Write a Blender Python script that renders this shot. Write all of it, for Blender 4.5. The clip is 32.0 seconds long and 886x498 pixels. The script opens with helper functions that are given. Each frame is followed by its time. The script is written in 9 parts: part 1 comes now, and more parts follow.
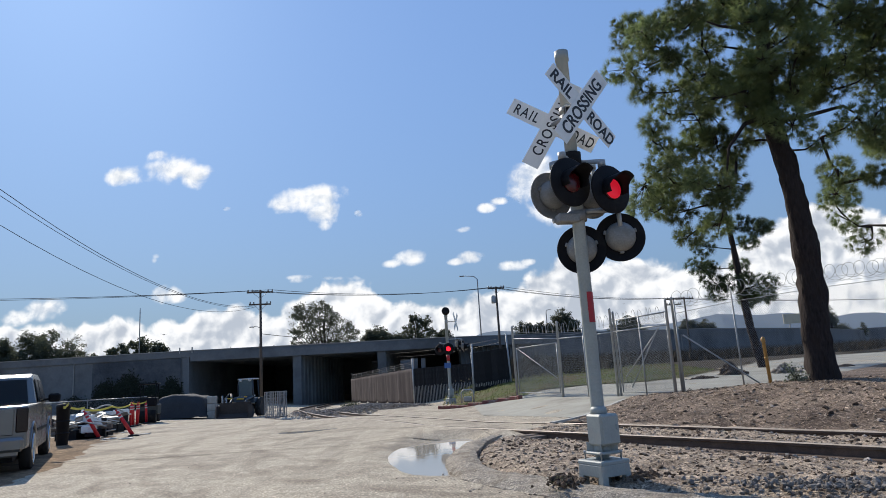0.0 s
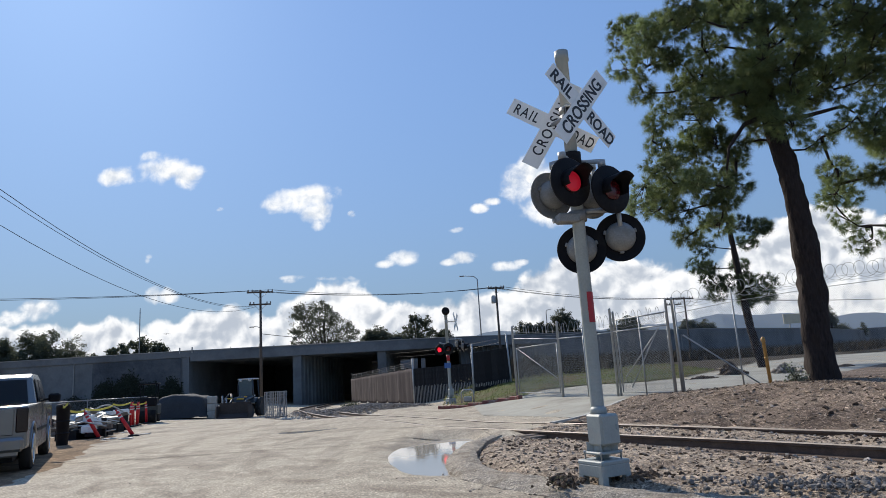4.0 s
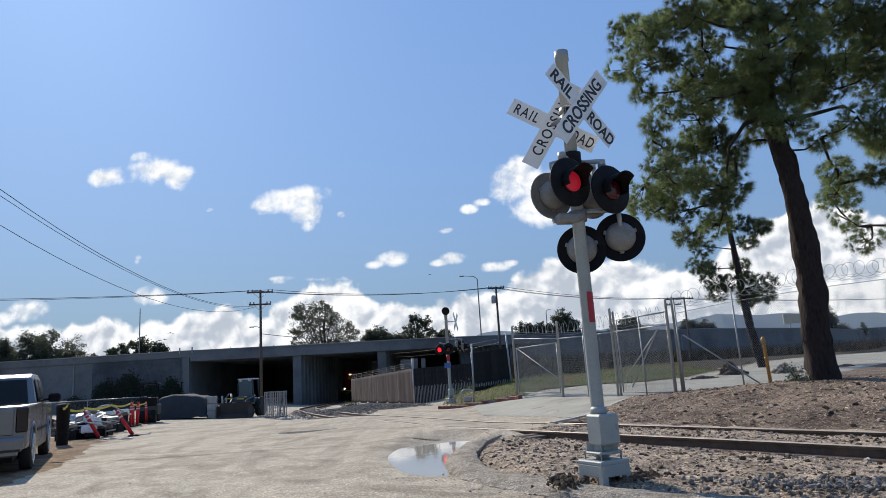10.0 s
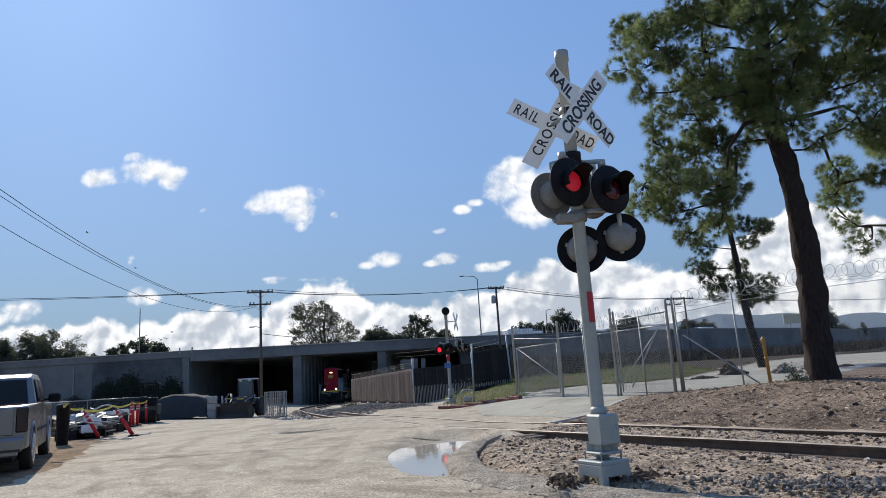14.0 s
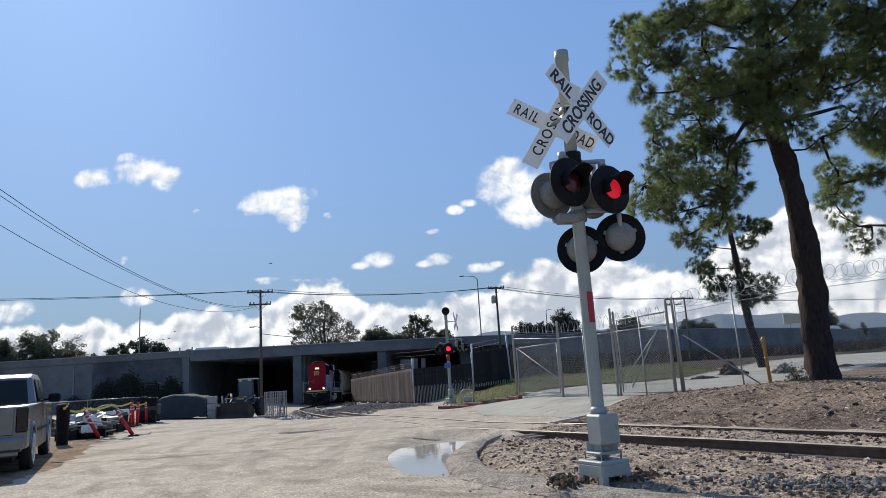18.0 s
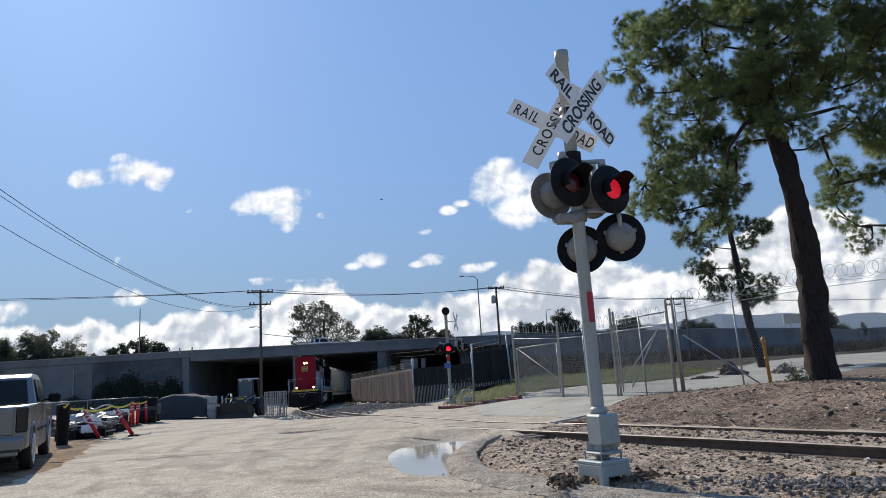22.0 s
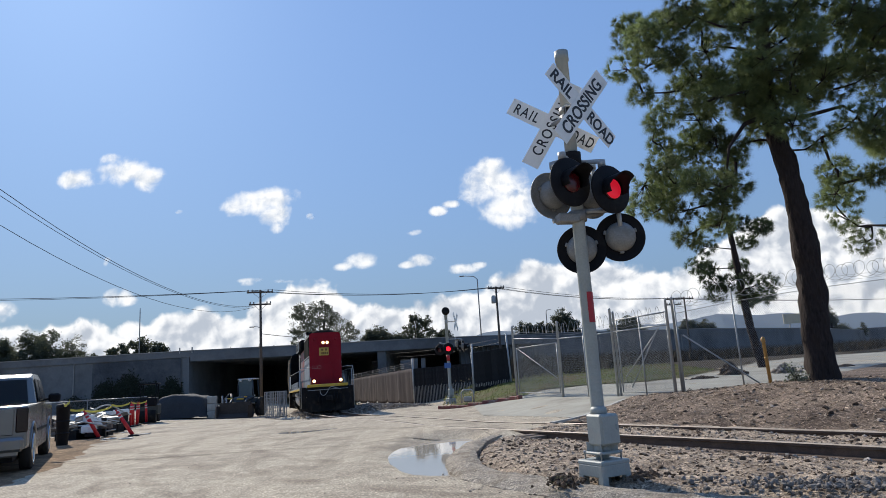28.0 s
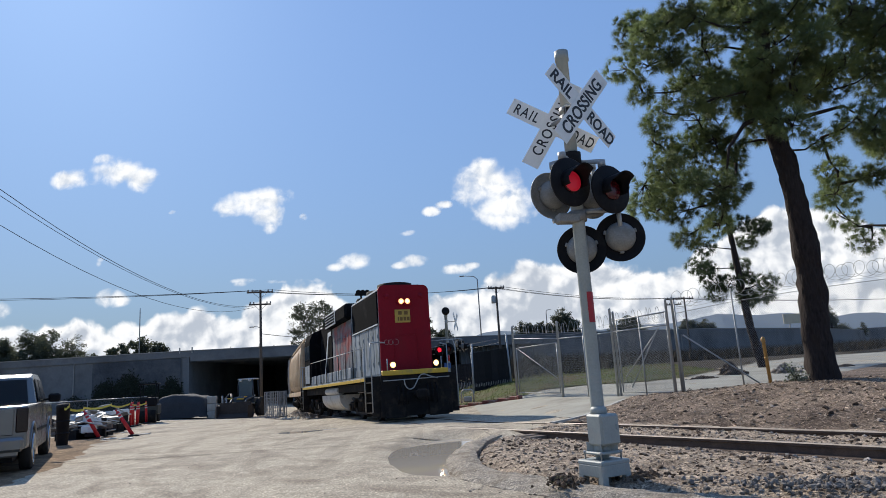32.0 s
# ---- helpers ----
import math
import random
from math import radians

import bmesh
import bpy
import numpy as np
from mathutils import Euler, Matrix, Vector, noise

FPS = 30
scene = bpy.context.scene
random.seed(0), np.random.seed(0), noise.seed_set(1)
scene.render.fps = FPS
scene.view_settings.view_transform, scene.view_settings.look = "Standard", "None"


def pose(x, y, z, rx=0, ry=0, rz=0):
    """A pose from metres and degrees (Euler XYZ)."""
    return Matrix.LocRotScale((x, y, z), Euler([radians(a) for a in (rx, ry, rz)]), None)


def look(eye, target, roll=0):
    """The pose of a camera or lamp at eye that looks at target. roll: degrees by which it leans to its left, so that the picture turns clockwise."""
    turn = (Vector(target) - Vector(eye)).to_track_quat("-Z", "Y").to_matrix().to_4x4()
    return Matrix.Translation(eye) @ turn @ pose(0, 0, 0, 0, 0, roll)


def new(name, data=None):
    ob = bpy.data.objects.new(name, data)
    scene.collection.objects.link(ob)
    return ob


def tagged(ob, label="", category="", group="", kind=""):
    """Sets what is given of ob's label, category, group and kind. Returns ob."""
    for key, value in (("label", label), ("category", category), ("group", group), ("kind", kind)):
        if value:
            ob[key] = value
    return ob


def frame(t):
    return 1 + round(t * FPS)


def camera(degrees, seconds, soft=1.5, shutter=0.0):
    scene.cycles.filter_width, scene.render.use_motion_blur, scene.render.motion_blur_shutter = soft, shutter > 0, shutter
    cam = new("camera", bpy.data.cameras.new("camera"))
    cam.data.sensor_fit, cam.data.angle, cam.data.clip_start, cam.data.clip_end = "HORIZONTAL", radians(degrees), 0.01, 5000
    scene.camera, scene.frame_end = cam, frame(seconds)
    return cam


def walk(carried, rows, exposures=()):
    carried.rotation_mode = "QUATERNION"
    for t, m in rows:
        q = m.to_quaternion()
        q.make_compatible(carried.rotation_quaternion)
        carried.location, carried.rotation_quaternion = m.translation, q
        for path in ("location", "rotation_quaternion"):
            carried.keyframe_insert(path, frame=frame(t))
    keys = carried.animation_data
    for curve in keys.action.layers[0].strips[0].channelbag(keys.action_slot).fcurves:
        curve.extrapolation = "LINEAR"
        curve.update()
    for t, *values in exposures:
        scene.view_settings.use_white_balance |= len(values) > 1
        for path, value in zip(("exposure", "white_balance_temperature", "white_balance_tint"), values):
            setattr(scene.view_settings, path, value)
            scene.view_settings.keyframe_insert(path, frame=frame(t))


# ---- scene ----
# The camera stands still behind a windscreen, 1.31 m above the road.
cam = camera(67.64, 32.0, soft=0.6)
EYE = Matrix.Translation((0, 0, 1.306)) @ Euler((radians(90 + 10.931), 0, 0)).to_matrix().to_4x4() @ Euler((0, 0, radians(-3.592))).to_matrix().to_4x4()
walk(cam, [(0.0, EYE), (32.0, EYE)], exposures=[(0.0, 0.12), (32.0, 0.12)])

# Sky and sun: a low winter sun ahead and to the left, over the yard.
SUN_AZ, SUN_EL = -33.0, 35.0
world = bpy.data.worlds.new("sky")
scene.world = world
world.use_nodes = True
wn = world.node_tree.nodes
sky = wn.new("ShaderNodeTexSky")
sky.sky_type = "NISHITA"
sky.sun_disc = False
sky.sun_elevation = radians(SUN_EL)
sky.sun_rotation = radians(SUN_AZ)
sky.air_density, sky.dust_density, sky.ozone_density = 3.0, 1.5, 1.0
# a gamma and a tint even the sky out from zenith to horizon
even = wn.new("ShaderNodeGamma")
even.inputs["Gamma"].default_value = 0.35
tint = wn.new("ShaderNodeMix")
tint.data_type, tint.blend_type = "RGBA", "MULTIPLY"
tint.inputs["Factor"].default_value = 1.0
tint.inputs["B"].default_value = (0.795, 1.327, 2.623, 1)
world.node_tree.links.new(sky.outputs[0], even.inputs["Color"])
world.node_tree.links.new(even.outputs[0], tint.inputs["A"])
wn["Background"].inputs["Strength"].default_value = 0.142
world.node_tree.links.new(tint.outputs["Result"], wn["Background"].inputs["Color"])
sun_data = bpy.data.lights.new("sun", "SUN")
sun_data.energy, sun_data.angle, sun_data.color = 4.7, radians(0.55), (1.0, 0.92, 0.8)
sun = new("sun", sun_data)
sun.matrix_world = look((-40 * math.sin(radians(-SUN_AZ)), 40 * math.cos(radians(SUN_AZ)), 40 * math.tan(radians(SUN_EL))), (0, 0, 0))

# ---- materials ----
def mat(name, col, rough=0.8, metal=0.0, var=0.25, scale=6.0, fine=60.0, bump=0.15, dirt=None, dirt_amt=0.0, dirt_scale=1.5, spec=0.5, per=0.0, emit=0.0, stretch=(1, 1, 1), island=0.0):
    """A procedural surface: a base colour with coarse and fine variation, stains in a second colour, and relief."""
    m = bpy.data.materials.new(name)
    m.use_nodes = True
    nt = m.node_tree
    n, l = nt.nodes, nt.links
    b = n["Principled BSDF"]
    tc = n.new("ShaderNodeTexCoord")
    mp = n.new("ShaderNodeMapping")
    mp.inputs["Scale"].default_value = stretch
    l.new(tc.outputs["Object"], mp.inputs[0])
    n1, n2 = n.new("ShaderNodeTexNoise"), n.new("ShaderNodeTexNoise")
    n1.inputs["Scale"].default_value, n2.inputs["Scale"].default_value = scale, fine
    n1.inputs["Detail"].default_value, n2.inputs["Detail"].default_value = 5, 3
    for q in (n1, n2):
        l.new(mp.outputs[0], q.inputs["Vector"])
    add = n.new("ShaderNodeMath")
    add.operation = "ADD"
    l.new(n1.outputs["Fac"], add.inputs[0])
    l.new(n2.outputs["Fac"], add.inputs[1])
    rng = n.new("ShaderNodeMapRange")
    rng.inputs["From Min"].default_value, rng.inputs["From Max"].default_value = 0.6, 1.4
    rng.inputs["To Min"].default_value, rng.inputs["To Max"].default_value = 1 - var, 1 + var
    l.new(add.outputs[0], rng.inputs["Value"])
    val = rng.outputs[0]
    if per or island:
        rnd = n.new("ShaderNodeNewGeometry" if island else "ShaderNodeObjectInfo")
        r2 = n.new("ShaderNodeMapRange")
        k = island or per
        r2.inputs["To Min"].default_value, r2.inputs["To Max"].default_value = 1 - k, 1 + k
        l.new(rnd.outputs["Random Per Island" if island else "Random"], r2.inputs["Value"])
        mu = n.new("ShaderNodeMath")
        mu.operation = "MULTIPLY"
        l.new(val, mu.inputs[0])
        l.new(r2.outputs[0], mu.inputs[1])
        val = mu.outputs[0]
    vm = n.new("ShaderNodeVectorMath")
    vm.operation = "SCALE"
    vm.inputs[0].default_value = col
    l.new(val, vm.inputs["Scale"])
    out = vm.outputs[0]
    if dirt:
        n3 = n.new("ShaderNodeTexNoise")
        n3.inputs["Scale"].default_value, n3.inputs["Detail"].default_value = dirt_scale, 7
        n3.inputs["Roughness"].default_value = 0.65
        l.new(mp.outputs[0], n3.inputs["Vector"])
        r3 = n.new("ShaderNodeMapRange")
        r3.inputs["From Min"].default_value, r3.inputs["From Max"].default_value = 0.62 - 0.3 * dirt_amt, 0.78 - 0.3 * dirt_amt
        l.new(n3.outputs["Fac"], r3.inputs["Value"])
        mx = n.new("ShaderNodeMix")
        mx.data_type = "RGBA"
        l.new(r3.outputs[0], mx.inputs["Factor"])
        l.new(out, mx.inputs["A"])
        mx.inputs["B"].default_value = (*dirt, 1)
        out = mx.outputs["Result"]
    l.new(out, b.inputs["Base Color"])
    b.inputs["Roughness"].default_value, b.inputs["Metallic"].default_value = rough, metal
    b.inputs["Specular IOR Level"].default_value = spec
    if bump:
        bp = n.new("ShaderNodeBump")
        bp.inputs["Strength"].default_value, bp.inputs["Distance"].default_value = bump, 0.02
        l.new(add.outputs[0], bp.inputs["Height"])
        l.new(bp.outputs[0], b.inputs["Normal"])
    if emit:
        b.inputs["Emission Color"].default_value = (*col, 1)
        b.inputs["Emission Strength"].default_value = emit
    return m


def see_through(m, amount):
    """Lets light from behind shine through thin leaves."""
    n, l = m.node_tree.nodes, m.node_tree.links
    b = n["Principled BSDF"]
    t, mx = n.new("ShaderNodeBsdfTranslucent"), n.new("ShaderNodeMixShader")
    l.new(b.inputs["Base Color"].links[0].from_socket, t.inputs["Color"])
    mx.inputs[0].default_value = amount
    l.new(b.outputs[0], mx.inputs[1])
    l.new(t.outputs[0], mx.inputs[2])
    l.new(mx.outputs[0], n["Material Output"].inputs["Surface"])


def glow(name, col, strength):
    m = bpy.data.materials.new(name)
    m.use_nodes = True
    b = m.node_tree.nodes["Principled BSDF"]
    b.inputs["Base Color"].default_value = (*[c * 0.5 for c in col], 1)
    b.inputs["Emission Color"].default_value = (*col, 1)
    b.inputs["Emission Strength"].default_value = strength
    return m


def glass(name, col, rough=0.05):
    m = bpy.data.materials.new(name)
    m.use_nodes = True
    b = m.node_tree.nodes["Principled BSDF"]
    b.inputs["Base Color"].default_value = (*col, 1)
    b.inputs["Transmission Weight"].default_value = 1.0
    b.inputs["Roughness"].default_value, b.inputs["IOR"].default_value = rough, 1.45
    return m


# ---- mesh helpers ----
def box(bm, c, s, rot=None, taper=1.0, bev=0.0):
    """A box of size s about c; taper narrows its top."""
    vs = []
    for z in (-0.5, 0.5):
        k = taper if z > 0 else 1.0
        for x, y in ((-0.5, -0.5), (0.5, -0.5), (0.5, 0.5), (-0.5, 0.5)):
            p = Vector((x * s[0] * k, y * s[1] * k, z * s[2]))
            if rot is not None:
                p = rot @ p
            vs.append(bm.verts.new(p + Vector(c)))
    fs = [bm.faces.new([vs[i] for i in q]) for q in ((3, 2, 1, 0), (4, 5, 6, 7), (0, 1, 5, 4), (1, 2, 6, 5), (2, 3, 7, 6), (3, 0, 4, 7))]
    if bev:
        es = list({e for f in fs for e in f.edges})
        bmesh.ops.bevel(bm, geom=es, offset=bev, segments=1, affect="EDGES", profile=0.5)
    return vs


def tube(bm, pts, r, n=8, r1=None, cap=True):
    """A round bar along pts; r1 is its radius at the end."""
    pts = [Vector(p) for p in pts]
    rings = []
    k = len(pts) - 1
    ref = None
    for i, p in enumerate(pts):
        d = (pts[min(i + 1, k)] - pts[max(i - 1, 0)]).normalized()
        if ref is None:
            ref = d.orthogonal().normalized()
        ref = (ref - d * ref.dot(d))
        ref = ref.normalized() if ref.length > 1e-6 else d.orthogonal().normalized()
        o = d.cross(ref)
        rr = (r[i] if isinstance(r, (list, tuple)) else r + ((r1 if r1 is not None else r) - r) * i / max(k, 1))
        rings.append([bm.verts.new(p + (ref * math.cos(a) + o * math.sin(a)) * rr) for a in [2 * math.pi * j / n for j in range(n)]])
    for a, b in zip(rings, rings[1:]):
        for j in range(n):
            bm.faces.new((a[j], a[(j + 1) % n], b[(j + 1) % n], b[j])).smooth = n > 5
    if cap:
        bm.faces.new(rings[0][::-1])
        bm.faces.new(rings[-1])
    return rings


def lathe(bm, profile, n=24, m=None, smooth=True):
    """A turned shape about z from (radius, height) pairs, placed by m."""
    m = m or Matrix()
    rings = [[bm.verts.new(m @ Vector((r * math.cos(2 * math.pi * j / n), r * math.sin(2 * math.pi * j / n), z))) for j in range(n)] for r, z in profile]
    for a, b in zip(rings, rings[1:]):
        for j in range(n):
            bm.faces.new((a[j], a[(j + 1) % n], b[(j + 1) % n], b[j])).smooth = smooth
    for ring, flip in ((rings[0], True), (rings[-1], False)):
        try:
            bm.faces.new(ring[::-1] if flip else ring)
        except ValueError:
            pass


def prism(bm, poly, thick, m=None):
    """A flat outline (x, y) with a thickness along z, centred, placed by m."""
    m = m or Matrix()
    a = [bm.verts.new(m @ Vector((x, y, -thick / 2))) for x, y in poly]
    b = [bm.verts.new(m @ Vector((x, y, thick / 2))) for x, y in poly]
    k = len(poly)
    bm.faces.new(a[::-1])
    bm.faces.new(b)
    for i in range(k):
        bm.faces.new((a[i], a[(i + 1) % k], b[(i + 1) % k], b[i]))


def mesh_of(name, bm, material):
    me = bpy.data.meshes.new(name)
    bmesh.ops.recalc_face_normals(bm, faces=bm.faces)
    bm.to_mesh(me)
    bm.free()
    me.materials.append(material)
    return me


def part(name, bm, material, parent=None, label=""):
    ob = new(name, mesh_of(name, bm, material))
    if parent is not None:
        ob.parent = parent
    return tagged(ob, label) if label else ob


def raw(name, verts, faces, material, parent=None, smooth=False):
    me = bpy.data.meshes.new(name)
    me.from_pydata(verts, [], faces)
    me.materials.append(material)
    if smooth:
        me.polygons.foreach_set("use_smooth", [True] * len(me.polygons))
    ob = new(name, me)
    if parent is not None:
        ob.parent = parent
    return ob


def empty(name, m=None):
    ob = new(name)
    ob.empty_display_size = 0.2
    if m is not None:
        ob.matrix_world = m
    return ob


def boxpart(name, c, s, material, parent, label="", rot=None, bev=0.0, taper=1.0):
    bm = bmesh.new()
    box(bm, c, s, rot, taper, bev)
    return part(name, bm, material, parent, label)


def tubepart(name, pts, r, material, parent, label="", n=8, r1=None):
    bm = bmesh.new()
    tube(bm, pts, r, n, r1)
    return part(name, bm, material, parent, label)


ROAD = mat("dusty_road", (0.45, 0.388, 0.292), 0.92, var=0.34, scale=3.0, fine=34, bump=0.8, dirt=(0.27, 0.225, 0.17), dirt_amt=0.38, dirt_scale=0.5, spec=0.25)


def road_tracks(m):
    """Long faint wheel marks and grit laid over the dusty road."""
    nt = m.node_tree
    n, l = nt.nodes, nt.links
    b = n["Principled BSDF"]
    src = b.inputs["Base Color"].links[0].from_socket
    tc = n.new("ShaderNodeTexCoord")
    fac = None
    for rot, sc, lo, hi, amt in ((12, (1.6, 0.09, 1), 0.54, 0.68, 0.28), (-32, (1.3, 0.08, 1), 0.56, 0.68, 0.25), (70, (0.9, 0.1, 1), 0.58, 0.7, 0.3)):
        mp = n.new("ShaderNodeMapping")
        mp.inputs["Rotation"].default_value = (0, 0, radians(rot))
        mp.inputs["Scale"].default_value = sc
        l.new(tc.outputs["Object"], mp.inputs[0])
        q = n.new("ShaderNodeTexNoise")
        q.inputs["Scale"].default_value, q.inputs["Detail"].default_value, q.inputs["Distortion"].default_value = 1.6, 6, 0.4
        l.new(mp.outputs[0], q.inputs["Vector"])
        r = n.new("ShaderNodeMapRange")
        r.inputs["From Min"].default_value, r.inputs["From Max"].default_value, r.inputs["To Max"].default_value = lo, hi, amt
        l.new(q.outputs["Fac"], r.inputs["Value"])
        mx = n.new("ShaderNodeMix")
        mx.data_type = "RGBA"
        l.new(r.outputs[0], mx.inputs["Factor"])
        l.new(src, mx.inputs["A"])
        mx.inputs["B"].default_value = (0.2, 0.165, 0.125, 1)
        src = mx.outputs["Result"]
    # wheel ruts of vehicles that turned here: pairs of arcs, broken up by noise
    patchy = n.new("ShaderNodeTexNoise")
    patchy.inputs["Scale"].default_value, patchy.inputs["Detail"].default_value = 0.8, 5
    l.new(tc.outputs["Object"], patchy.inputs["Vector"])
    for cx, cy, rad, half, amt in ((4.0, 15.0, 8.2, 0.2, 0.75), (4.0, 15.0, 9.8, 0.2, 0.75), (6.0, 20.0, 11.6, 0.22, 0.6), (6.0, 20.0, 13.2, 0.22, 0.6), (-17.0, 6.0, 12.4, 0.2, 0.65), (-17.0, 6.0, 14.0, 0.2, 0.65), (-40.0, 25.0, 31.0, 0.25, 0.5), (-40.0, 25.0, 32.7, 0.25, 0.5)):
        ds = n.new("ShaderNodeVectorMath")
        ds.operation = "DISTANCE"
        ds.inputs[1].default_value = (cx, cy, 0)
        l.new(tc.outputs["Object"], ds.inputs[0])
        wob = n.new("ShaderNodeMath")
        wob.operation = "MULTIPLY_ADD"
        l.new(patchy.outputs["Fac"], wob.inputs[0])
        wob.inputs[1].default_value = 0.6
        l.new(ds.outputs["Value"], wob.inputs[2])
        sub = n.new("ShaderNodeMath")
        sub.operation = "SUBTRACT"
        l.new(wob.outputs[0], sub.inputs[0])
        sub.inputs[1].default_value = rad + 0.3
        ab = n.new("ShaderNodeMath")
        ab.operation = "ABSOLUTE"
        l.new(sub.outputs[0], ab.inputs[0])
        r = n.new("ShaderNodeMapRange")
        r.interpolation_type = "SMOOTHSTEP"
        r.inputs["From Min"].default_value, r.inputs["From Max"].default_value, r.inputs["To Min"].default_value, r.inputs["To Max"].default_value = half * 0.3, half, amt, 0.0
        l.new(ab.outputs[0], r.inputs["Value"])
        wear = n.new("ShaderNodeMapRange")
        wear.inputs["From Min"].default_value, wear.inputs["From Max"].default_value = 0.4, 0.62
        l.new(patchy.outputs["Fac"], wear.inputs["Value"])
        mu = n.new("ShaderNodeMath")
        mu.operation = "MULTIPLY"
        l.new(r.outputs[0], mu.inputs[0])
        l.new(wear.outputs[0], mu.inputs[1])
        mx = n.new("ShaderNodeMix")
        mx.data_type = "RGBA"
        l.new(mu.outputs[0], mx.inputs["Factor"])
        l.new(src, mx.inputs["A"])
        mx.inputs["B"].default_value = (0.24, 0.195, 0.145, 1)
        src = mx.outputs["Result"]
    vo = n.new("ShaderNodeTexVoronoi")
    vo.inputs["Scale"].default_value = 26
    l.new(tc.outputs["Object"], vo.inputs["Vector"])
    r = n.new("ShaderNodeMapRange")
    r.inputs["From Min"].default_value, r.inputs["From Max"].default_value, r.inputs["To Min"].default_value, r.inputs["To Max"].default_value = 0.06, 0.5, 1.45, 0.74
    l.new(vo.outputs["Distance"], r.inputs["Value"])
    vm = n.new("ShaderNodeVectorMath")
    vm.operation = "SCALE"
    l.new(src, vm.inputs[0])
    l.new(r.outputs[0], vm.inputs["Scale"])
    v2 = n.new("ShaderNodeTexVoronoi")
    v2.inputs["Scale"].default_value = 75
    l.new(tc.outputs["Object"], v2.inputs["Vector"])
    sp = n.new("ShaderNodeMapRange")
    sp.inputs["From Min"].default_value, sp.inputs["From Max"].default_value, sp.inputs["To Min"].default_value, sp.inputs["To Max"].default_value = 0.0, 1.0, 0.62, 1.4
    sx = n.new("ShaderNodeSeparateColor")
    l.new(v2.outputs["Color"], sx.inputs[0])
    l.new(sx.outputs[0], sp.inputs["Value"])
    vm2 = n.new("ShaderNodeVectorMath")
    vm2.operation = "SCALE"
    l.new(vm.outputs[0], vm2.inputs[0])
    l.new(sp.outputs[0], vm2.inputs["Scale"])
    l.new(vm2.outputs[0], b.inputs["Base Color"])


road_tracks(ROAD)


def grit(m, layers):
    """Light and dark grains of several sizes over a loose surface."""
    nt = m.node_tree
    n, l = nt.nodes, nt.links
    b = n["Principled BSDF"]
    src = b.inputs["Base Color"].links[0].from_socket
    tc = n.new("ShaderNodeTexCoord")
    for scale, lo, hi in layers:
        vo = n.new("ShaderNodeTexVoronoi")
        vo.inputs["Scale"].default_value = scale
        l.new(tc.outputs["Object"], vo.inputs["Vector"])
        sx = n.new("ShaderNodeSeparateColor")
        l.new(vo.outputs["Color"], sx.inputs[0])
        pw = n.new("ShaderNodeMath")
        pw.operation = "POWER"
        l.new(sx.outputs[0], pw.inputs[0])
        pw.inputs[1].default_value = 2.2
        r = n.new("ShaderNodeMapRange")
        r.inputs["To Min"].default_value, r.inputs["To Max"].default_value = lo, hi
        l.new(pw.outputs[0], r.inputs["Value"])
        vm = n.new("ShaderNodeVectorMath")
        vm.operation = "SCALE"
        l.new(src, vm.inputs[0])
        l.new(r.outputs[0], vm.inputs["Scale"])
        src = vm.outputs[0]
    l.new(src, b.inputs["Base Color"])


DIRT = mat("brown_dirt", (0.41, 0.325, 0.238), 0.97, var=0.6, scale=3.0, fine=55, bump=1.0, dirt=(0.17, 0.128, 0.094), dirt_amt=0.4, dirt_scale=2.2, spec=0.15)
grit(DIRT, ((16, 0.85, 1.2), (42, 0.7, 1.5), (110, 0.7, 1.5)))
DUFF = mat("dark_brown_mulched_dirt", (0.265, 0.2, 0.148), 0.97, var=0.6, scale=2.2, fine=50, bump=1.0, dirt=(0.12, 0.088, 0.066), dirt_amt=0.55, dirt_scale=1.1, spec=0.12)
grit(DUFF, ((9, 0.8, 1.25), (30, 0.65, 1.6), (90, 0.65, 1.7)))
# dark brown of the clods, with the shade by the signal base put in
CLOD = mat("dark_clods_with_shade", (0.105, 0.078, 0.058), 0.97, var=0.5, scale=9, fine=60, bump=0.8, island=0.3, spec=0.1)
STONE = mat("loose_stone", (0.3, 0.245, 0.195), 0.9, var=0.3, scale=8, fine=50, bump=0.4, island=0.5, spec=0.3)
BALLAST = mat("ballast_stone", (0.3, 0.275, 0.25), 0.9, var=0.25, scale=8, fine=60, bump=0.4, island=0.4, spec=0.3)
BALLAST_DARK = mat("sooty_ballast", (0.27, 0.235, 0.2), 0.95, var=0.3, scale=8, fine=60, bump=0.4, island=0.5, spec=0.15)
CHIP = mat("wood_chip", (0.42, 0.32, 0.23), 0.95, var=0.3, scale=10, fine=80, bump=0.2, island=0.5, spec=0.2)
KERB = mat("worn_asphalt_kerb", (0.32, 0.28, 0.225), 0.95, var=0.35, scale=5, fine=40, bump=0.8, dirt=(0.2, 0.165, 0.125), dirt_amt=0.5, dirt_scale=2.2, spec=0.2)
grit(KERB, ((38, 0.8, 1.35), (85, 0.7, 1.5)))
CONC = mat("grey_concrete", (0.30, 0.29, 0.27), 0.9, var=0.14, scale=0.5, fine=9, bump=0.15, dirt=(0.2, 0.19, 0.175), dirt_amt=0.35, dirt_scale=0.22, spec=0.3)
CONC_PALE = mat("pale_concrete", (0.42, 0.40, 0.36), 0.9, var=0.14, scale=0.8, fine=14, bump=0.2, dirt=(0.28, 0.26, 0.225), dirt_amt=0.35, dirt_scale=0.4, spec=0.3)
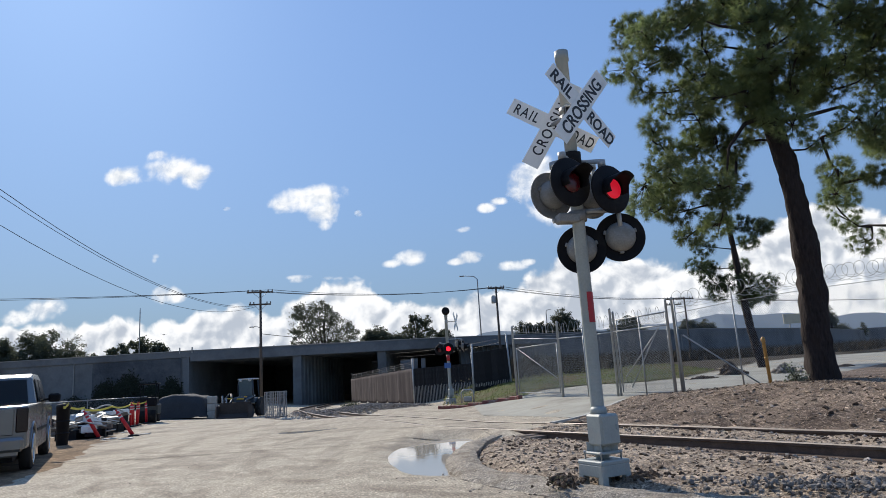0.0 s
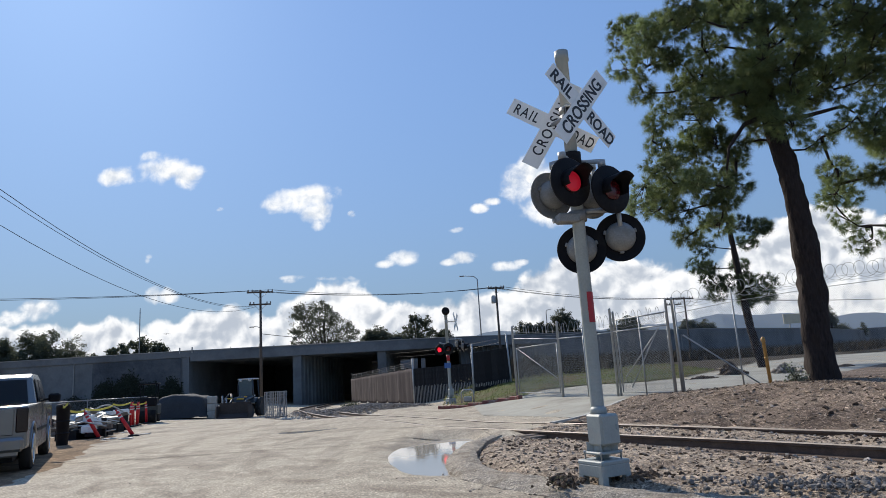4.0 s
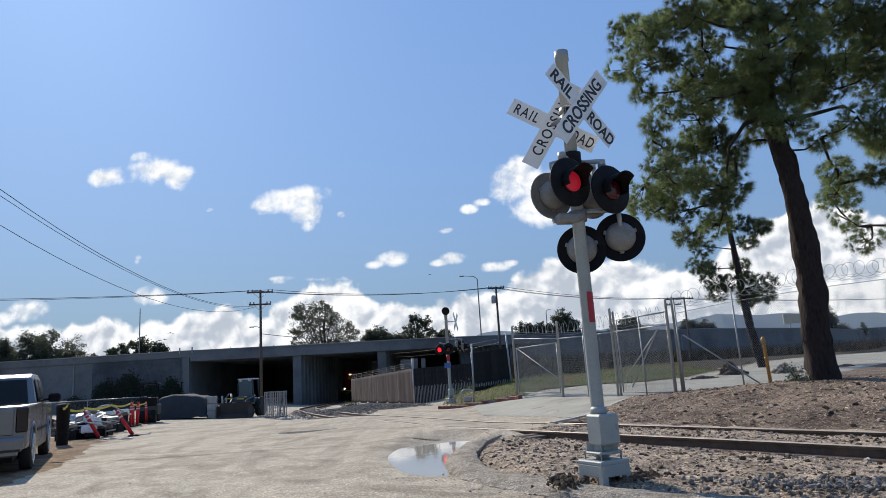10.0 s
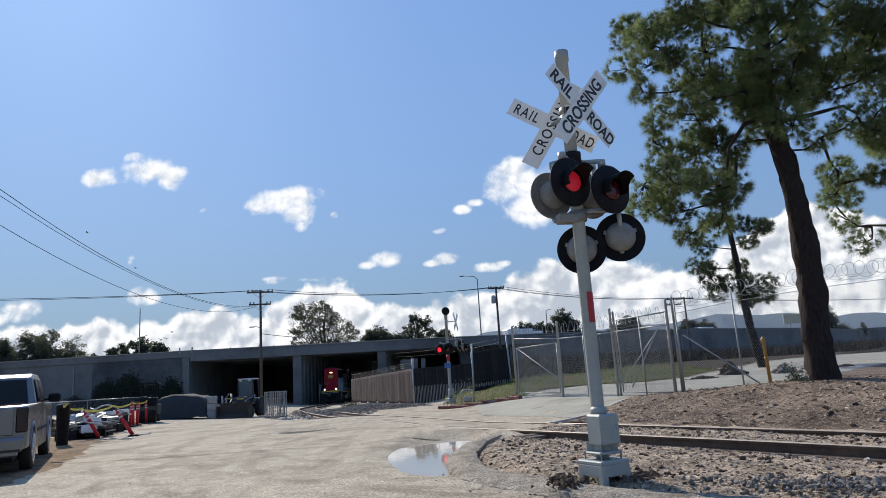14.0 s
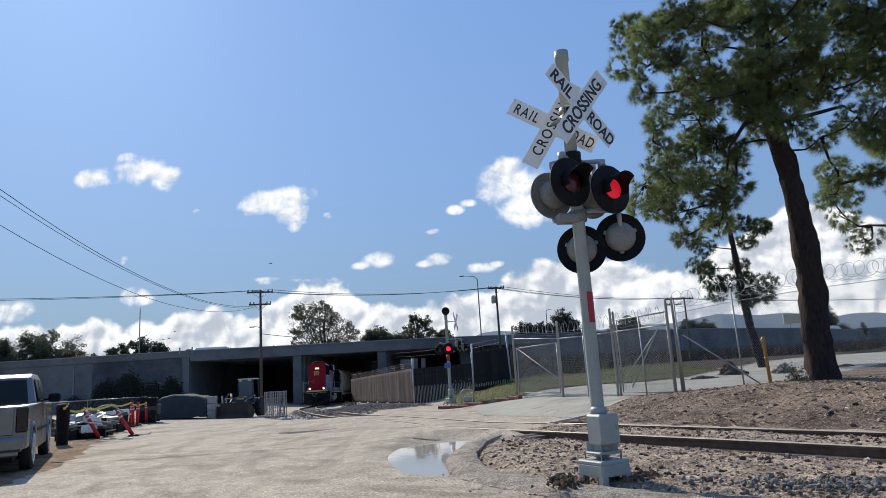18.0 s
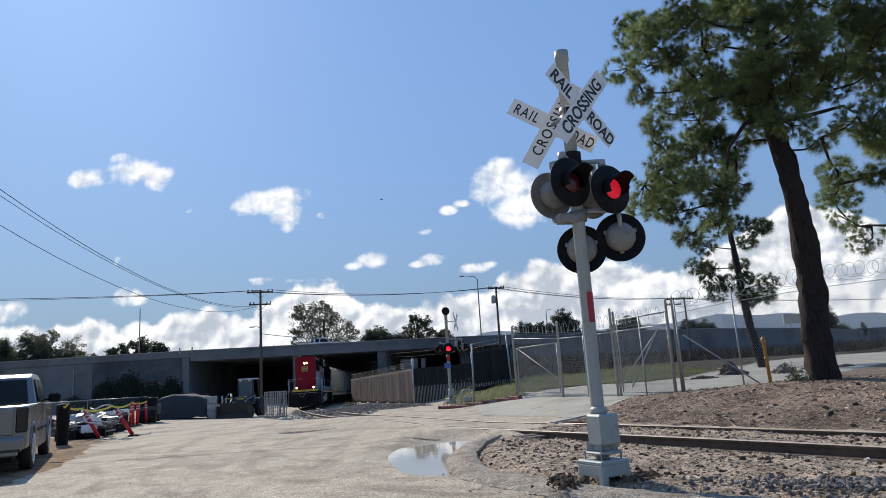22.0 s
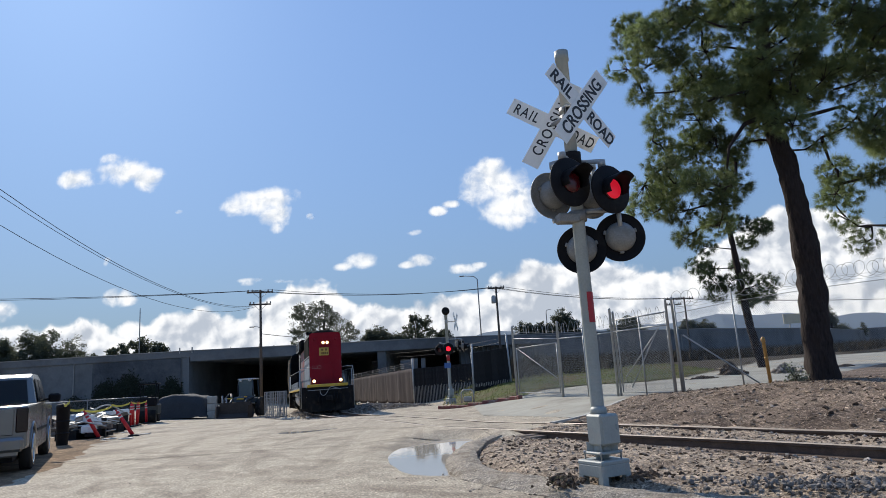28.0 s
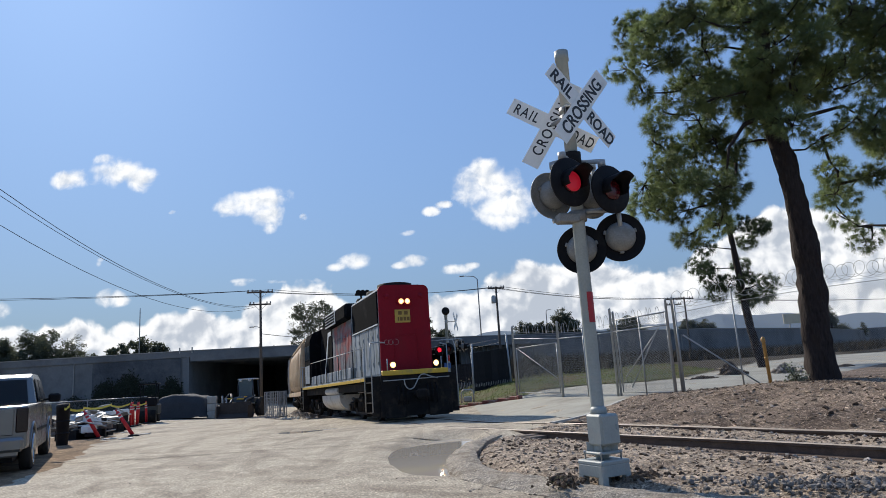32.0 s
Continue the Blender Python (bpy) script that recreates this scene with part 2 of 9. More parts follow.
RUST = mat("rusty_steel", (0.11, 0.077, 0.058), 0.75, 0.35, var=0.35, scale=5, fine=70, bump=0.3, dirt=(0.07, 0.045, 0.035), dirt_amt=0.4, dirt_scale=3)
RAILTOP = mat("worn_rail_head", (0.4, 0.33, 0.255), 0.5, 0.2, var=0.25, scale=4, fine=60, bump=0.1, dirt=(0.3, 0.22, 0.15), dirt_amt=0.35, dirt_scale=2)
TIMBER = mat("weathered_timber", (0.17, 0.135, 0.105), 0.95, var=0.35, scale=3, fine=30, bump=0.5, stretch=(1, 6, 6), per=0.25, spec=0.2)
GALV = mat("galvanised_steel", (0.36, 0.37, 0.37), 0.55, 0.4, var=0.15, scale=7, fine=60, bump=0.05, dirt=(0.3, 0.28, 0.25), dirt_amt=0.2, dirt_scale=5)
SILVER = mat("silver_painted_steel", (0.30, 0.325, 0.31), 0.55, 0.05, var=0.12, scale=5, fine=45, bump=0.08, dirt=(0.36, 0.34, 0.31), dirt_amt=0.28, dirt_scale=4)
BLACK = mat("black_paint", (0.009, 0.009, 0.011), 0.6, var=0.3, scale=6, fine=60, bump=0.05, dirt=(0.022, 0.021, 0.02), dirt_amt=0.25, dirt_scale=4, spec=0.15)
DARKIRON = mat("oily_dark_iron", (0.014, 0.013, 0.013), 0.8, 0.0, var=0.4, scale=4, fine=40, bump=0.3, dirt=(0.045, 0.036, 0.028), dirt_amt=0.35, dirt_scale=2.5, spec=0.15)
WHITE = mat("white_sheeting", (0.74, 0.74, 0.72), 0.4, var=0.05, scale=4, fine=50, bump=0.02, dirt=(0.6, 0.58, 0.54), dirt_amt=0.2, dirt_scale=3)
LETTER = mat("black_lettering", (0.02, 0.02, 0.022), 0.5, var=0.2, bump=0.0)
LAMPBACK = mat("weathered_grey_lamp_housing", (0.24, 0.237, 0.225), 0.6, 0.2, var=0.25, scale=7, fine=60, bump=0.1, dirt=(0.2, 0.185, 0.16), dirt_amt=0.4, dirt_scale=6)
REDTAPE = mat("red_reflective_tape", (0.36, 0.012, 0.02), 0.35, var=0.15, bump=0.02)
BARK = mat("pine_bark", (0.035, 0.027, 0.025), 0.95, var=0.65, scale=5, fine=22, bump=1.6, stretch=(1, 1, 0.25), dirt=(0.03, 0.022, 0.018), dirt_amt=0.5, dirt_scale=5, spec=0.2)
NEEDLE = mat("pine_needles", (0.1672, 0.2094, 0.0845), 0.55, var=0.35, scale=1.2, fine=10, bump=0.0, per=0.4, spec=0.4)
LEAF = mat("dusty_green_leaves", (0.078, 0.086, 0.052), 0.6, var=0.35, scale=0.6, fine=3, bump=0.0, island=0.4, spec=0.3)
GRASS = mat("grass_blades", (0.145, 0.168, 0.06), 0.8, var=0.3, scale=1.5, fine=12, bump=0.3, island=0.4, dirt=(0.19, 0.15, 0.085), dirt_amt=0.5, dirt_scale=0.6, spec=0.2)
NEEDLE_DARK = mat("dark_pine_needles", (0.068, 0.0944, 0.044), 0.55, var=0.35, scale=0.8, fine=8, bump=0.0, per=0.4, spec=0.3)
for leafm in (NEEDLE, NEEDLE_DARK, LEAF, GRASS):
    see_through(leafm, 0.45)
CHAIN = mat("dull_wire", (0.24, 0.25, 0.25), 0.7, 0.0, var=0.15, bump=0.0, spec=0.2)
SCRUB = mat("dark_scrub", (0.07, 0.058, 0.042), 0.95, var=0.4, scale=0.8, fine=8, bump=0.3, island=0.5, spec=0.05)
IVY = mat("dark_ivy", (0.02, 0.026, 0.018), 0.8, var=0.3, scale=1, fine=5, bump=0.0, island=0.4, spec=0.1)
ROCK = mat("broken_blue_grey_rock", (0.165, 0.148, 0.13), 0.9, var=0.3, scale=9, fine=60, bump=0.4, island=0.5, spec=0.3)
HILL = mat("hills_haze_glow", (0.06, 0.075, 0.09), 1.0, var=0.15, scale=0.004, fine=0.02, bump=0.0, spec=0.0)
BLUEGREY = mat("dusty_blue_grey_concrete", (0.168, 0.175, 0.178), 0.95, var=0.14, scale=0.4, fine=5, bump=0.1, dirt=(0.105, 0.108, 0.11), dirt_amt=0.45, dirt_scale=0.12, spec=0.2)
RED = mat("faded_red_paint", (0.24, 0.007, 0.018), 0.5, var=0.16, scale=1.2, fine=30, bump=0.03, dirt=(0.20, 0.012, 0.02), dirt_amt=0.35, dirt_scale=1.2, spec=0.15, stretch=(1, 1, 0.4))
REDWORN = mat("red_and_grey_worn_paint", (0.19, 0.195, 0.205), 0.8, var=0.3, scale=2, fine=20, bump=0.05, dirt=(0.32, 0.085, 0.08), dirt_amt=0.48, dirt_scale=0.7, spec=0.12)
GREY = mat("weathered_grey_paint", (0.29, 0.32, 0.345), 0.8, var=0.3, scale=1.5, fine=20, bump=0.05, dirt=(0.11, 0.13, 0.13), dirt_amt=0.42, dirt_scale=2.2, stretch=(1, 1, 0.3), spec=0.12)
YELLOW = mat("yellow_paint", (0.62, 0.40, 0.04), 0.5, var=0.15, scale=3, fine=30, bump=0.04, dirt=(0.3, 0.22, 0.1), dirt_amt=0.3, dirt_scale=3)
TANK = mat("pale_tank_paint", (0.5, 0.49, 0.47), 0.5, 0.1, var=0.15, scale=2, fine=20, bump=0.05, dirt=(0.25, 0.22, 0.19), dirt_amt=0.35, dirt_scale=2)
TAN = mat("tan_wagon_paint", (0.50, 0.36, 0.22), 0.6, var=0.14, scale=1.2, fine=18, bump=0.05, dirt=(0.28, 0.18, 0.11), dirt_amt=0.35, dirt_scale=1.4, stretch=(1, 1, 0.35))
HOPGREY = mat("grey_wagon_paint", (0.36, 0.36, 0.35), 0.6, var=0.14, scale=1.2, fine=18, bump=0.05, dirt=(0.22, 0.19, 0.16), dirt_amt=0.35, dirt_scale=1.4, stretch=(1, 1, 0.35))
HEADLAMP = glow("lit_headlamp", (1.0, 0.86, 0.62), 30.0)
# warm glow put on the reflector bowls for the lamps' light and glare
REFLECTOR = glow("reflector_lamp_glare", (1.0, 0.56, 0.24), 1.5)
REDGLOW = glow("lit_red_signal", (1.0, 0.015, 0.035), 1.7)
REDFAINT = glow("lit_red_signal_turned_away", (0.6, 0.012, 0.035), 0.26)
REDDIM = glow("lit_red_signal_aside", (0.75, 0.012, 0.035), 0.5)

# ---- the track's line: from behind the camera's right, over the crossing, under the road bridge ----
LINE = [Vector(p) for p in ((18.0, -10.5, 0.2), (11.6, -0.8, 0.2), (8.4, 4.1, 0.19), (5.5, 8.9, 0.18), (2.1, 14.25, 0.15), (0.3, 18.3, 0.04), (-1.15, 22.5, -0.04), (-2.72, 26.6, -0.11), (-4.23, 30.45, -0.18), (-5.7, 34.5, -0.25), (-8.25, 42.7, -0.39), (-10.6, 51.0, -0.53), (-12.4, 58.0, -0.65), (-13.75, 64.8, -0.77), (-15.3, 78.6, -1.0), (-16.2, 90, -1.2), (-16.5, 99.8, -1.37), (-16.2, 109, -1.45), (-14.6, 120, -1.55), (-11, 132, -1.6), (-5, 143, -1.6), (4, 153, -1.6), (15, 161, -1.6), (40, 172, -1.6), (80, 182, -1.6))]


def spline(pts, step):
    out = []
    for i in range(len(pts) - 1):
        p0, p1, p2, p3 = pts[max(i - 1, 0)], pts[i], pts[i + 1], pts[min(i + 2, len(pts) - 1)]
        k = max(2, int((p2 - p1).length / step))
        for j in range(k):
            t = j / k
            out.append(0.5 * ((2 * p1) + (p2 - p0) * t + (2 * p0 - 5 * p1 + 4 * p2 - p3) * t * t + (3 * p1 - p0 - 3 * p2 + p3) * t ** 3))
    return out + [pts[-1]]


TRACK = spline(LINE, 0.5)
TLEN = [0.0]
for a_, b_ in zip(TRACK, TRACK[1:]):
    TLEN.append(TLEN[-1] + (b_ - a_).length)
TX = np.array([p.x for p in TRACK])
TY = np.array([p.y for p in TRACK])
TZ = np.array([p.z for p in TRACK])


def on_track(s):
    """The point of the track's centre line, on the rail heads, s metres from its near end."""
    return Vector((float(np.interp(s, TLEN, TX)), float(np.interp(s, TLEN, TY)), float(np.interp(s, TLEN, TZ))))


def track_x(y):
    return np.interp(y, TY[:330], TX[:330])


def track_z(y):
    return np.interp(y, TY[:330], TZ[:330])


def sst(a, b, x):
    t = np.clip((x - a) / (b - a), 0, 1)
    return t * t * (3 - 2 * t)


def ground_z(x, y):
    """Height of the ground, for numbers or arrays."""
    x, y = np.asarray(x, float), np.asarray(y, float)
    s = (x - track_x(y)) * 0.88
    far = np.clip(y - 20, 0, 24)
    right = sst(1.2 + 0.22 * far, 5.0 + 0.3 * far, s)
    z = -0.0172 * np.clip(y - 18, 0, 92) * (0.35 + 0.65 * sst(-10.0, -3.0, s)) * (1 - right)
    # the road is ramped up to the rail heads at the crossing
    ramp = (1 - sst(0.9, 4.0, np.abs(s))) * sst(13.6, 14.8, y - 0.3 * s) * (1 - sst(29.0, 33.0, y))
    z = z + ramp * (track_z(y) - 0.012 - z)
    # past the road the rails lie in a shallow bed of ballast
    z = z - 0.17 * (1 - sst(1.5, 3.2, np.abs(s))) * sst(30.5, 35, y)
    # beyond the rails the ground rises towards the fence and the wall
    z = z + right * (0.3 * sst(-5, 6, y) + 0.75 * sst(23, 58, y))
    # the hollows that hold the puddles
    d = np.sqrt((x / 1.37) ** 2 + ((y - 12.45) / 3.1) ** 2)
    h = (1 - sst(0.68, 1.1, d)) * (1 - sst(0.3, 0.8, x))
    z = z * (1 - h) - 0.078 * h
    d = np.sqrt(((x + 4.3 + 0.5 * np.sin(y)) / 1.5) ** 2 + ((y - 21.2 - 0.3 * np.sin(3 * x)) / 1.1) ** 2)
    z = z - 0.065 * (1 - sst(0.3, 1.1, d))
    z = z + 0.012 * np.sin(x * 1.7 + y * 0.6) * np.sin(y * 0.9 - x * 0.4) * (1 - sst(40, 80, y))
    return z


def axis(*stretches):
    out = []
    for a, b, step in stretches:
        out += list(np.arange(a, b - 1e-6, step))
    return np.array(out + [stretches[-1][1]])


def sheet(name, xs, ys, zf, material, keep=None, smooth=True):
    X, Y = np.meshgrid(xs, ys)
    Z = zf(X, Y)
    w = len(xs)
    ids = np.arange(X.size).reshape(X.shape)
    quads = np.stack([ids[:-1, :-1], ids[:-1, 1:], ids[1:, 1:], ids[1:, :-1]], -1).reshape(-1, 4)
    if keep is not None:
        quads = quads[keep(X, Y)[:-1, :-1].reshape(-1)]
    return raw(name, np.stack([X, Y, Z], -1).reshape(-1, 3).tolist(), quads.tolist(), material, smooth=smooth)


def rough_noise(x, y, scale, amp):
    """Cheap smooth bumps from summed waves."""
    z = 0
    for i, (a, b, c) in enumerate(((1.0, 0.3, 0.2), (-0.4, 1.1, 1.9), (0.9, -0.8, 4.1), (1.7, 0.9, 2.3), (-1.3, 1.6, 0.7), (2.3, -1.9, 5.0))):
        z = z + np.sin((a * x + b * y) * scale + c + 1.3 * np.sin((b * x - a * y) * scale * 0.6 + i)) / (1 + 0.4 * i)
    return z * amp / 2.5


GX = axis((-4000, -400, 600), (-400, -80, 40), (-80, -14, 3), (-14, 16, 0.25), (16, 60, 2), (60, 400, 40), (400, 4000, 600))
GY = axis((-800, -60, 100), (-60, -4, 8), (-4, 34, 0.25), (34, 120, 2), (120, 500, 40), (500, 4500, 500))
ground = tagged(sheet("ground", GX, GY, lambda x, y: ground_z(x, y) + rough_noise(x, y, 2.1, 0.006) * (np.abs(x) < 30), ROAD), "pale dusty unpaved road and yard ground", "ground", kind="structure")


# ---- dirt island inside the kerb, and the dirt bank beyond the rails ----
KERB_OUT = [(1.35, 14.75), (0.75, 14.3), (0.33, 13.3), (0.08, 12.2), (-0.05, 10.95), (-0.01, 9.75), (0.28, 8.66), (0.86, 7.66), (1.42, 6.93), (2.2, 6.2), (3.4, 5.2), (5.2, 3.9), (8.0, 1.5)]


def track_off(x, y):
    return (x - track_x(y)) * 0.86


def curve_sd(x, y, pts):
    """Distance to an open polyline, positive on its right-hand side when walked backwards (inside the kerb)."""
    best, side = np.full(np.shape(x), 1e9), np.zeros(np.shape(x))
    for (ax, ay), (bx, by) in zip(pts, pts[1:]):
        dx, dy = bx - ax, by - ay
        t = np.clip(((x - ax) * dx + (y - ay) * dy) / (dx * dx + dy * dy), 0, 1)
        ex, ey = x - ax - t * dx, y - ay - t * dy
        d = np.hypot(ex, ey)
        c = dx * ey - dy * ex
        near = d < best
        best = np.where(near, d, best)
        side = np.where(near, np.sign(c), side)
    return best * side


def island_z(x, y):
    inside = np.minimum(curve_sd(x, y, KERB_OUT) - 0.2, 4.0)
    base = ground_z(x, y) * (y < 13) * 0.0
    return np.where(inside > -0.3, base - 0.1 + 0.2 * sst(-0.1, 0.5, inside) + rough_noise(x, y, 3.5, 0.022) + rough_noise(x, y, 9.0, 0.012) - 0.1 * (1 - sst(0.85, 1.5, np.abs(track_off(x, y)))) + 0.14 * (1 - sst(0.5, 0.7, np.abs(track_off(x, y)))), -0.3)


dirt_island = tagged(sheet("dirt_island", axis((-0.2, 6, 0.07), (6, 12, 0.15)), axis((0, 4, 0.15), (4, 15.4, 0.07)), island_z, DIRT, lambda x, y: (curve_sd(x, y, KERB_OUT) > -0.12) & (track_off(x, y) < 1.6)), "brown stony dirt island inside a worn kerb", "dirt", kind="structure")

BANK_EDGE = [(2.2, 15.3), (3.1, 17.0), (4.4, 18.9), (6.3, 21.6), (9.0, 22.6), (13, 26.5), (20, 33), (38, 52)]


def bank_z(x, y):
    inside = -curve_sd(x, y, BANK_EDGE)
    toe = track_off(x, y) - 1.0
    mound = 0.28 * np.exp(-((x - 8.6) / 3.2) ** 2 - ((y - 15.6) / 3.4) ** 2) + 0.1 * np.exp(-((x - 12) / 5) ** 2 - ((y - 17) / 5) ** 2)
    return ground_z(x, y) + 0.03 - 0.12 * (1 - sst(-0.2, 0.25, inside)) + (mound + 0.04) * sst(0, 1.5, toe) + (rough_noise(x, y, 2.2, 0.03) + rough_noise(x, y, 7.0, 0.014)) * sst(-0.1, 0.6, toe)


dirt_bank = tagged(sheet("dirt_bank", axis((1.5, 13, 0.11), (13, 40, 0.5)), axis((0, 6, 0.3), (6, 23, 0.11), (23, 54, 0.5)), bank_z, DUFF, lambda x, y: (curve_sd(x, y, BANK_EDGE) < 0.25) & (track_off(x, y) > 0.9)), "bare brown dirt bank strewn with stones and chips", "dirt", kind="structure")

# ---- kerb: short worn lengths ----
kerb = empty("kerb")
tagged(kerb, "low worn asphalt kerb round the dirt island", "kerb", kind="structure")
kp = spline([Vector((x, y, 0)) for x, y in KERB_OUT], 0.2)
KPROF = ((-0.12, -0.12), (-0.1, 0.0), (-0.04, 0.045), (0.05, 0.08), (0.16, 0.1), (0.28, 0.105), (0.38, 0.08), (0.42, -0.12))
krings = []
for i, p in enumerate(kp):
    d = (kp[min(i + 1, len(kp) - 1)] - kp[max(i - 1, 0)]).normalized()
    side = Vector((-d.y, d.x, 0))
    jit = 0.014 * math.sin(i * 1.7) + 0.01 * math.sin(i * 0.61)
    krings.append([p + side * (o + jit) + Vector((0, 0, h * (0.88 + 0.12 * math.sin(i * 0.47 + 0.8 * j)) + 0.009 * math.sin(i * 1.9 + j * 2.9) + 0.006 * math.sin(i * 3.7 + j * 1.1))) for j, (o, h) in enumerate(KPROF)])
i = 0
while i < len(kp) - 6 and kp[i].y > 3.6:
    bm = bmesh.new()
    rows_ = [[bm.verts.new(q) for q in krings[k]] for k in range(i, i + 6)]
    for a, b in zip(rows_, rows_[1:]):
        for j in range(len(KPROF) - 1):
            bm.faces.new((a[j], a[j + 1], b[j + 1], b[j]))
    bm.faces.new(rows_[0][::-1])
    bm.faces.new(rows_[-1])
    part("kerb_length", bm, KERB, kerb)
    i += 5

# ---- rails and sleepers ----
RAIL = ((-0.075, -0.17), (-0.07, -0.155), (-0.015, -0.14), (-0.012, -0.05), (-0.036, -0.042), (-0.037, -0.01), (-0.03, 0.0), (0.03, 0.0), (0.037, -0.01), (0.036, -0.042), (0.012, -0.05), (0.015, -0.14), (0.07, -0.155), (0.075, -0.17))


def sweep(bm, pts, prof, off):
    rings = []
    for i, p in enumerate(pts):
        d = pts[min(i + 1, len(pts) - 1)] - pts[max(i - 1, 0)]
        d.z = 0
        d.normalize()
        side = Vector((d.y, -d.x, 0))
        rings.append([bm.verts.new(p + side * (off + o) + Vector((0, 0, h))) for o, h in prof])
    for a, b in zip(rings, rings[1:]):
        for j in range(len(prof)):
            f = bm.faces.new((a[j], a[(j + 1) % len(prof)], b[(j + 1) % len(prof)], b[j]))
            f.material_index = 1 if prof is RAIL and min(prof[j][1], prof[(j + 1) % len(prof)][1]) > -0.02 else 0
    bm.faces.new(rings[0])
    bm.faces.new(rings[-1][::-1])


for off in (-0.755, 0.755):
    bm = bmesh.new()
    sweep(bm, TRACK, RAIL, off)
    ob = part("rail", bm, RUST)
    ob.data.materials.append(RAILTOP)
    tagged(ob, "rust-brown steel rail with a worn head", "rail", "rails of the track", "structure")

# dark flangeways beside the rails where the road crosses them
GROOVE = mat("dirt_filled_flangeway", (0.055, 0.042, 0.032), 0.95, var=0.4, scale=3, fine=40, bump=0.3, spec=0.1)
for off in (-0.66, 0.66):
    bm = bmesh.new()
    sweep(bm, [p for p in TRACK if 14.6 < p.y < 31.0], ((-0.035, -0.05), (-0.03, -0.004), (0.03, -0.004), (0.035, -0.05)), off)
    tagged(part("flangeway", bm, GROOVE), "dark dirt-filled groove beside the rail in the crossing", "groove", "flangeways of the crossing", "structure")

bm = bmesh.new()
box(bm, (0, 0, 0), (2.5, 0.22, 0.14), bev=0.015)
tie_me = mesh_of("sleeper", bm, TIMBER)
sleepers = tagged(empty("sleepers"), "half-buried weathered timber sleepers under the rails", "sleepers", kind="structure")
s = 8.0
while s < 95:
    p, q = on_track(s), on_track(s + 0.3)
    if not (13.9 < p.y < 31):
        ob = new("sleeper", tie_me)
        ob.parent = sleepers
        ob.matrix_world = Matrix.Translation(p + Vector((0, 0, -0.235 + random.uniform(-0.01, 0.015)))) @ Matrix.Rotation(math.atan2(q.y - p.y, q.x - p.x) + math.pi / 2, 4, "Z")
    s += 0.62


# ---- loose stones, ballast and chips, as one object each ----
ICO = np.array([(0, 0, 1), (0.89, 0, 0.45), (0.28, 0.85, 0.45), (-0.72, 0.53, 0.45), (-0.72, -0.53, 0.45), (0.28, -0.85, 0.45), (0.72, 0.53, -0.45), (-0.28, 0.85, -0.45), (-0.89, 0, -0.45), (-0.28, -0.85, -0.45), (0.72, -0.53, -0.45), (0, 0, -1)])
ICO_F = np.array([(0, 1, 2), (0, 2, 3), (0, 3, 4), (0, 4, 5), (0, 5, 1), (1, 6, 2), (2, 7, 3), (3, 8, 4), (4, 9, 5), (5, 10, 1), (6, 7, 2), (7, 8, 3), (8, 9, 4), (9, 10, 5), (10, 6, 1)])


def scatter(name, count, place, size, material, flat=0.7, seed=3, long=1.0):
    """Broken stones at the places that place(generator, count) gives, as one mesh."""
    gen = np.random.default_rng(seed)
    P = place(gen, count)
    n = len(P)
    r = size(gen, n)[:, None]
    V = ICO[None] * gen.uniform(0.55, 1.35, (n, 12, 1)) * r[:, :, None] * np.array((long, 1.0, flat))
    ax, ay, az = gen.uniform(-0.5, 0.5, (n, 1)), gen.uniform(-0.5, 0.5, (n, 1)), gen.uniform(0, 6.28, (n, 1))
    x, y, z = V[:, :, 0], V[:, :, 1], V[:, :, 2]
    y, z = y * np.cos(ax) - z * np.sin(ax), y * np.sin(ax) + z * np.cos(ax)
    x, z = x * np.cos(ay) + z * np.sin(ay), z * np.cos(ay) - x * np.sin(ay)
    x, y = x * np.cos(az) - y * np.sin(az), x * np.sin(az) + y * np.cos(az)
    V = np.stack([x, y, z + r * flat * 0.25], -1) + P[:, None, :]
    F = ICO_F[None] + 12 * np.arange(n)[:, None, None]
    return raw(name, V.reshape(-1, 3).tolist(), F.reshape(-1, 3).tolist(), material)


def pick(gen, n, draw, test, height):
    """n places drawn at random that pass the test, set on the height."""
    xs, ys = [], []
    while sum(len(q) for q in xs) < n:
        x, y = draw(gen, 2 * n)
        ok = test(x, y)
        xs.append(x[ok])
        ys.append(y[ok])
    x, y = np.concatenate(xs)[:n], np.concatenate(ys)[:n]
    return np.stack([x, y, height(x, y)], -1)


def on_island(gen, n):
    return pick(gen, n, lambda g, k: (g.uniform(0.1, 8.5, k), g.uniform(3.0, 14.4, k)), lambda x, y: (curve_sd(x, y, KERB_OUT) > 0.35) & (track_off(x, y) < 0.65) & (np.abs(np.abs(track_off(x, y)) - 0.75) > 0.12), island_z)


def on_bank(gen, n):
    return pick(gen, n, lambda g, k: (g.uniform(1.5, 20, k), np.where(g.random(k) < 0.7, g.uniform(5, 24, k), g.uniform(8, 18, k))), lambda x, y: (track_off(x, y) > 1.0) & (curve_sd(x, y, BANK_EDGE) < -0.1), bank_z)


def near_rocks(gen, n):
    u = gen.normal(0, 1, n)
    x, y = 4.0 + 0.7 * u + gen.normal(0, 0.1, n), 6.15 - 0.28 * u + gen.normal(0, 0.22, n)
    return np.stack([x, y, island_z(x, y) + 0.02], -1)


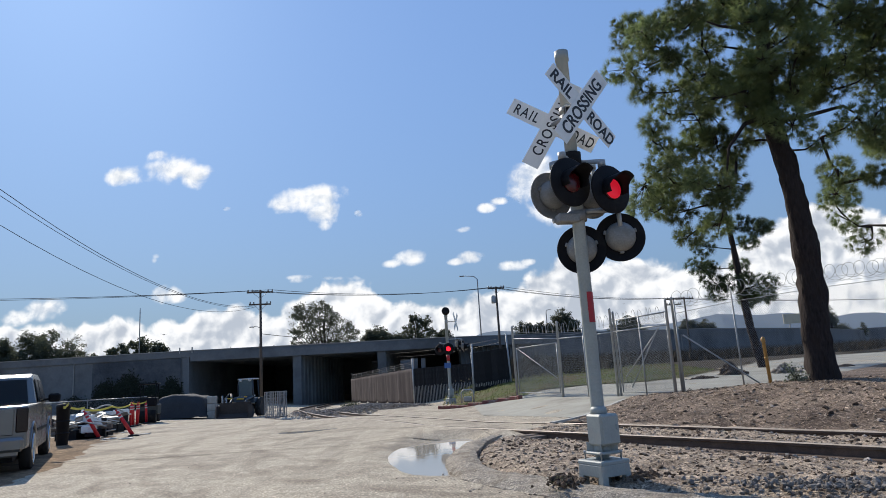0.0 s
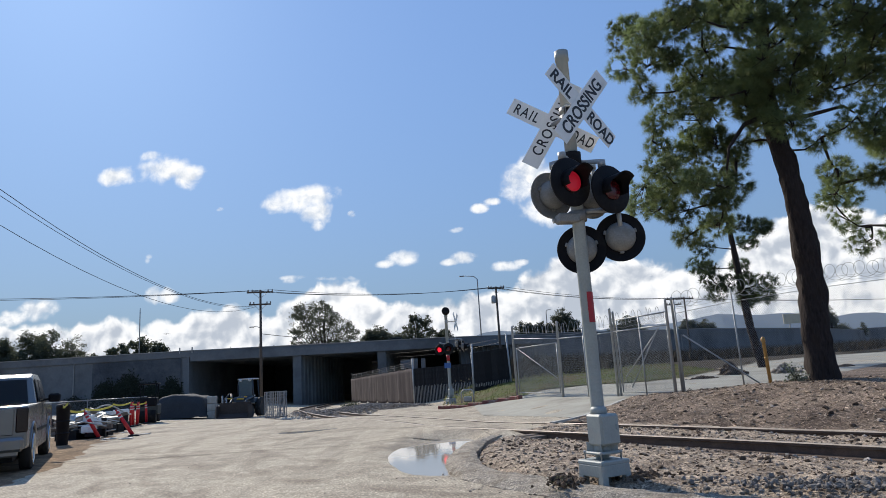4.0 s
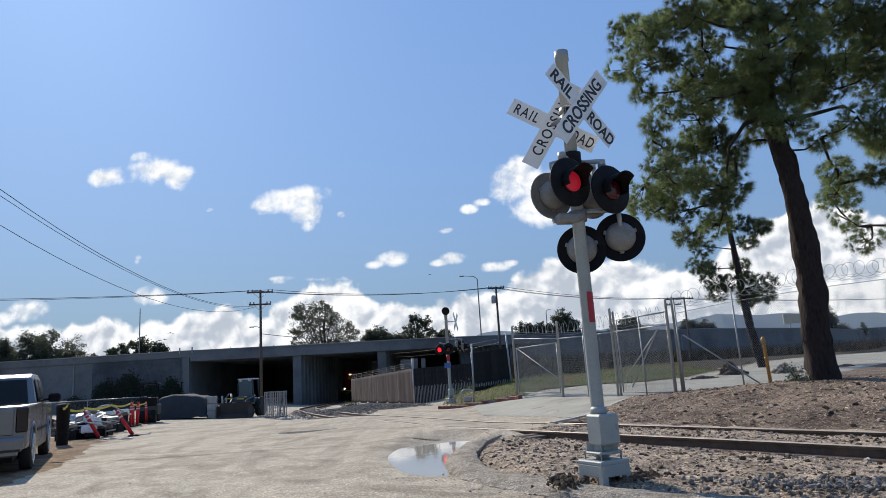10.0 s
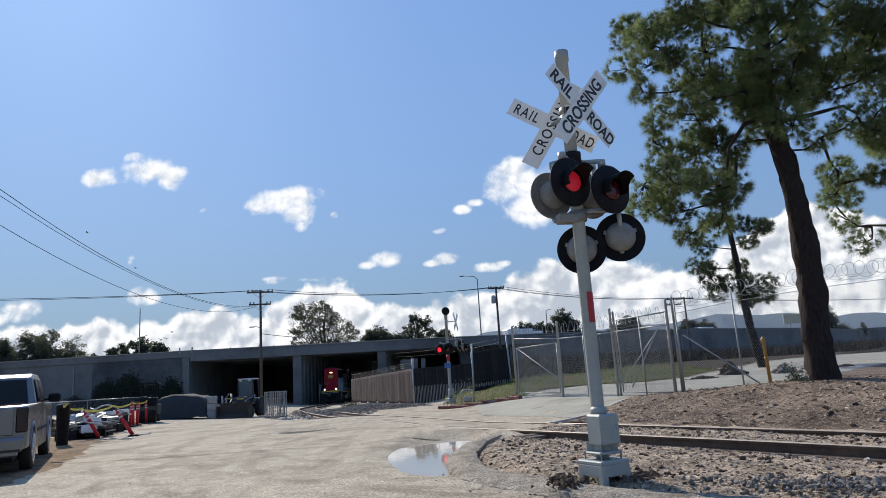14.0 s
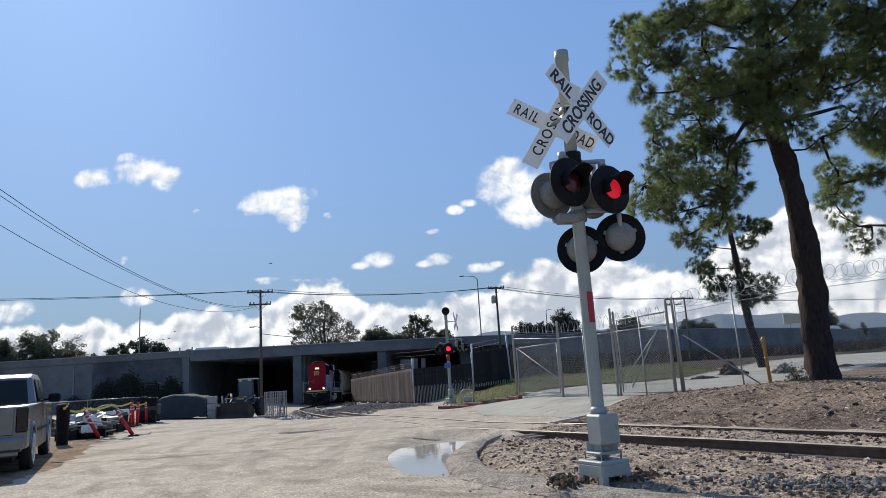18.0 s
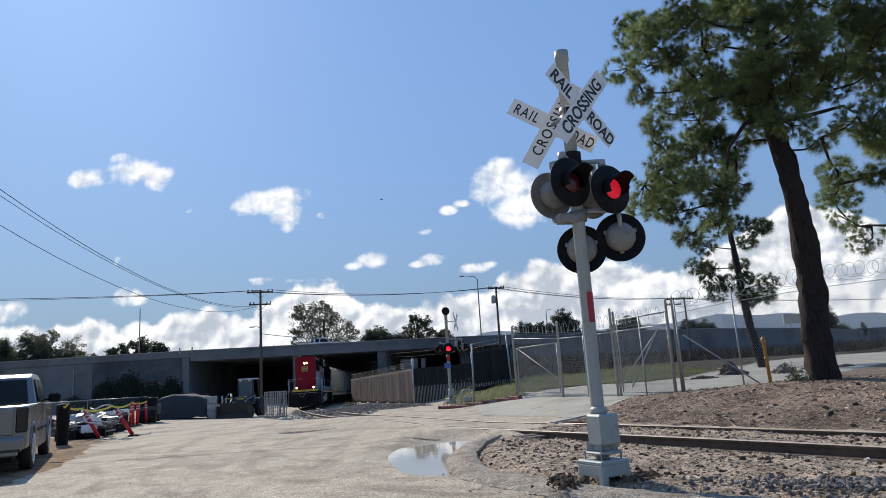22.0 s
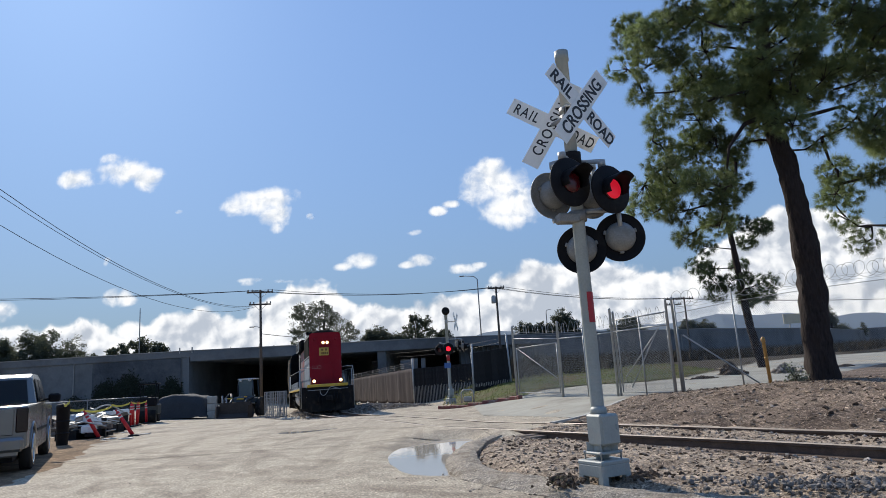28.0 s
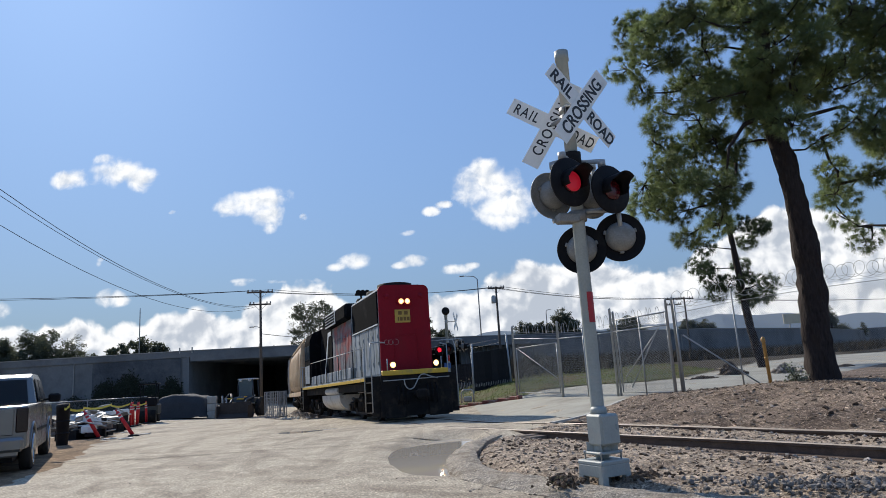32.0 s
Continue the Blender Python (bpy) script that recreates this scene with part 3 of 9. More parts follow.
def along_rails(gen, n):
    s = np.where(gen.random(n) < 0.5, gen.uniform(9, 24, n), gen.uniform(42, 75, n))
    p = np.stack([np.interp(s, TLEN, q) for q in (TX, TY, TZ)], -1)
    q = np.stack([np.interp(s + 0.2, TLEN, q) for q in (TX, TY, TZ)], -1)
    d = (q - p) / np.linalg.norm(q - p, axis=1, keepdims=True)
    o = gen.normal(0, 1.1, n)
    o = np.where(np.abs(np.abs(o) - 0.755) < 0.1, o + 0.25, o)
    return np.stack([p[:, 0] + d[:, 1] * o, p[:, 1] - d[:, 0] * o, p[:, 2] - 0.17 - 0.05 * np.maximum(0, np.abs(o) - 1)], -1)


def on_road(gen, n):
    return pick(gen, n, lambda g, k: (g.uniform(-9, 4, k), g.uniform(5, 26, k)), lambda x, y: (curve_sd(x, y, KERB_OUT) < -0.1) | (y > 15), ground_z)


def by_kerb(gen, n):
    a = np.array([(p.x, p.y) for p in kp[:64]])[gen.integers(0, 64, n)]
    x, y = a[:, 0] + gen.normal(-0.12, 0.12, n), a[:, 1] + gen.normal(-0.1, 0.12, n)
    return np.stack([x, y, ground_z(x, y)], -1)


tagged(scatter("stones", 3600, on_island, lambda g, n: 0.007 + 0.028 * g.random(n) ** 4, STONE), "scattered brown stones and clods on the dirt island", "stones", kind="stuff")
tagged(scatter("stones", 2600, on_bank, lambda g, n: 0.01 + 0.05 * g.random(n) ** 6, STONE, seed=4), "scattered stones and clods on the dirt bank", "stones", kind="stuff")
tagged(scatter("clods", 900, on_island, lambda g, n: 0.01 + 0.035 * g.random(n) ** 3, CLOD, seed=15), "dark clods strewn over the dirt island", "clods", kind="stuff")
tagged(scatter("clods", 1300, on_bank, lambda g, n: 0.012 + 0.05 * g.random(n) ** 4, CLOD, seed=16), "dark clods strewn over the dirt bank", "clods", kind="stuff")
tagged(scatter("broken_rock", 1100, near_rocks, lambda g, n: 0.011 + 0.024 * g.random(n) ** 2, ROCK, seed=5, flat=0.9), "pile of broken grey rock beside the track", "rocks", kind="stuff")
tagged(scatter("ballast", 3600, along_rails, lambda g, n: 0.02 + 0.03 * g.random(n), BALLAST, seed=6, flat=0.85), "grey-brown ballast stones along the rails", "ballast", kind="stuff")
tagged(scatter("pebbles", 700, on_road, lambda g, n: 0.004 + 0.012 * g.random(n) ** 4, STONE, seed=7), "loose pebbles on the dusty road", "pebbles", kind="stuff")
tagged(scatter("kerb_rubble", 420, by_kerb, lambda g, n: 0.006 + 0.017 * g.random(n) ** 3, STONE, seed=8), "crumbled grit along the kerb", "rubble", kind="stuff")
tagged(scatter("wood_chips", 5000, on_island, lambda g, n: 0.005 + 0.007 * g.random(n), CHIP, seed=9, flat=0.4, long=4.5), "brown wood chips and twigs on the dirt island", "chips", kind="stuff")
tagged(scatter("dark_litter", 2600, on_island, lambda g, n: 0.006 + 0.012 * g.random(n) ** 2, CLOD, seed=19, flat=0.5, long=2.6), "dark bark and leaf litter on the dirt island", "litter", kind="stuff")
tagged(scatter("dark_litter", 4000, on_bank, lambda g, n: 0.008 + 0.02 * g.random(n) ** 2, CLOD, seed=20, flat=0.5, long=2.6), "dark bark and leaf litter on the dirt bank", "litter", kind="stuff")
tagged(scatter("wood_chips", 14000, on_bank, lambda g, n: 0.007 + 0.01 * g.random(n), CHIP, seed=10, flat=0.4, long=4.5), "brown wood chips and twigs on the dirt bank", "chips", kind="stuff")

# ---- the yard's brown soil, and an open joint across the road ----
SOIL = mat("reddish_brown_yard_soil", (0.27, 0.185, 0.115), 0.97, var=0.5, scale=2.0, fine=40, bump=0.9, dirt=(0.15, 0.105, 0.07), dirt_amt=0.5, dirt_scale=0.9, spec=0.1)
grit(SOIL, ((14, 0.8, 1.25), (50, 0.7, 1.5)))


def soil_edge(y):
    return np.interp(y, (0, 11, 13, 14.2, 17, 20, 26, 40), (-7.4, -7.3, -7.6, -8.0, -9.0, -10.3, -12.6, -18.0))


soil = sheet("yard_soil", axis((-30, -14, 0.6), (-14, -5, 0.12)), axis((4, 9, 0.4), (9, 24, 0.12), (24, 38, 0.6)), lambda x, y: ground_z(x, y) + rough_noise(x, y, 2.1, 0.006) + 0.012 - 0.03 * sst(-0.5, 0.0, x - soil_edge(y) + 0.25 * rough_noise(x, y, 1.9, 1.0)) + rough_noise(x, y, 6.0, 0.006), SOIL, lambda x, y: x < soil_edge(y) + 0.3 - 0.25 * rough_noise(x, y, 1.9, 1.0))
tagged(soil, "reddish-brown bare soil along the yard's edge", "ground", kind="structure")
TAR = mat("dark_dirt_filled_joint", (0.09, 0.072, 0.055), 0.95, var=0.3, scale=4, fine=40, bump=0.3, spec=0.1)
verts, faces = [], []
for i in range(81):
    x = -9.5 + 9.2 * i / 80
    y = 14.45 + 0.012 * (x + 6) ** 2 * (1 if x > -6 else -0.4) + 0.03 * math.sin(3.1 * x) + 0.015 * math.sin(11 * x)
    for sg in (-1, 1):
        verts.append((x, y + sg * (0.02 + 0.012 * math.sin(7 * x + sg)), float(ground_z(x, y)) + 0.012))
    if i:
        faces.append((2 * i - 2, 2 * i, 2 * i + 1, 2 * i - 1))
tagged(raw("road_joint", verts, faces, TAR), "dark dirt-filled joint across the road", "joint", kind="structure")

# ---- puddle ----
WATER = bpy.data.materials.new("muddy_water")
WATER.use_nodes = True
wb = WATER.node_tree.nodes["Principled BSDF"]
wb.inputs["Base Color"].default_value = (0.4, 0.36, 0.3, 1)
wb.inputs["Roughness"].default_value = 0.04
wb.inputs["IOR"].default_value = 1.33
wz = WATER.node_tree.nodes.new("ShaderNodeTexNoise")
wz.inputs["Scale"].default_value = 14.0
wbp = WATER.node_tree.nodes.new("ShaderNodeBump")
wbp.inputs["Strength"].default_value, wbp.inputs["Distance"].default_value = 0.07, 0.01
WATER.node_tree.links.new(wz.outputs["Fac"], wbp.inputs["Height"])
WATER.node_tree.links.new(wbp.outputs[0], wb.inputs["Normal"])
bm = bmesh.new()
box(bm, (-0.4, 12.45, -0.047), (2.4, 6.8, 0.03))
tagged(part("puddle", bm, WATER), "shallow muddy puddle against the kerb", "puddle", kind="structure")
bm = bmesh.new()
box(bm, (-4.3, 21.2, float(ground_z(-4.3, 21.2)) + 0.013), (4.4, 3.0, 0.02))
tagged(part("puddle", bm, WATER), "thin ragged puddle on the road", "puddle", kind="structure")

# ---- timber planks where the dirt meets the crossing ----
planks = tagged(empty("crossing_planks"), "dark oily timber planks edging the level crossing", "planks", kind="structure")
for a, b in (((1.15, 13.42), (1.95, 14.0)), ((2.0, 14.03), (2.75, 14.55)), ((2.8, 14.6), (3.4, 15.05))):
    d = Vector((b[0] - a[0], b[1] - a[1], 0))
    for k in range(2):
        ob = boxpart("plank", (0, -0.14 - 0.24 * k, 0.02 - 0.015 * k), (d.length, 0.22, 0.15), TIMBER, planks, bev=0.012)
        ob.matrix_basis = Matrix.Translation(((a[0] + b[0]) / 2, (a[1] + b[1]) / 2, 0)) @ Matrix.Rotation(math.atan2(d.y, d.x), 4, "Z")


# part of these clods' darkness is the base's shade, put into the colour
def clods(gen, n):
    side = gen.choice((-1, 1), n)
    return np.stack([1.6 + side * gen.normal(0.42, 0.1, n), 7.5 + gen.normal(0.05, 0.14, n), 0.09 + 0.05 * gen.random(n)], -1)


tagged(scatter("dirt_clods", 420, clods, lambda g, n: 0.01 + 0.026 * g.random(n) ** 2, CLOD, seed=13, flat=0.9), "dark clods of dirt heaped beside the signal base, shade in their colour", "clods", kind="stuff")

# ---- hills and clouds, far behind everything ----
def backdrop_ridge(name, x0, x1, y, heights, seed, label):
    rnd = random.Random(seed)
    verts, faces = [], []
    n = 90
    for i in range(n + 1):
        u = i / n
        x = x0 + (x1 - x0) * u
        h = float(np.interp(u, [p[0] for p in heights], [p[1] for p in heights]))
        h += 9 * math.sin(u * 23 + seed) + 5 * math.sin(u * 61 + 2 * seed) + rnd.uniform(-3, 3)
        verts += [(x, y, -20), (x, y + 160, max(h, -10)), (x, y + 600, -20)]
        if i:
            k = 3 * i
            faces += [(k - 3, k, k + 1, k - 2), (k - 2, k + 1, k + 2, k - 1)]
    return tagged(raw(name, verts, faces, HILL, smooth=True), label, "hills", kind="structure")


# blue emission put on the hills in place of the haze of distance
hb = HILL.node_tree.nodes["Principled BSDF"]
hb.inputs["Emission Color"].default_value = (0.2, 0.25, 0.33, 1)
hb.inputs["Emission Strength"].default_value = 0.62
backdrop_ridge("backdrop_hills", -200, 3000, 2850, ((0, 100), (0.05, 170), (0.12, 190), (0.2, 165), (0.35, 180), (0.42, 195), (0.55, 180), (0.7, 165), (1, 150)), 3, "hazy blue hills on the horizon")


def cloud_material(name, scale, lift, soft, grey, white, rough=0.5, deep=0.12):
    """A glowing sky-backdrop sheet: its body's thickness torn by noise into billows, whiter on the sides turned to the sun."""
    m = bpy.data.materials.new(name)
    m.use_nodes = True
    nt = m.node_tree
    n, l = nt.nodes, nt.links
    n.remove(n["Principled BSDF"])
    out = n["Material Output"]
    tc = n.new("ShaderNodeTexCoord")
    oi = n.new("ShaderNodeObjectInfo")
    off = n.new("ShaderNodeVectorMath")
    off.operation = "SCALE"
    off.inputs[0].default_value = (3000.0, 1700.0, 900.0)
    l.new(oi.outputs["Random"], off.inputs["Scale"])
    add = n.new("ShaderNodeVectorMath")
    l.new(tc.outputs["Object"], add.inputs[0])
    l.new(off.outputs[0], add.inputs[1])

    def nz(sc, detail, rough, shift=(0, 0, 0)):
        sh = n.new("ShaderNodeVectorMath")
        sh.inputs[1].default_value = shift
        l.new(add.outputs[0], sh.inputs[0])
        q = n.new("ShaderNodeTexNoise")
        q.inputs["Scale"].default_value, q.inputs["Detail"].default_value, q.inputs["Roughness"].default_value = sc, detail, rough
        q.inputs["Distortion"].default_value = 0.25
        l.new(sh.outputs[0], q.inputs["Vector"])
        return q.outputs["Fac"]

    def math_(op, a, b):
        q = n.new("ShaderNodeMath")
        q.operation = op
        for i, v in enumerate((a, b)):
            if isinstance(v, (int, float)):
                q.inputs[i].default_value = v
            else:
                l.new(v, q.inputs[i])
        return q.outputs[0]

    def ramp(v, a, b):
        q = n.new("ShaderNodeMapRange")
        q.interpolation_type = "SMOOTHSTEP"
        q.inputs["From Min"].default_value, q.inputs["From Max"].default_value = a, b
        l.new(v, q.inputs["Value"])
        return q.outputs[0]
    at = n.new("ShaderNodeAttribute")
    at.attribute_name = "thick"
    step = 0.35 / scale
    here, there = nz(scale, 7, rough), nz(scale, 7, rough, (-0.6 * step, 0, 0.8 * step))
    body = math_("ADD", at.outputs["Fac"], math_("MULTIPLY", math_("SUBTRACT", here, 0.5), lift))
    alpha = ramp(body, 0.0, soft)
    relief = math_("MULTIPLY", math_("SUBTRACT", here, there), 2.3)
    broad = math_("MULTIPLY", math_("SUBTRACT", nz(scale * 0.42, 3, 0.5), 0.5), 1.5)
    thin = math_("MULTIPLY", body, -deep)
    shade = ramp(math_("ADD", math_("ADD", relief, broad), thin), -0.62, 0.08)
    col = n.new("ShaderNodeMix")
    col.data_type = "RGBA"
    l.new(shade, col.inputs["Factor"])
    col.inputs["A"].default_value = (*grey, 1)
    col.inputs["B"].default_value = (*white, 1)
    em, tr, mx = n.new("ShaderNodeEmission"), n.new("ShaderNodeBsdfTransparent"), n.new("ShaderNodeMixShader")
    em.inputs["Strength"].default_value = 1.0
    l.new(col.outputs["Result"], em.inputs["Color"])
    l.new(alpha, mx.inputs[0])
    l.new(tr.outputs[0], mx.inputs[1])
    l.new(em.outputs[0], mx.inputs[2])
    l.new(mx.outputs[0], out.inputs["Surface"])
    return m


CLOUD = cloud_material("small_cloud", 0.012, 2.6, 1.3, (0.66, 0.71, 0.78), (0.95, 0.96, 0.97), 0.52)
BANK = cloud_material("cloud_bank", 0.0068, 2.9, 0.6, (0.47, 0.52, 0.6), (0.93, 0.94, 0.955), 0.44, 0.2)
CLOUDS = []


def cloud_sheet(place, us, vs, thick, material, label):
    """A gently bulging far sheet over the grid us by vs (metres), with its cloud's thickness at each point."""
    U, V = np.meshgrid(us, vs)
    w, h = max(abs(us)), max(abs(vs))
    k = len(us)
    ids = np.arange(U.size).reshape(U.shape)
    quads = np.stack([ids[:-1, :-1], ids[:-1, 1:], ids[1:, 1:], ids[1:, :-1]], -1).reshape(-1, 4)
    Y = 0.1 * h * ((U / w) ** 2 + (V / h) ** 2)
    ob = raw("backdrop_cloud", np.stack([U, Y, V], -1).reshape(-1, 3).tolist(), quads.tolist(), material)
    at = ob.data.attributes.new("thick", "FLOAT", "POINT")
    at.data.foreach_set("value", thick(U, V).reshape(-1).astype(np.float32))
    ob.location = place
    ob.visible_shadow = False
    tagged(ob, label, "cloud", "clouds", "structure")
    CLOUDS.append(ob)
    return ob


def cloud(x, z, w, h, lumps=(), y=3000, seed=0, dense=0.12):
    """A small fair-weather cloud of a few lumps, given in shares of its half-sizes w and h."""
    rnd = random.Random(seed)
    lumps = lumps or [(rnd.uniform(-0.5, 0.5), rnd.uniform(-0.3, 0.3), rnd.uniform(0.4, 0.75), rnd.uniform(0.4, 0.7)) for _ in range(3)]

    def thick(U, V):
        f = np.full(U.shape, -1.6)
        for a, b, ra, rb in lumps:
            f = np.maximum(f, 1 - ((U / w - a) / ra) ** 2 - ((V / h - b) / rb) ** 2)
        return np.clip(f, -1.6, 1) + dense
    return cloud_sheet((x, y, z), np.linspace(-1.6 * w, 1.6 * w, 41), np.linspace(-1.7 * h, 1.7 * h, 29), thick, CLOUD, "small white fair-weather cloud")


cloud(-1336, 1040, 262, 116, ((-0.6, -0.08, 0.4, 0.42), (0.22, 0.12, 0.55, 0.62), (0.7, -0.25, 0.32, 0.55), (0.02, 0.7, 0.25, 0.3)))
cloud(-595, 834, 226, 130, ((-0.1, 0.3, 0.75, 0.55), (0.25, -0.35, 0.38, 0.5), (-0.55, 0.1, 0.4, 0.4), (0.2, -0.8, 0.16, 0.24)))
cloud(505, 822, 205, 185, ((-0.15, 0.35, 0.75, 0.65), (0.25, -0.3, 0.75, 0.55), (-0.2, 0.8, 0.3, 0.3)), dense=0.3)
cloud(243, 775, 84, 55, ((-0.35, -0.2, 0.55, 0.45), (0.35, 0.3, 0.5, 0.35)))
cloud(-177, 543, 120, 64, ((0.2, 0.1, 0.65, 0.6), (-0.5, -0.25, 0.45, 0.35)))
cloud(110, 530, 104, 52, ((0.2, 0.1, 0.6, 0.6), (-0.5, -0.25, 0.45, 0.35)))
cloud(333, 486, 104, 45, ((-0.2, -0.1, 0.7, 0.6), (0.5, 0.2, 0.4, 0.4)))
cloud(-1279, 450, 98, 62, ((0.0, 0.0, 0.7, 0.7), (0.5, -0.3, 0.5, 0.4)))
cloud(-1881, 400, 170, 85, ((0.3, 0.2, 0.6, 0.6), (-0.5, -0.2, 0.5, 0.5)))
for cx, cz, cw, ch in ((-668, 488, 80, 24), (-398, 772, 36, 30), (-1007, 833, 30, 18), (92, 665, 55, 18), (-1330, 620, 30, 26), (-520, 480, 60, 18)):
    cloud(cx, cz, cw * 1.25, ch * 1.3, seed=int(cx), dense=-0.4)
# the long bank: cumulus heads along the horizon, (x, top)
HEADS = ((-5200, 560), (-3600, 540), (-2920, 540), (-2550, 500), (-2140, 560), (-1990, 470), (-1700, 520), (-1620, 605), (-1330, 570), (-1180, 490), (-1030, 600), (-750, 700), (-620, 715), (-470, 620), (-330, 540), (-180, 500), (40, 530), (230, 570), (415, 600), (610, 700), (765, 765), (985, 735), (1350, 700), (1680, 620), (2030, 820), (2400, 1000), (2700, 1010), (2930, 940), (3400, 820), (5200, 640))
cloud_sheet((35, 4300, 430), np.linspace(-5200, 5200, 261), np.linspace(-520, 800, 45), lambda U, V: np.clip((np.interp(U, [p[0] for p in HEADS], [p[1] for p in HEADS]) - 430 - V) / 95.0 - 0.25, -2.2, 1.3), BANK, "long bank of white cumulus heaped along the horizon")

# ---- the road bridge and its walls ----
BRIDGE = [(-400, 70), (-160, 87), (-36, 89), (-1, 95), (20, 104), (47, 119), (78, 145), (109, 178), (170, 262), (330, 480)]


def run_wall(bm, pts, z0, z1, thick, n=None):
    """An upright slab along pts, its face on the line and its thickness behind it."""
    front, back = [], []
    for i, p in enumerate(pts):
        a, b = Vector(pts[max(i - 1, 0)]), Vector(pts[min(i + 1, len(pts) - 1)])
        d = (b - a).normalized()
        q = Vector(p) + Vector((-d.y, d.x)) * thick
        front.append([bm.verts.new((p[0], p[1], z)) for z in (z0, z1)])
        back.append([bm.verts.new((q.x, q.y, z)) for z in (z0, z1)])
    for i in range(len(pts) - 1):
        f, g, b, c = front[i], front[i + 1], back[i], back[i + 1]
        bm.faces.new((f[0], g[0], g[1], f[1]))
        bm.faces.new((b[0], b[1], c[1], c[0]))
        bm.faces.new((f[1], g[1], c[1], b[1]))
        bm.faces.new((f[0], b[0], c[0], g[0]))
    for f, b in ((front[0], back[0]), (front[-1], back[-1])):
        bm.faces.new((f[0], f[1], b[1], b[0]))


def shifted(pts, o):
    out = []
    for i, p in enumerate(pts):
        a, b = Vector(pts[max(i - 1, 0)]), Vector(pts[min(i + 1, len(pts) - 1)])
        d = (b - a).normalized()
        q = Vector(p) + Vector((-d.y, d.x)) * o
        out.append((q.x, q.y))
    return out


bridge = tagged(empty("road_bridge", pose(0, 0, 0)), "long grey concrete road bridge over the railway", "bridge", kind="structure")
SPAN = [(-34.6, 89.2), (-18, 92.0), (-1, 95), (13.5, 101)]
bm = bmesh.new()
run_wall(bm, BRIDGE, 6.0, 6.85, 0.3)
part("parapet", bm, BLUEGREY, bridge)
bm = bmesh.new()
run_wall(bm, shifted(BRIDGE, -0.06), 6.8, 6.9, 0.42)
part("coping", bm, CONC, bridge)
bm = bmesh.new()
run_wall(bm, shifted(SPAN, -0.25), 5.4, 6.5, 0.5)
part("edge_girder", bm, BLUEGREY, bridge)
bm = bmesh.new()
# 44 m wide, to keep the space below dark
run_wall(bm, shifted(BRIDGE, 0.3), 5.75, 6.1, 44)
part("deck", bm, BLUEGREY, bridge)
for k in range(1, 14):
    bm = bmesh.new()
    run_wall(bm, shifted(SPAN, 3.0 * k), 5.4, 5.75, 0.6)
    part("deck_beam", bm, BLUEGREY, bridge)
bm = bmesh.new()
run_wall(bm, shifted(BRIDGE, 44.4), 5.4, 6.85, 0.4)
part("parapet", bm, BLUEGREY, bridge)
# far walls below the bridge, left and right of the spans
bm = bmesh.new()
run_wall(bm, shifted([(-400, 70), (-160, 87), (-34.8, 89.1)], 0.08), -2.2, 6.0, 1.0)
part("retaining_wall", bm, BLUEGREY, bridge)
bm = bmesh.new()
run_wall(bm, shifted([(13.5, 101), (20, 104), (47, 119), (78, 145), (109, 178), (170, 262), (330, 480)], 0.08), -2.2, 6.0, 1.0)
part("retaining_wall", bm, BLUEGREY, bridge)
for x0 in (-34.8, 13.5):
    bm = bmesh.new()
    y0 = 89.3 if x0 < 0 else 101.2
    box(bm, (x0 - 0.5 if x0 < 0 else x0 + 0.5, y0 + 22.3, 1.9), (1.0, 44, 7.6))
    part("abutment", bm, BLUEGREY, bridge)
# unseen deck and walls added behind the bridge to keep its openings dark
bm = bmesh.new()
run_wall(bm, shifted(SPAN, 45.0), 5.75, 6.1, 78)
part("unseen_rear_deck", bm, BLUEGREY, bridge)
bm = bmesh.new()
run_wall(bm, [(-50, 160), (-2, 168)], -2.2, 5.7, 1.0)
part("added_back_wall", bm, BLUEGREY, bridge)
for pts in ([(-60, 131), (-16, 137)], [(-5, 139), (40, 147)], [(-130, 200), (140, 205)]):
    bm = bmesh.new()
    run_wall(bm, pts, -2.2, 5.8 if pts[0][1] < 140 else 8.0, 1.0)
    part("added_back_wall", bm, BLUEGREY, bridge)
for x in (-50, -62, -80, -100, 24, 40):
    y = float(np.interp(x, [p[0] for p in BRIDGE], [p[1] for p in BRIDGE]))
    boxpart("wall_joint", (x, y + 0.05, 2.4), (0.12, 0.1, 7.2), CONC, bridge)
for x in (-36.0, -34.4):
    boxpart("marker_post", (x, 89.0 + 0.1 * (x + 36), 6.9), (0.14, 0.12, 0.8), CONC_PALE, bridge)


OVERPAINT = mat("dark_grey_overpaint", (0.075, 0.082, 0.092), 0.95, var=0.25, scale=0.5, fine=5, bump=0.05, dirt=(0.11, 0.115, 0.12), dirt_amt=0.45, dirt_scale=0.5, spec=0.1)


def fluted_pier(x, y, length, turn, ribs):
    """A ribbed pier wall that runs back under the deck."""
    bm = bmesh.new()
    prof = []
    n = ribs
    for i in range(n + 1):
        s = length * i / n
        for o, d in ((0.0, 0.16), (0.33, 0.16), (0.4, 0.0), (0.93, 0.0)):
            prof.append((s + o * length / n, 0.5 + d))
    poly = [(s, -o) for s, o in prof] + [(prof[-1][0], 0.5), (0, 0.5)]
    prism(bm, poly, 7.6, Matrix.Translation((x, y, 1.6)) @ Matrix.Rotation(radians(turn), 4, "Z"))
    part("fluted_pier", bm, BLUEGREY, bridge)


fluted_pier(-21.0, 91.5, 20, 83, 13)
fluted_pier(-9.6, 93.6, 18, 88, 12)
fluted_pier(1.5, 99.0, 12, 12, 18)
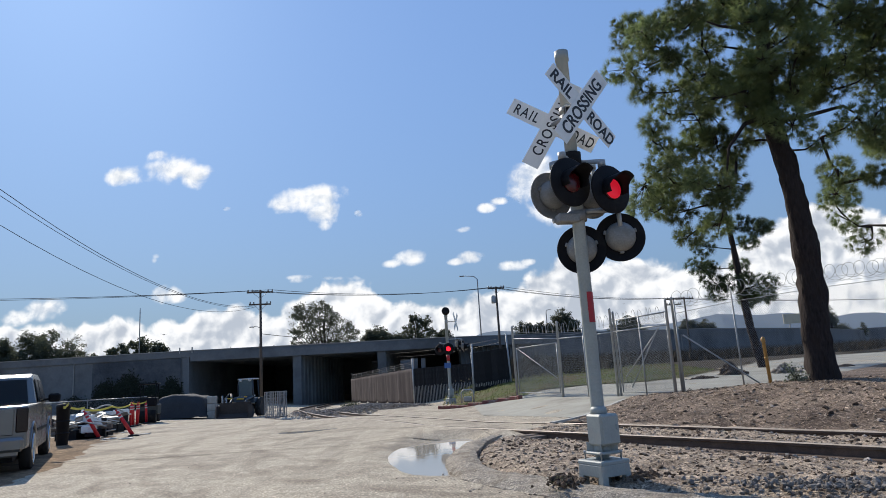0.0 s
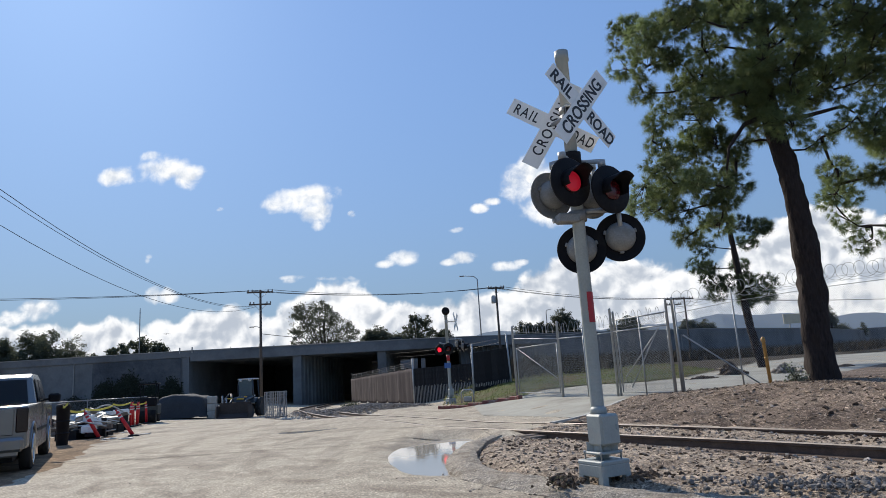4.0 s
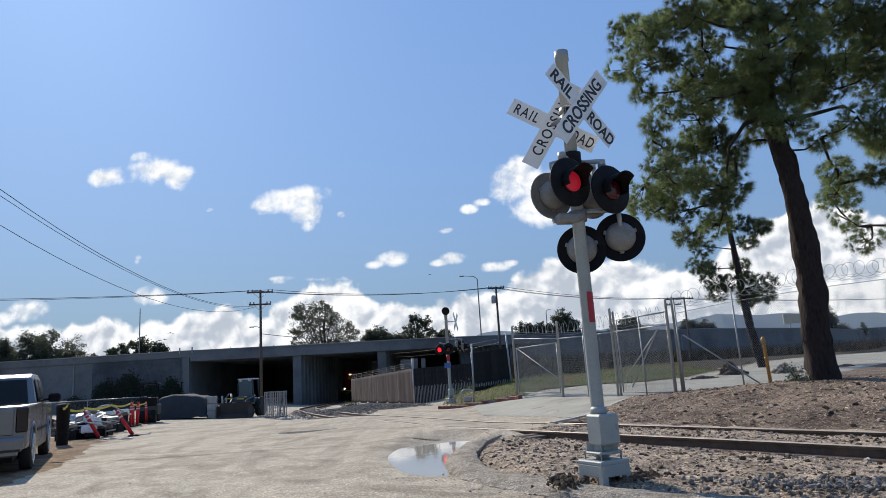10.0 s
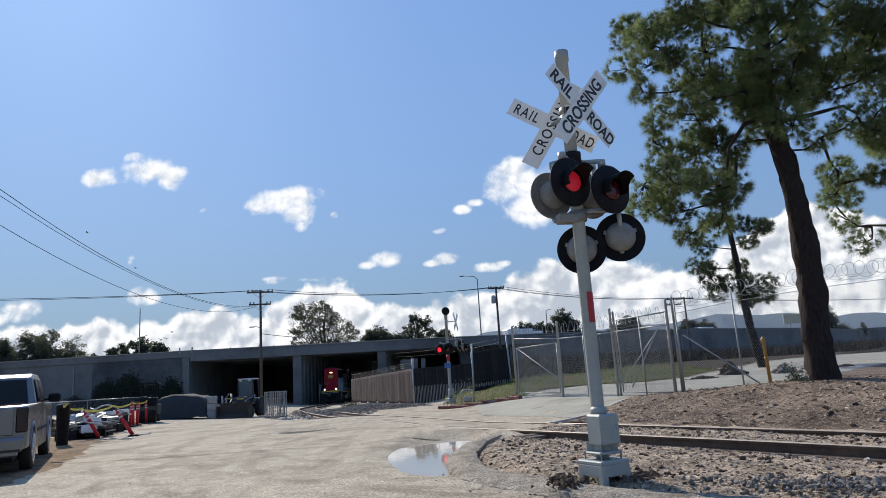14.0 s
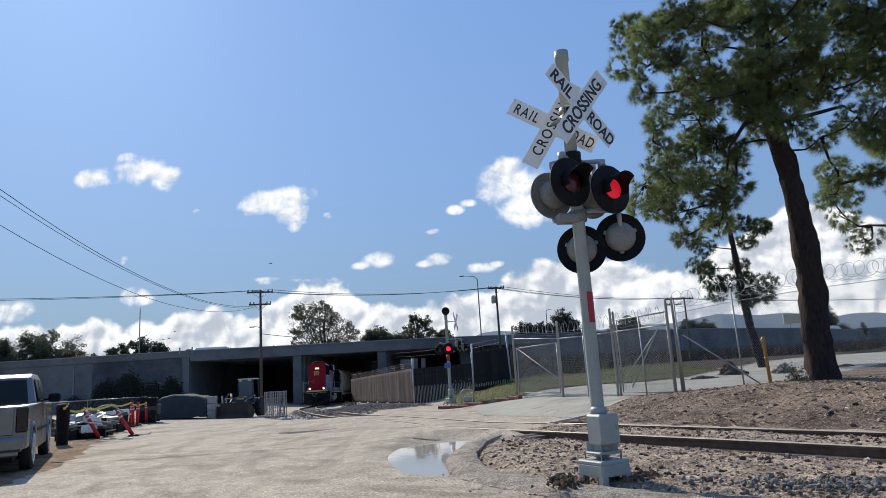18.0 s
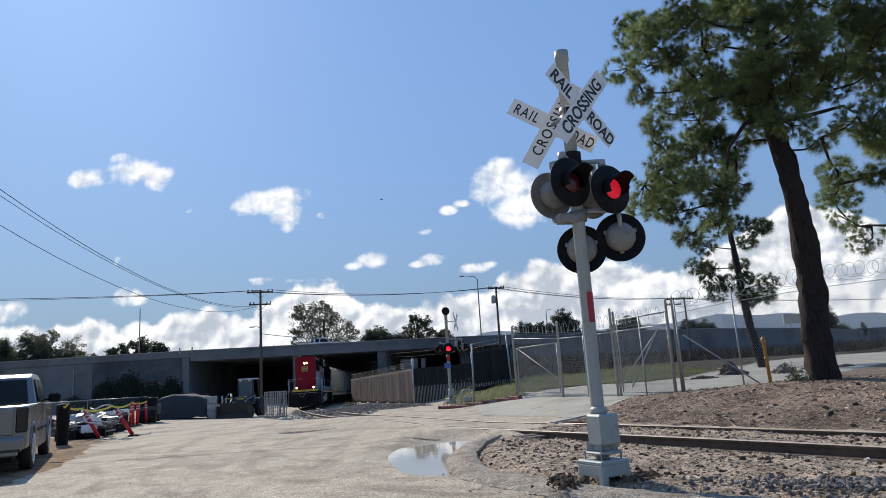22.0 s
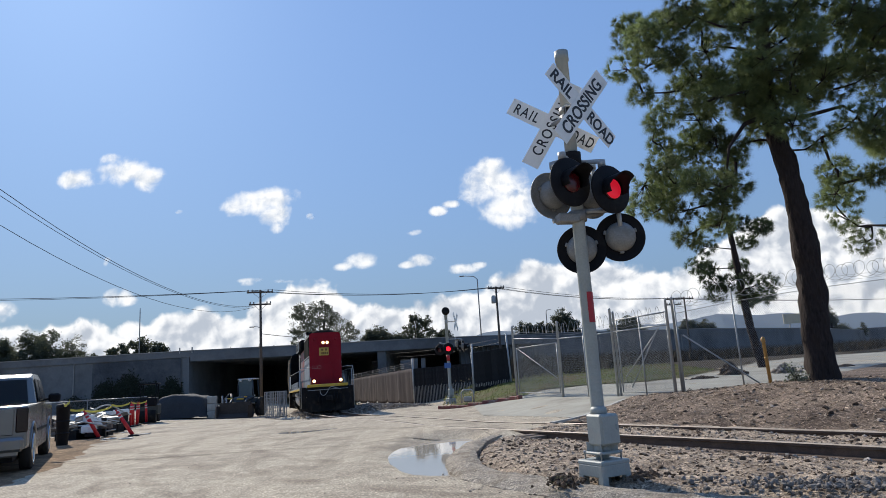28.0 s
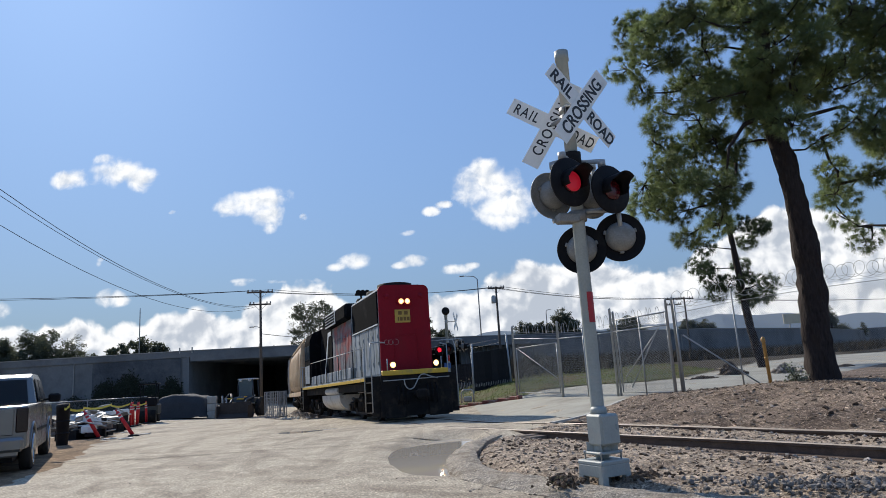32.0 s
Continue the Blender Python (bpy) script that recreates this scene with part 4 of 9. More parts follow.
# a square of darker paint over the wall
boxpart("painted_patch", (-41.7, 88.98, 2.9), (11.8, 0.06, 6.0), OVERPAINT, bridge, "square of darker grey paint on the wall")

# ivy on the shaded wall
gen = np.random.default_rng(12)
verts, faces = [], []
for cx, cz, hx, hz, count in ((-45.6, -0.4, 1.9, 3.6, 2600), (-42.6, -0.4, 2.3, 4.2, 3600), (-39.6, -0.4, 1.7, 3.0, 2200), (-36.9, -0.4, 1.5, 3.5, 2600), (-49.5, -0.6, 2.4, 2.0, 1500)):
    a, r = gen.uniform(0, math.pi, count), gen.uniform(0, 1, count) ** 0.5 * (1 + 0.12 * gen.normal(size=count))
    x, z = cx + hx * r * np.cos(a), cz + hz * r * np.sin(a)
    y = np.interp(x, [p[0] for p in BRIDGE], [p[1] for p in BRIDGE]) - 0.05 - 1.1 * gen.random(count) * (1 - np.clip(r, 0, 1) ** 2)
    P = np.stack([x, y, z], -1)
    u = gen.normal(size=(count, 3)) * np.array((1, 0.5, 1))
    u *= gen.uniform(0.16, 0.34, (count, 1)) / np.linalg.norm(u, axis=1, keepdims=True)
    w = np.stack([-u[:, 2], 0.3 * u[:, 0], u[:, 0]], -1) * 0.6
    k = len(verts)
    verts += np.stack([P - u * 0.5, P + w * 0.5, P + u * 0.5, P - w * 0.5], 1).reshape(-1, 3).tolist()
    faces += (k + np.arange(4 * count)).reshape(-1, 4).tolist()
tagged(raw("ivy", verts, faces, IVY), "dark ivy growing over the retaining wall", "ivy", kind="stuff")

# ---- crossing signals ----
def words(text, size, m, parent, material=LETTER, name="lettering", wide=1.0, bold=0.018, space=1.0):
    cu = bpy.data.curves.new(name, "FONT")
    cu.body, cu.size, cu.align_x, cu.align_y, cu.extrude = text, size, "CENTER", "CENTER", 0.0015
    cu.offset, cu.space_character = size * bold, space
    tmp = bpy.data.objects.new("tmp", cu)
    me = bpy.data.meshes.new_from_object(tmp)
    bpy.data.objects.remove(tmp)
    me.materials.append(material)
    for v in me.vertices:
        v.co.x *= wide
    ob = new(name, me)
    ob.parent = parent
    ob.matrix_basis = m
    return ob


def facing(c, turn, tilt=0.0, lean=0.0):
    """A frame at c whose z points along the way (sin turn, -cos turn) and whose y points up."""
    return Matrix.Translation(c) @ Matrix.Rotation(radians(turn), 4, "Z") @ Matrix.Rotation(radians(90 - tilt), 4, "X") @ Matrix.Rotation(radians(lean), 4, "Z")


def crossbuck(c, turn, parent, pole_at, lean=0.0, lettered=True, bold=0.024, tall=0.97, space=1.0, wide=1.0):
    """Two crossed blades, lettered, on a clamp."""
    f = facing(c, turn, 0, lean)
    for ang, txt, zz in ((-45, "RAIL ROAD", 0.0), (45, "CROSSING", 0.012)):
        m = f @ Matrix.Translation((0, 0, zz)) @ Matrix.Rotation(radians(ang), 4, "Z")
        bm = bmesh.new()
        box(bm, (0, 0, 0), (1.19, 0.225, 0.006), bev=0.002)
        b = part("blade", bm, WHITE, parent, "white crossbuck blade with black lettering" if lettered else "white crossbuck blade seen from behind")
        b.matrix_basis = m
        if lettered:
            if ang > 0:
                words(txt, 0.222 * tall, Matrix.Translation((0, -0.008, 0.0045)), b, wide=0.93 * wide, bold=bold, space=space)
            else:
                for word, at in (("RAIL", -0.36), ("ROAD", 0.37)):
                    words(word, 0.222 * tall, Matrix.Translation((at, -0.008, 0.0045)), b, wide=(0.86 if at < 0 else 0.76) * wide, bold=bold, space=space)
    bm = bmesh.new()
    p = Vector(c)
    q = Vector(pole_at)
    tube(bm, [p, Vector((q.x, q.y, p.z))], 0.025, 8)
    for dz in (-0.05, 0.05):
        lathe(bm, [(0.075, -0.018), (0.095, -0.018), (0.095, 0.018), (0.075, 0.018)], 16, Matrix.Translation((q.x, q.y, p.z + dz)))
    box(bm, (q.x, q.y - 0.1, p.z), (0.1, 0.06, 0.14), bev=0.01)
    part("sign_clamp", bm, GALV, parent)


FLASHERS = []


def lamp_head(c, turn, parent, arm_to, r=0.29, phase=None, tilt=0.0, light=None, paint=None):
    """A flashing lamp: round black background, grey housing behind it, red lens and a hood in front."""
    f = facing(c, turn, tilt)
    bm = bmesh.new()
    lathe(bm, [(0.03, -0.012), (r - 0.012, -0.012), (r, -0.02), (r + 0.004, -0.004), (r - 0.012, 0.008), (0.1, 0.008), (0.03, 0.008)], 40)
    disc = part("background_disc", bm, paint or BLACK, parent, "round weathered grey background disc" if paint else "round matt black background disc")
    disc.matrix_basis = f
    bm = bmesh.new()
    lathe(bm, [(0.17, -0.014), (0.18, -0.03), (0.172, -0.07), (0.15, -0.115), (0.1, -0.15), (0.04, -0.162), (0.002, -0.165)], 32)
    for a in (20, 160, 270):
        box(bm, (0.178 * math.cos(radians(a)), 0.178 * math.sin(radians(a)), -0.035), (0.05, 0.05, 0.03), Matrix.Rotation(radians(a), 3, "Z"), bev=0.006)
    part("housing", bm, LAMPBACK, disc, "weathered grey lamp housing")
    bm = bmesh.new()
    lathe(bm, [(0.126, 0.008), (0.132, 0.012), (0.127, 0.03), (0.09, 0.042), (0.04, 0.048), (0.001, 0.05)], 28)
    part("lens", bm, REDLENS, disc, "dark red lamp lens")
    # the hood: an open half tube over the lens
    bm = bmesh.new()
    rings = []
    for k in range(5):
        s = k / 4
        row = []
        for j in range(15):
            a = radians(-28 + 236 * j / 14)
            row.append(bm.verts.new((0.148 * math.cos(a), 0.148 * math.sin(a), 0.006 + s * (0.27 if 3 < j < 11 else 0.27 - 0.15 * (1 - math.sin(max(a, 0.01)) if 0 < a < math.pi else 0.9)))))
        rings.append(row)
    for a, b in zip(rings, rings[1:]):
        for j in range(14):
            bm.faces.new((a[j], a[j + 1], b[j + 1], b[j])).smooth = True
    hood = part("hood", bm, BLACK, disc, "black lamp hood")
    so = hood.modifiers.new("thick", "SOLIDIFY")
    so.thickness = 0.004
    if phase is not None:
        bm = bmesh.new()
        lathe(bm, [(0.001, 0), (0.12, 0), (0.12, 0.006), (0.08, 0.018), (0.03, 0.023), (0.001, 0.024)], 24)
        g = part("lit_reflector", bm, light or REDGLOW, disc, "glowing red reflector behind the lens")
        FLASHERS.append((g, phase))
    bm = bmesh.new()
    p = f @ Vector((0, r * 0.35, -0.13))
    q = f @ Vector((0, r + 0.06, -0.11))
    e = Vector(arm_to)
    tube(bm, [p, q, Vector((q.x, q.y, e.z)), e], 0.028, 10)
    lathe(bm, [(0.03, -0.04), (0.048, -0.04), (0.048, 0.04), (0.03, 0.04)], 14, Matrix.Translation(q))
    part("lamp_arm", bm, GALV, parent, "grey pipe arm with an elbow")
    return disc


def base_casting(x, y, z, parent):
    """Grey junction box on a four-legged base, with a flange and bolts."""
    T = Matrix.Translation((x, y, z)) @ Matrix.Rotation(radians(28), 4, "Z") @ Matrix.Diagonal((0.8, 0.8, 1, 1))
    def put(name, bm, mt, label=""):
        ob = part(name, bm, mt, parent, label)
        ob.matrix_basis = T
        return ob
    bm = bmesh.new()
    box(bm, (0, 0, 0.235), (0.5, 0.5, 0.05), bev=0.012)
    put("base_plate", bm, SILVER, "grey cast base plate")
    for sx in (-1, 1):
        for sy in (-1, 1):
            bm = bmesh.new()
            poly = [(-0.11, -0.12), (0.0, -0.12), (0.05, 0.1), (-0.05, 0.1)]
            box(bm, (sx * 0.2, sy * 0.2, 0.1), (0.11, 0.11, 0.23), taper=0.8, bev=0.01)
            put("base_leg", bm, SILVER)
            bm = bmesh.new()
            lathe(bm, [(0.012, 0), (0.012, 0.075), (0.024, 0.075), (0.024, 0.1), (0.0, 0.1)], 6, Matrix.Translation((sx * 0.17, sy * 0.17, 0.25)))
            put("anchor_bolt", bm, GALV)
    for k in range(4):
        bm = bmesh.new()
        a = Matrix.Rotation(math.pi / 2 * k, 3, "Z")
        box(bm, a @ Vector((0, 0.235, 0.155)), (0.46, 0.03, 0.12), a, bev=0.006)
        put("base_skirt", bm, SILVER)
    bm = bmesh.new()
    box(bm, (0, 0, 0.33), (0.36, 0.36, 0.03), bev=0.01)
    lathe(bm, [(0.11, 0.33), (0.11, 0.42)], 18)
    for k in range(4):
        a = Matrix.Rotation(math.pi / 2 * k + 0.78, 3, "Z")
        box(bm, a @ Vector((0.15, 0, 0.39)), (0.12, 0.016, 0.1), a)
    put("flange", bm, SILVER, "ribbed mast flange")
    bm = bmesh.new()
    box(bm, (0.02, -0.03, 0.575), (0.32, 0.3, 0.33), bev=0.02)
    ob = put("junction_box", bm, SILVER, "grey steel junction box")
    bm = bmesh.new()
    box(bm, (0.02, -0.19, 0.575), (0.29, 0.02, 0.3), bev=0.008)
    box(bm, (0.12, -0.205, 0.6), (0.03, 0.02, 0.06), bev=0.004)
    d = part("box_door", bm, SILVER, ob)
    bm = bmesh.new()
    lathe(bm, [(0.1, 0.74), (0.115, 0.74), (0.115, 0.79), (0.085, 0.82), (0.07, 0.82)], 20)
    put("mast_collar", bm, SILVER)


REDLENS = mat("dark_red_lens", (0.06, 0.003, 0.006), 0.25, var=0.1, bump=0.0, spec=0.6)


def tall_mast(m, height, parent, r=0.075):
    bm = bmesh.new()
    lathe(bm, [(r, 0.05), (r, 0.8), (r * 0.985, height - 0.14), (r * 1.14, height - 0.135), (r * 1.14, height - 0.01), (r * 0.9, height), (0.001, height + 0.005)], 24)
    ob = part("mast", bm, SILVER, parent, "silver-painted steel mast")
    ob.matrix_basis = m
    return ob


SX, SY = 1.61, 7.6
signal = tagged(empty("crossing_signal", pose(0, 0, 0)), "silver railway crossing signal with crossbucks and flashing red lamps", "crossing signal", "crossing signals")
tall_mast(Matrix.Translation((SX, SY, 0)), 5.17, signal)
crossbuck((1.74, 7.39, 4.35), 32, signal, (SX, SY, 0), 4)
crossbuck((1.47, 7.9, 4.33), -8, signal, (SX, SY, 0), 12, bold=0.012, tall=0.85, space=1.25, wide=0.88)
lamp_head((1.52, 7.36, 3.42), 30, signal, (SX, SY, 3.76), phase=1, light=REDFAINT)
lamp_head((2.01, 7.5, 3.34), 30, signal, (SX, SY, 3.72), phase=0, light=REDDIM)
lamp_head((1.36, 7.85, 3.4), 205, signal, (SX, SY, 3.78), paint=LAMPBACK)
lamp_head((1.86, 7.98, 3.4), 205, signal, (SX, SY, 3.74), paint=LAMPBACK)
lamp_head((1.66, 7.8, 2.7), 172, signal, (SX, SY, 3.08))
lamp_head((2.12, 7.75, 2.81), 172, signal, (SX, SY, 3.12))
bm = bmesh.new()
box(bm, (SX - 0.13, SY - 0.05, 3.03), (0.26, 0.16, 0.11), Matrix.Rotation(0.2, 3, "Z"), bev=0.015)
tube(bm, [(SX - 0.3, SY - 0.02, 3.02), (SX + 0.3, SY + 0.05, 3.09)], 0.03, 10)
lathe(bm, [(0.08, -0.06), (0.105, -0.06), (0.105, 0.06), (0.08, 0.06)], 18, Matrix.Translation((SX, SY, 3.06)))
part("crossarm_box", bm, LAMPBACK, signal, "pale crossarm junction box")
bm = bmesh.new()
lathe(bm, [(0.08, -0.1), (0.11, -0.1), (0.11, 0.1), (0.08, 0.1)], 18, Matrix.Translation((SX, SY, 3.74)))
part("crossarm_collar", bm, DARKIRON, signal)
bm = bmesh.new()
vs = [[bm.verts.new((SX + 0.0785 * math.cos(radians(a)), SY + 0.0785 * math.sin(radians(a)), z)) for z in (1.81, 2.16)] for a in range(-95, 36, 10)]
for a, b in zip(vs, vs[1:]):
    bm.faces.new((a[0], b[0], b[1], a[1]))
part("red_band", bm, REDTAPE, signal, "red reflective band")
base_casting(SX, SY - 0.03, 0.06, signal)

FX, FY = -0.08, 34.6
far_signal = tagged(empty("crossing_signal", pose(0, 0, 0)), "silver crossing signal with a bell on top, beside the far fence", "crossing signal", "crossing signals")
tall_mast(Matrix.Translation((FX, FY, 0)), 4.5, far_signal, 0.08)
crossbuck((FX + 0.5, FY + 0.3, 4.12), 75, far_signal, (FX, FY, 0), 0, False)
lamp_head((FX + 0.03, FY - 0.35, 2.7), 2, far_signal, (FX, FY, 3.0), phase=0)
lamp_head((FX - 0.4, FY - 0.1, 2.69), -25, far_signal, (FX, FY, 3.0), phase=1)
lamp_head((FX + 0.55, FY + 0.3, 2.95), 100, far_signal, (FX, FY, 3.2))
lamp_head((FX + 0.85, FY + 0.1, 2.8), 95, far_signal, (FX, FY, 3.2))
bm = bmesh.new()
lathe(bm, [(0.0, -0.1), (0.1, -0.08), (0.2, 0.0), (0.21, 0.05), (0.0, 0.06)], 20, facing((FX, FY - 0.1, 4.66), 10))
part("bell", bm, DARKIRON, far_signal, "round dark bell")
boxpart("sign_plate", (FX - 0.05, FY - 0.1, 1.87), (0.34, 0.012, 0.26), mat("blue_sign", (0.04, 0.12, 0.34), 0.4, bump=0), far_signal, "small blue notice plate")
bm = bmesh.new()
lathe(bm, [(0.0815, 2.1), (0.0825, 2.1), (0.0825, 2.4), (0.0815, 2.4)], 18, Matrix.Translation((FX, FY, 0)))
part("red_band", bm, REDTAPE, far_signal)
base_casting(FX, FY, -0.05, far_signal)

# ---- locomotive: x ahead from the end platform's front edge, y to its left, z from the rail heads ----
def loco_part(name, boxes, material, parent, label="", bev=0.02):
    bm = bmesh.new()
    for c, s in boxes:
        box(bm, c, s, bev=bev)
    return part(name, bm, material, parent, label)


WHEELS = []


def wheelset(x, parent, r=0.5, half=0.75):
    bm = bmesh.new()
    for sy in (-1, 1):
        m = Matrix.Translation((0, sy * half, 0)) @ Matrix.Rotation(radians(-90 * sy), 4, "X")
        lathe(bm, [(0.06, 0.08), (0.12, 0.08), (0.16, 0.03), (r - 0.09, 0.03), (r - 0.07, 0.065), (r, 0.07), (r, -0.05), (r + 0.03, -0.07), (r - 0.06, -0.07), (r - 0.1, -0.02), (0.14, -0.02), (0.1, -0.06), (0.06, -0.06)], 28, m)
        for k in range(4):
            a = k * math.pi / 2
            box(bm, (0.26 * math.cos(a), sy * (half + 0.036), 0.26 * math.sin(a)), (0.1, 0.02, 0.1))
    tube(bm, [(0, -half, 0), (0, half, 0)], 0.09, 10)
    ob = part("wheelset", bm, DARKIRON, parent, "dark iron wheels on their axle")
    ob.location = (x, 0, r)
    WHEELS.append((ob, r))
    return ob


def bogie(x, parent, base=2.74, r=0.5, w=1.06, arms=True):
    bm = bmesh.new()
    for sy in (-1, 1):
        poly = [(-base / 2 - 0.45, 0.42), (-base / 2 - 0.4, 0.68), (-base / 2 + 0.3, 0.72), (-0.75, 0.5), (-0.6, 0.32), (0.6, 0.32), (0.75, 0.5), (base / 2 - 0.3, 0.72), (base / 2 + 0.4, 0.68), (base / 2 + 0.45, 0.42), (base / 2 + 0.2, 0.4), (base / 2 - 0.3, 0.52), (0.9, 0.22), (-0.9, 0.22), (-base / 2 + 0.3, 0.52), (-base / 2 - 0.2, 0.4)]
        prism(bm, poly, 0.16, Matrix.Translation((x, sy * w, 0)) @ Matrix.Rotation(radians(90), 4, "X"))
        for dx in (-base / 2, base / 2):
            box(bm, (x + dx, sy * (w + 0.06), 0.5), (0.34, 0.22, 0.36), bev=0.03)
            tube(bm, [(x + dx, sy * (w + 0.16), 0.5), (x + dx, sy * (w + 0.24), 0.5)], 0.12, 12)
        for dx in (-0.35, 0, 0.35):
            tube(bm, [(x + dx, sy * (w + 0.02), 0.34), (x + dx, sy * (w + 0.02), 0.74)], 0.085, 10)
        box(bm, (x, sy * (w + 0.02), 0.78), (1.3, 0.2, 0.08), bev=0.02)
        if arms:
            for dx in (-0.85, 0.85):
                tube(bm, [(x + dx, sy * (w + 0.12), 0.45), (x + dx, sy * (w + 0.12), 0.8)], 0.06, 8)
                tube(bm, [(x + dx * 0.4, sy * (w + 0.16), 0.74), (x + dx * 1.15, sy * (w + 0.16), 0.8)], 0.07, 8)
    box(bm, (x, 0, 0.62), (0.6, 2 * w, 0.3), bev=0.03)
    part("bogie_frame", bm, DARKIRON, parent, "oily dark bogie side frames")
    for dx in (-base / 2, base / 2):
        wheelset(x + dx, parent, r)


def build_loco():
    lo = empty("locomotive")
    tagged(lo, "red-ended diesel locomotive with weathered grey and black hood sides, headlights lit", "locomotive")
    L = 16.4
    BLK = mat("black_hood_paint", (0.006, 0.007, 0.009), 0.95, var=0.3, scale=2, fine=25, bump=0.04, dirt=(0.02, 0.02, 0.022), dirt_amt=0.3, dirt_scale=1.5, spec=0.02)
    # underframe
    bm = bmesh.new()
    box(bm, (-L / 2 - 0.1, 0, 1.2), (L - 1.6, 2.6, 0.3), bev=0.02)
    box(bm, (-L / 2, 0, 1.42), (L - 0.2, 2.3, 0.1))
    part("underframe", bm, DARKIRON, lo)
    bm = bmesh.new()
    box(bm, (-L / 2, 0, 1.5), (L - 1.8, 3.04, 0.06))
    for x in (-0.5, -L + 0.5):
        box(bm, (x, 0, 1.5), (0.9, 2.3, 0.06))
    part("walkway", bm, GREY, lo)
    for sy in (-1, 1):
        loco_part("side_sill", [((-L / 2, sy * 1.515, 1.42), (L - 1.9, 0.03, 0.11))], YELLOW, lo, "yellow side sill edge", 0.005)
        for k in range(11):
            x = -3.8 - k * 0.98
            loco_part("side_cabinet", [((x, sy * 1.36, 1.75), (0.74, 0.2, 0.4))], GREY, lo, "pale grey equipment box on the walkway", 0.02)
    loco_part("anticlimber", [((-0.06, 0, 1.58), (0.2, 2.3, 0.16))], YELLOW, lo, "yellow end sill", 0.015)
    loco_part("anticlimber", [((-L + 0.06, 0, 1.55), (0.2, 2.3, 0.16))], YELLOW, lo, "yellow end sill", 0.015)
    for xe, sg in ((0.0, 1), (-L, -1)):
        bm = bmesh.new()
        box(bm, (xe - sg * 0.08, 0, 1.22), (0.1, 2.4, 0.6), bev=0.02)
        box(bm, (xe - sg * 0.03, 0, 0.55), (0.06, 2.5, 0.78), bev=0.02)
        box(bm, (xe + sg * 0.02, 0.75, 0.35), (0.05, 0.7, 0.45), bev=0.02)
        box(bm, (xe + sg * 0.02, -0.75, 0.35), (0.05, 0.7, 0.45), bev=0.02)
        part("pilot", bm, DARKIRON, lo, "black snowplough pilot plate")
        bm = bmesh.new()
        tube(bm, [(xe - sg * 0.1, 0, 0.85), (xe + sg * 0.4, 0, 0.85)], 0.12, 10)
        box(bm, (xe + sg * 0.5, 0.02, 0.85), (0.3, 0.34, 0.32), bev=0.06)
        box(bm, (xe + sg * 0.62, 0.16, 0.85), (0.2, 0.1, 0.28), bev=0.04)
        part("coupler", bm, DARKIRON, lo, "dark knuckle coupler")
        for sy in (-1, 1):
            # corner steps
            for i in range(4):
                boxpart("step", (xe - sg * 0.5, sy * 1.36, 0.32 + 0.33 * i), (0.78, 0.3, 0.04), DARKIRON, lo)
            for dx in (0.1, 0.9):
                boxpart("step_side", (xe - sg * dx, sy * 1.36, 0.85), (0.04, 0.3, 1.3), DARKIRON, lo)
            bm = bmesh.new()
            tube(bm, [(xe - sg * 0.08, sy * 1.5, 0.35), (xe - sg * 0.08, sy * 1.5, 2.35), (xe - sg * 0.2, sy * 1.48, 2.6), (xe - sg * 0.25, sy * 1.15, 2.62)], 0.022, 8)
            tube(bm, [(xe - sg * 0.98, sy * 1.52, 0.35), (xe - sg * 0.98, sy * 1.52, 2.5)], 0.022, 8)
            part("grab_rail", bm, GALV, lo, "pale vertical grab rail")
            for i in range(3):
                bm = bmesh.new()
                y = sy * (0.35 + 0.16 * i)
                tube(bm, [(xe, y, 1.18), (xe + sg * 0.14, y, 1.05), (xe + sg * 0.17, y, 0.75), (xe + sg * 0.1, y, 0.55)], 0.025, 7)
                part("air_hose", bm, BLACK, lo, "black rubber air hose")
        bm = bmesh.new()
        tube(bm, spline([Vector((xe + sg * 0.15, sg * y, z)) for y, z in ((-0.46, 1.36), (-0.43, 1.15), (-0.31, 1.02), (-0.15, 1.06), (-0.02, 1.26), (0.1, 1.44), (0.25, 1.48), (0.45, 1.4), (0.72, 1.33))], 0.06), 0.02, 8)
        part("jumper_cable", bm, GALV, lo, "pale looped jumper cable")
        bm = bmesh.new()
        tube(bm, [(xe + sg * 0.08, -1.15, 1.33), (xe + sg * 0.1, 1.15, 1.36)], 0.016, 7)
        part("cut_lever", bm, GALV, lo)
        for sy in (-1, 1):
            bm = bmesh.new()
            m = facing((xe - sg * 0.05, sy * 0.76, 1.84), 90 if sg > 0 else -90)
            lathe(bm, [(0.0, -0.14), (0.1, -0.12), (0.13, 0.0), (0.13, 0.03), (0.108, 0.03), (0.1, 0.0)], 20, m)
            lamp = part("ditch_light", bm, BLACK, lo, "round ditch light")
            bm = bmesh.new()
            lathe(bm, [(0.105, 0.005), (0.07, 0.002), (0.0, 0.001)], 18, m)
            part("reflector", bm, REFLECTOR if sg > 0 else GALV, lamp)
            bm = bmesh.new()
            lathe(bm, [(0.058, 0.006), (0.045, 0.02), (0.02, 0.027), (0.0, 0.03)], 18, m)
            part("lamp_glass", bm, HEADLAMP if sg > 0 else GALV, lamp)
            bm = bmesh.new()
            tube(bm, [(xe - sg * 0.06, sy * 0.95, 1.55), (xe - sg * 0.06, sy * 0.95, 2.05)], 0.02, 7)
            part("end_stanchion", bm, GALV, lo)
    # long hood: red end, grey doors, red patch, black rear
    W = 0.93
